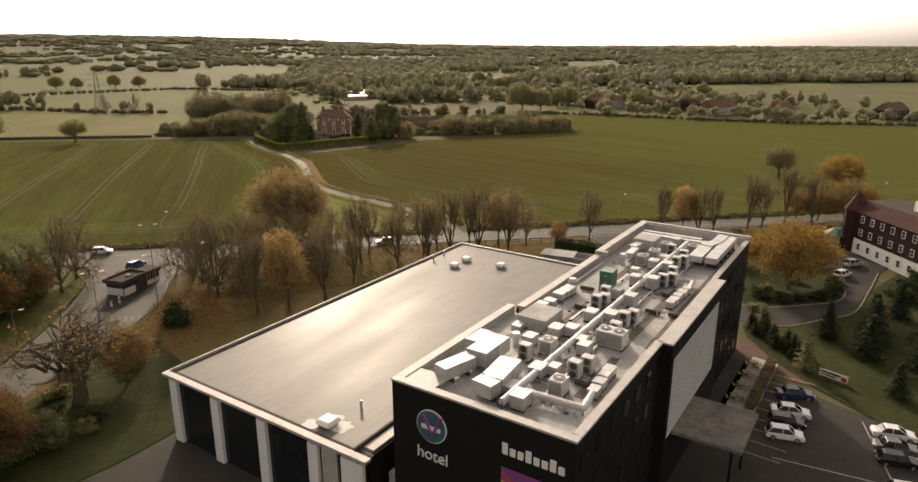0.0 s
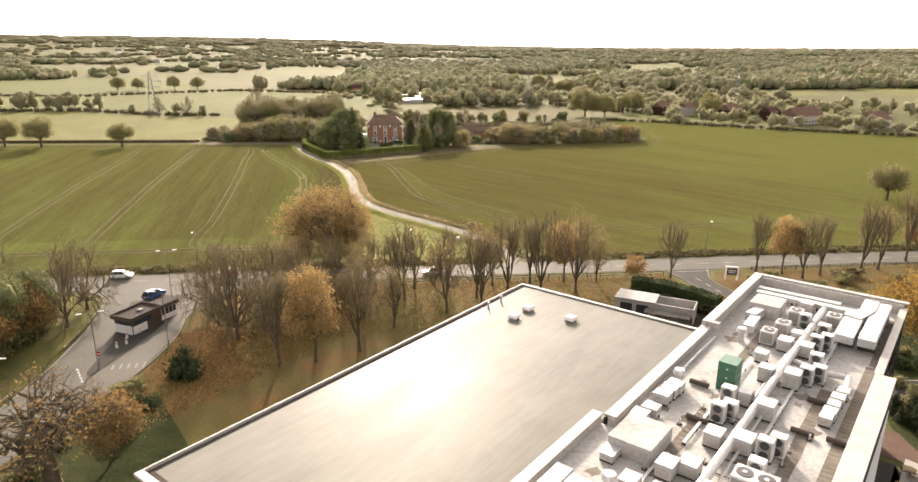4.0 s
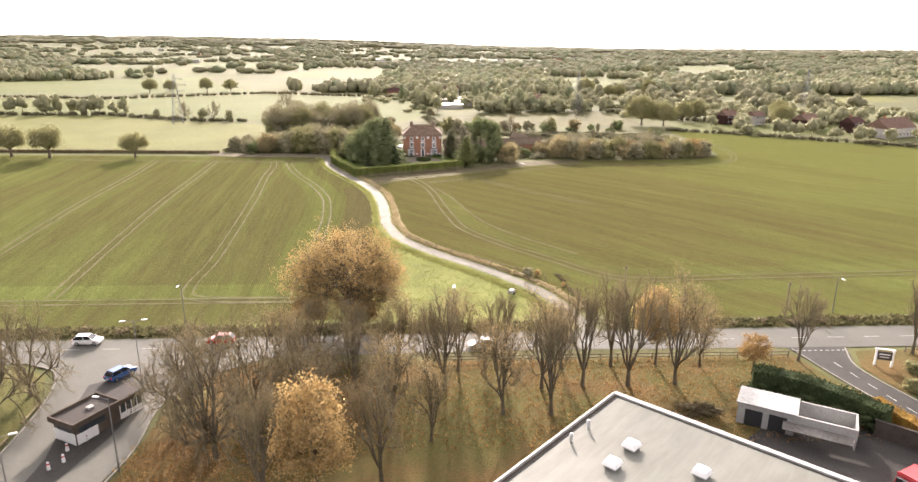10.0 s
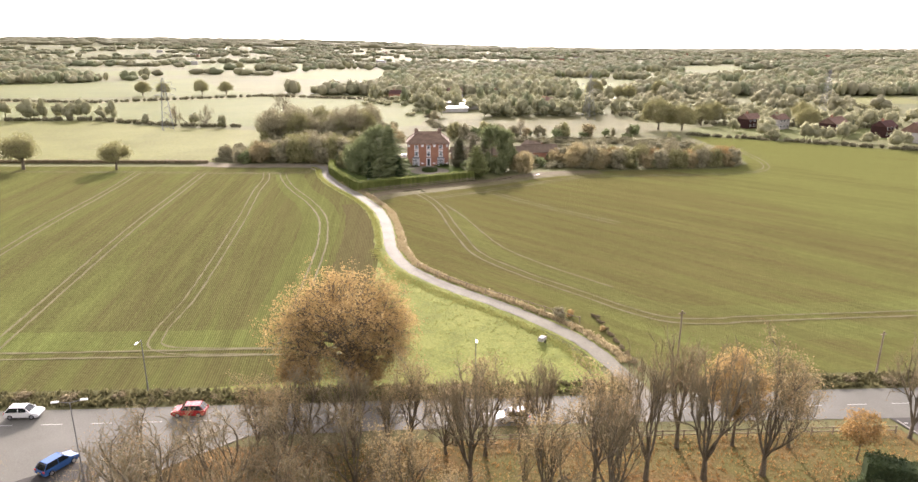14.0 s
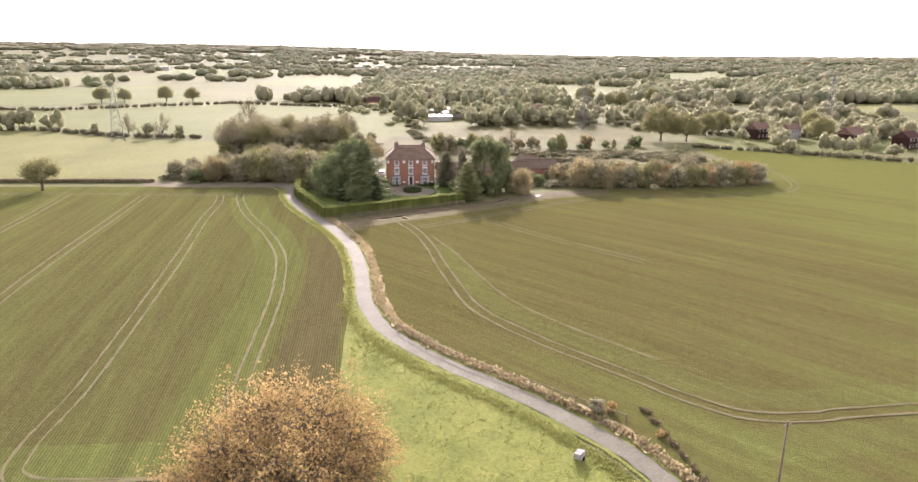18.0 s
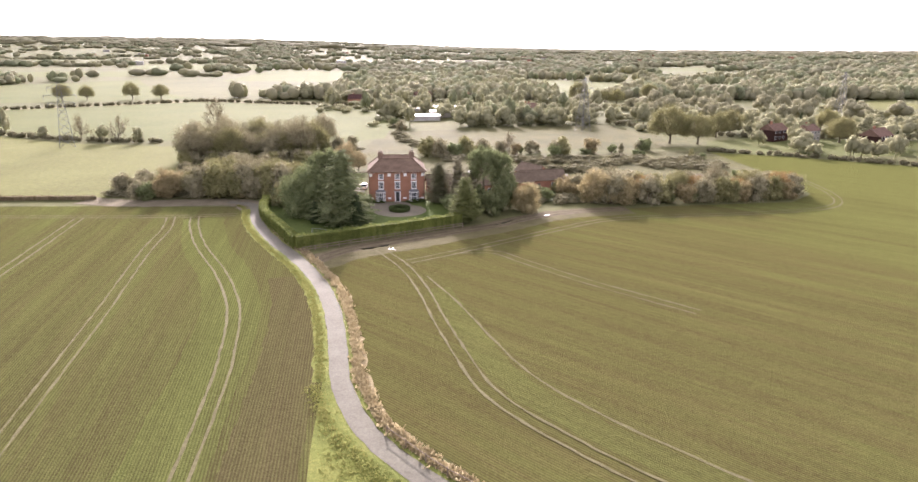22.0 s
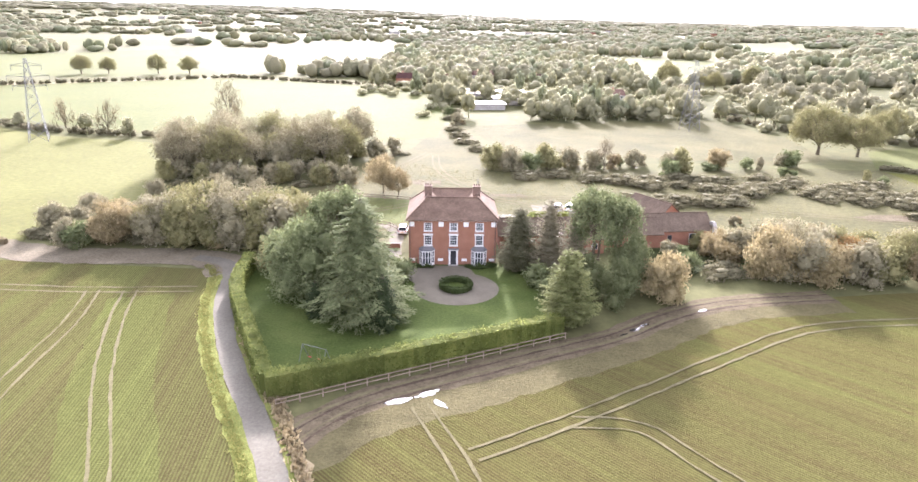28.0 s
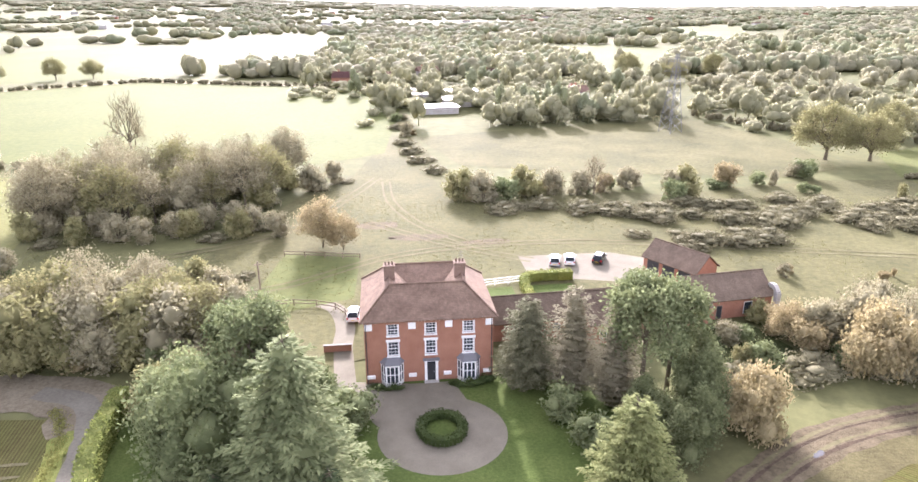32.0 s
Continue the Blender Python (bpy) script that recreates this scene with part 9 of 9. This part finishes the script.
far_wood("parkland_trees", [(160, 325, 10, 9), (205, 330, 11, 10), (225, 345, 11, 10), (255, 363, 11, 10), (170, 420, 11, 10)] + patch(120, 300, 180, 290, 50, 10, 10), "hazed_brown", "scattered parkland trees", 6, 220, 0.51)


belt = []
while len(belt) < 6200:
    y = 330 + 2900 * rng.random() ** 1.7
    x = rng.uniform(-0.95, 1.05) * (y + 320)
    n = noise.noise(Vector((x * 0.0035, y * 0.0024, 3.1))) + 0.4 * noise.noise(Vector((x * 0.011, y * 0.009, 8.0)))
    row = abs(math.sin(x * 0.009 + 0.4 * math.sin(y * 0.004))) < 0.08 or abs(math.sin(y * 0.009 + 0.5 * math.sin(x * 0.003))) < 0.12
    if any(inside(x, y, f) for f in FAR_FIELDS) or (y < 420 and x < -120):
        continue
    if n > (0.06 if x < -60 else -0.16) or (row and n > -0.5):
        belt.append((x, y, rng.uniform(7, 13), rng.uniform(10, 19) * (1 + y / 2600)))


def distant(name, spots, key, label, seed):
    """Far crowns as uneven lumps with ragged edges, too many to count."""
    r = random.Random(seed)
    vs, fs = [], []
    for x, y, h, w in spots:
        z0 = land(x, y)
        far = y > 700
        for _ in range(3):
            lx, ly, rr, top = x + r.uniform(-0.4, 0.4) * w, y + r.uniform(-0.4, 0.4) * w, w * (r.uniform(0.3, 0.44) if far else r.uniform(0.2, 0.3)), h * r.uniform(0.65, 1.05)
            clump(r, vs, fs, Vector((lx, ly, z0 + top * 0.5)), rr, rr, top * 0.5, 7)
            for _ in range(0 if far else 12):
                d = Vector((r.gauss(0, 1), r.gauss(0, 1), abs(r.gauss(0, 1)))).normalized() * r.uniform(0.9, 1.08)
                leaf_quads(r, vs, fs, Vector((lx + d.x * rr, ly + d.y * rr, z0 + top * (0.5 + 0.5 * d.z))), rr * 0.2, 1, 0.2, 0.3)
    tagged(new(name, mesh_of(name, vs, fs, M[key], True)), label, "trees", kind="stuff")


# the woods' paleness is haze put into the leaf colours
distant("far_woods", belt[0::3], "hazed_mix", "distant mixed autumn woodland", 1)
distant("far_woods", belt[1::3], "hazed_brown", "distant brown leafless woodland", 2)
distant("far_woods", belt[2::3], "hazed_green", "distant green woodland paled by painted haze", 3)
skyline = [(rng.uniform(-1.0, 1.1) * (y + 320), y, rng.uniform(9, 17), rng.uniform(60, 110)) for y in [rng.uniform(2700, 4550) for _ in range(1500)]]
distant("skyline_woods", skyline, "hazed_brown", "woods along the horizon", 5)


def cottage(x, y, rz, L, W, eaves, ridge, wall_key, roof_key, label):
    e = thing("cottage", (x, y, ground_z(y)), rz, label, "house", "far houses")
    part("wall", boxes((0, L, 0, W, 0, eaves)), M["concrete" if wall_key == "white" else "dark_brick" if x > 100 else wall_key], e)
    vs = [(-0.3, -0.3, eaves), (L + 0.3, -0.3, eaves), (L + 0.3, W + 0.3, eaves), (-0.3, W + 0.3, eaves), (-0.3, W / 2, ridge), (L + 0.3, W / 2, ridge)]
    r = new("roof", mesh_of("roof", vs, [(0, 1, 5, 4), (2, 3, 4, 5), (3, 0, 4), (1, 2, 5)], M[roof_key]))
    r.parent = e
    part("chimney", boxes((L * 0.2, L * 0.2 + 0.7, W / 2 - 0.4, W / 2 + 0.4, ridge - 0.6, ridge + 1.0)), M["brick_red"], r)
    for k in range(max(2, int(L / 3))):
        for z in ((1.0, 3.6) if eaves > 4.4 else (1.0,)):
            w = part("window", boxes((1.0 + k * 2.8, 2.2 + k * 2.8, -0.05, 0.0, z, z + 1.3)), M["white"], e)
            part("pane", boxes((1.1 + k * 2.8, 2.1 + k * 2.8, -0.08, -0.05, z + 0.1, z + 1.2)), M["glass"], w)
    return e


for n, (x, y, rz, L, W, ev, ri, wk, rk) in enumerate(((76, 214, 10, 9, 7, 5, 7.6, "white", "barn_tile"), (84, 222, 95, 8, 6, 4.8, 7, "white", "barn_tile"), (164, 102, 25, 10, 7, 4.8, 7.5, "brick_red", "barn_tile"), (178, 98, 30, 9, 7, 5, 7.5, "white", "barn_tile"), (195, 78, 30, 12, 8, 5, 8, "brick_red", "barn_tile"), (212, 66, 28, 10, 7, 5, 7.6, "brick_red", "slate_roof"), (216, 46, 25, 22, 11, 4.4, 9, "white", "barn_tile"), (244, 26, 25, 16, 10, 4.4, 8.5, "white", "barn_tile"), (-8, 292, 0, 10, 7, 4.8, 7.4, "brick_red", "barn_tile"), (18, 318, 20, 12, 7, 4.8, 7.4, "white", "barn_tile"), (34, 336, -10, 10, 7, 5, 7.5, "brick_red", "barn_tile"), (52, 300, 15, 12, 7, 4.6, 7.2, "white", "slate_roof"), (-30, 300, -10, 14, 8, 4, 7, "brick_red", "slate_roof"), (300, 10, 20, 18, 10, 5, 9, "brick_red", "barn_tile"))):
    cottage(x, y, rz, L, W, ev, ri, wk, rk, ("pale rendered" if wk == "white" else "red brick") + " house among trees")
for n, (x, y, L, W, h) in enumerate(((9, 194, 17, 8, 2.6), (22, 212, 13, 8, 3.2), (10, 232, 12, 7, 2.8), (26, 240, 14, 8, 3.0), (3, 250, 9, 6, 2.6), (36, 226, 8, 6, 2.8))):
    e = thing("low_shed", (x, y, 0), 5, "long low shed with a pale sheet roof", "shed", "village sheds")
    part("wall", boxes((0, L, 0, W, 0, h)), M["concrete"], e)
    part("roof", box(bmesh.new(), -0.4, L + 0.4, -0.4, W + 0.4, h, h + 0.2, 0, pose(0, 0, 0, 2)), M["white" if n in (0, 1, 3) else "concrete"], e)
for n in range(34):
    y = 900 + 1800 * rng.random()
    x = (0.1 + 0.75 * rng.random()) * (y + 300) * (1 if n % 4 else -0.6)
    L = rng.uniform(12, 26)
    e = thing("far_building", (x, y, land(x, y)), rng.uniform(-20, 20), "pale distant building in the town", "building", "distant town")
    part("wall", boxes((0, L, 0, 10, 0, 6)), M["concrete" if n % 3 else "brick_red"], e)
    part("roof", boxes((-0.3, L + 0.3, -0.3, 10.3, 6, 7.2)), M["barn_tile" if n % 4 else "deck"], e)


def pylon(x, y, h, rz):
    e = thing("pylon", (x, y, ground_z(y)), rz, "grey lattice electricity pylon in a field", "pylon", "pylons")
    b = 2.6

    def half(z):
        return b * (1 - z / h) ** 1.0 * 0.9 + 0.35

    for sx in (-1, 1):
        for sy in (-1, 1):
            bm = bmesh.new()
            rod(bm, (sx * half(0), sy * half(0), 0), (sx * half(h), sy * half(h), h), 0.11, 0.08, 4)
            part("leg", bm, M["lamp_steel"], e)
    n = 9
    for k in range(n):
        z0, z1 = h * (k / n) ** 0.9, h * ((k + 1) / n) ** 0.9
        a, c = half(z0), half(z1)
        for s in (-1, 1):
            for p, q in (((-a, s * a, z0), (c, s * c, z1)), ((a, s * a, z0), (-c, s * c, z1)), ((s * a, -a, z0), (s * c, c, z1)), ((s * a, a, z0), (s * c, -c, z1))):
                part("brace", rod(bmesh.new(), p, q, 0.045, n=4), M["lamp_steel"], e)
    for z, r in ((h * 0.66, 4.6), (h * 0.78, 5.6), (h * 0.9, 4.0)):
        bm = bmesh.new()
        for s in (-1, 1):
            rod(bm, (s * 0.5, 0, z), (s * r, 0, z + 0.3), 0.07, n=4)
            rod(bm, (s * 0.4, 0, z + 1.2), (s * r, 0, z + 0.35), 0.05, n=4)
            rod(bm, (s * r, 0, z + 0.3), (s * r, 0, z - 1.2), 0.06, n=4)
        part("crossarm", bm, M["lamp_steel"], e)


pylon(-130, 108, 25.5, 25)
pylon(92, 147, 25.5, 25)
pylon(262, 200, 26, 25)
pylon(-330, 62, 26, 25)
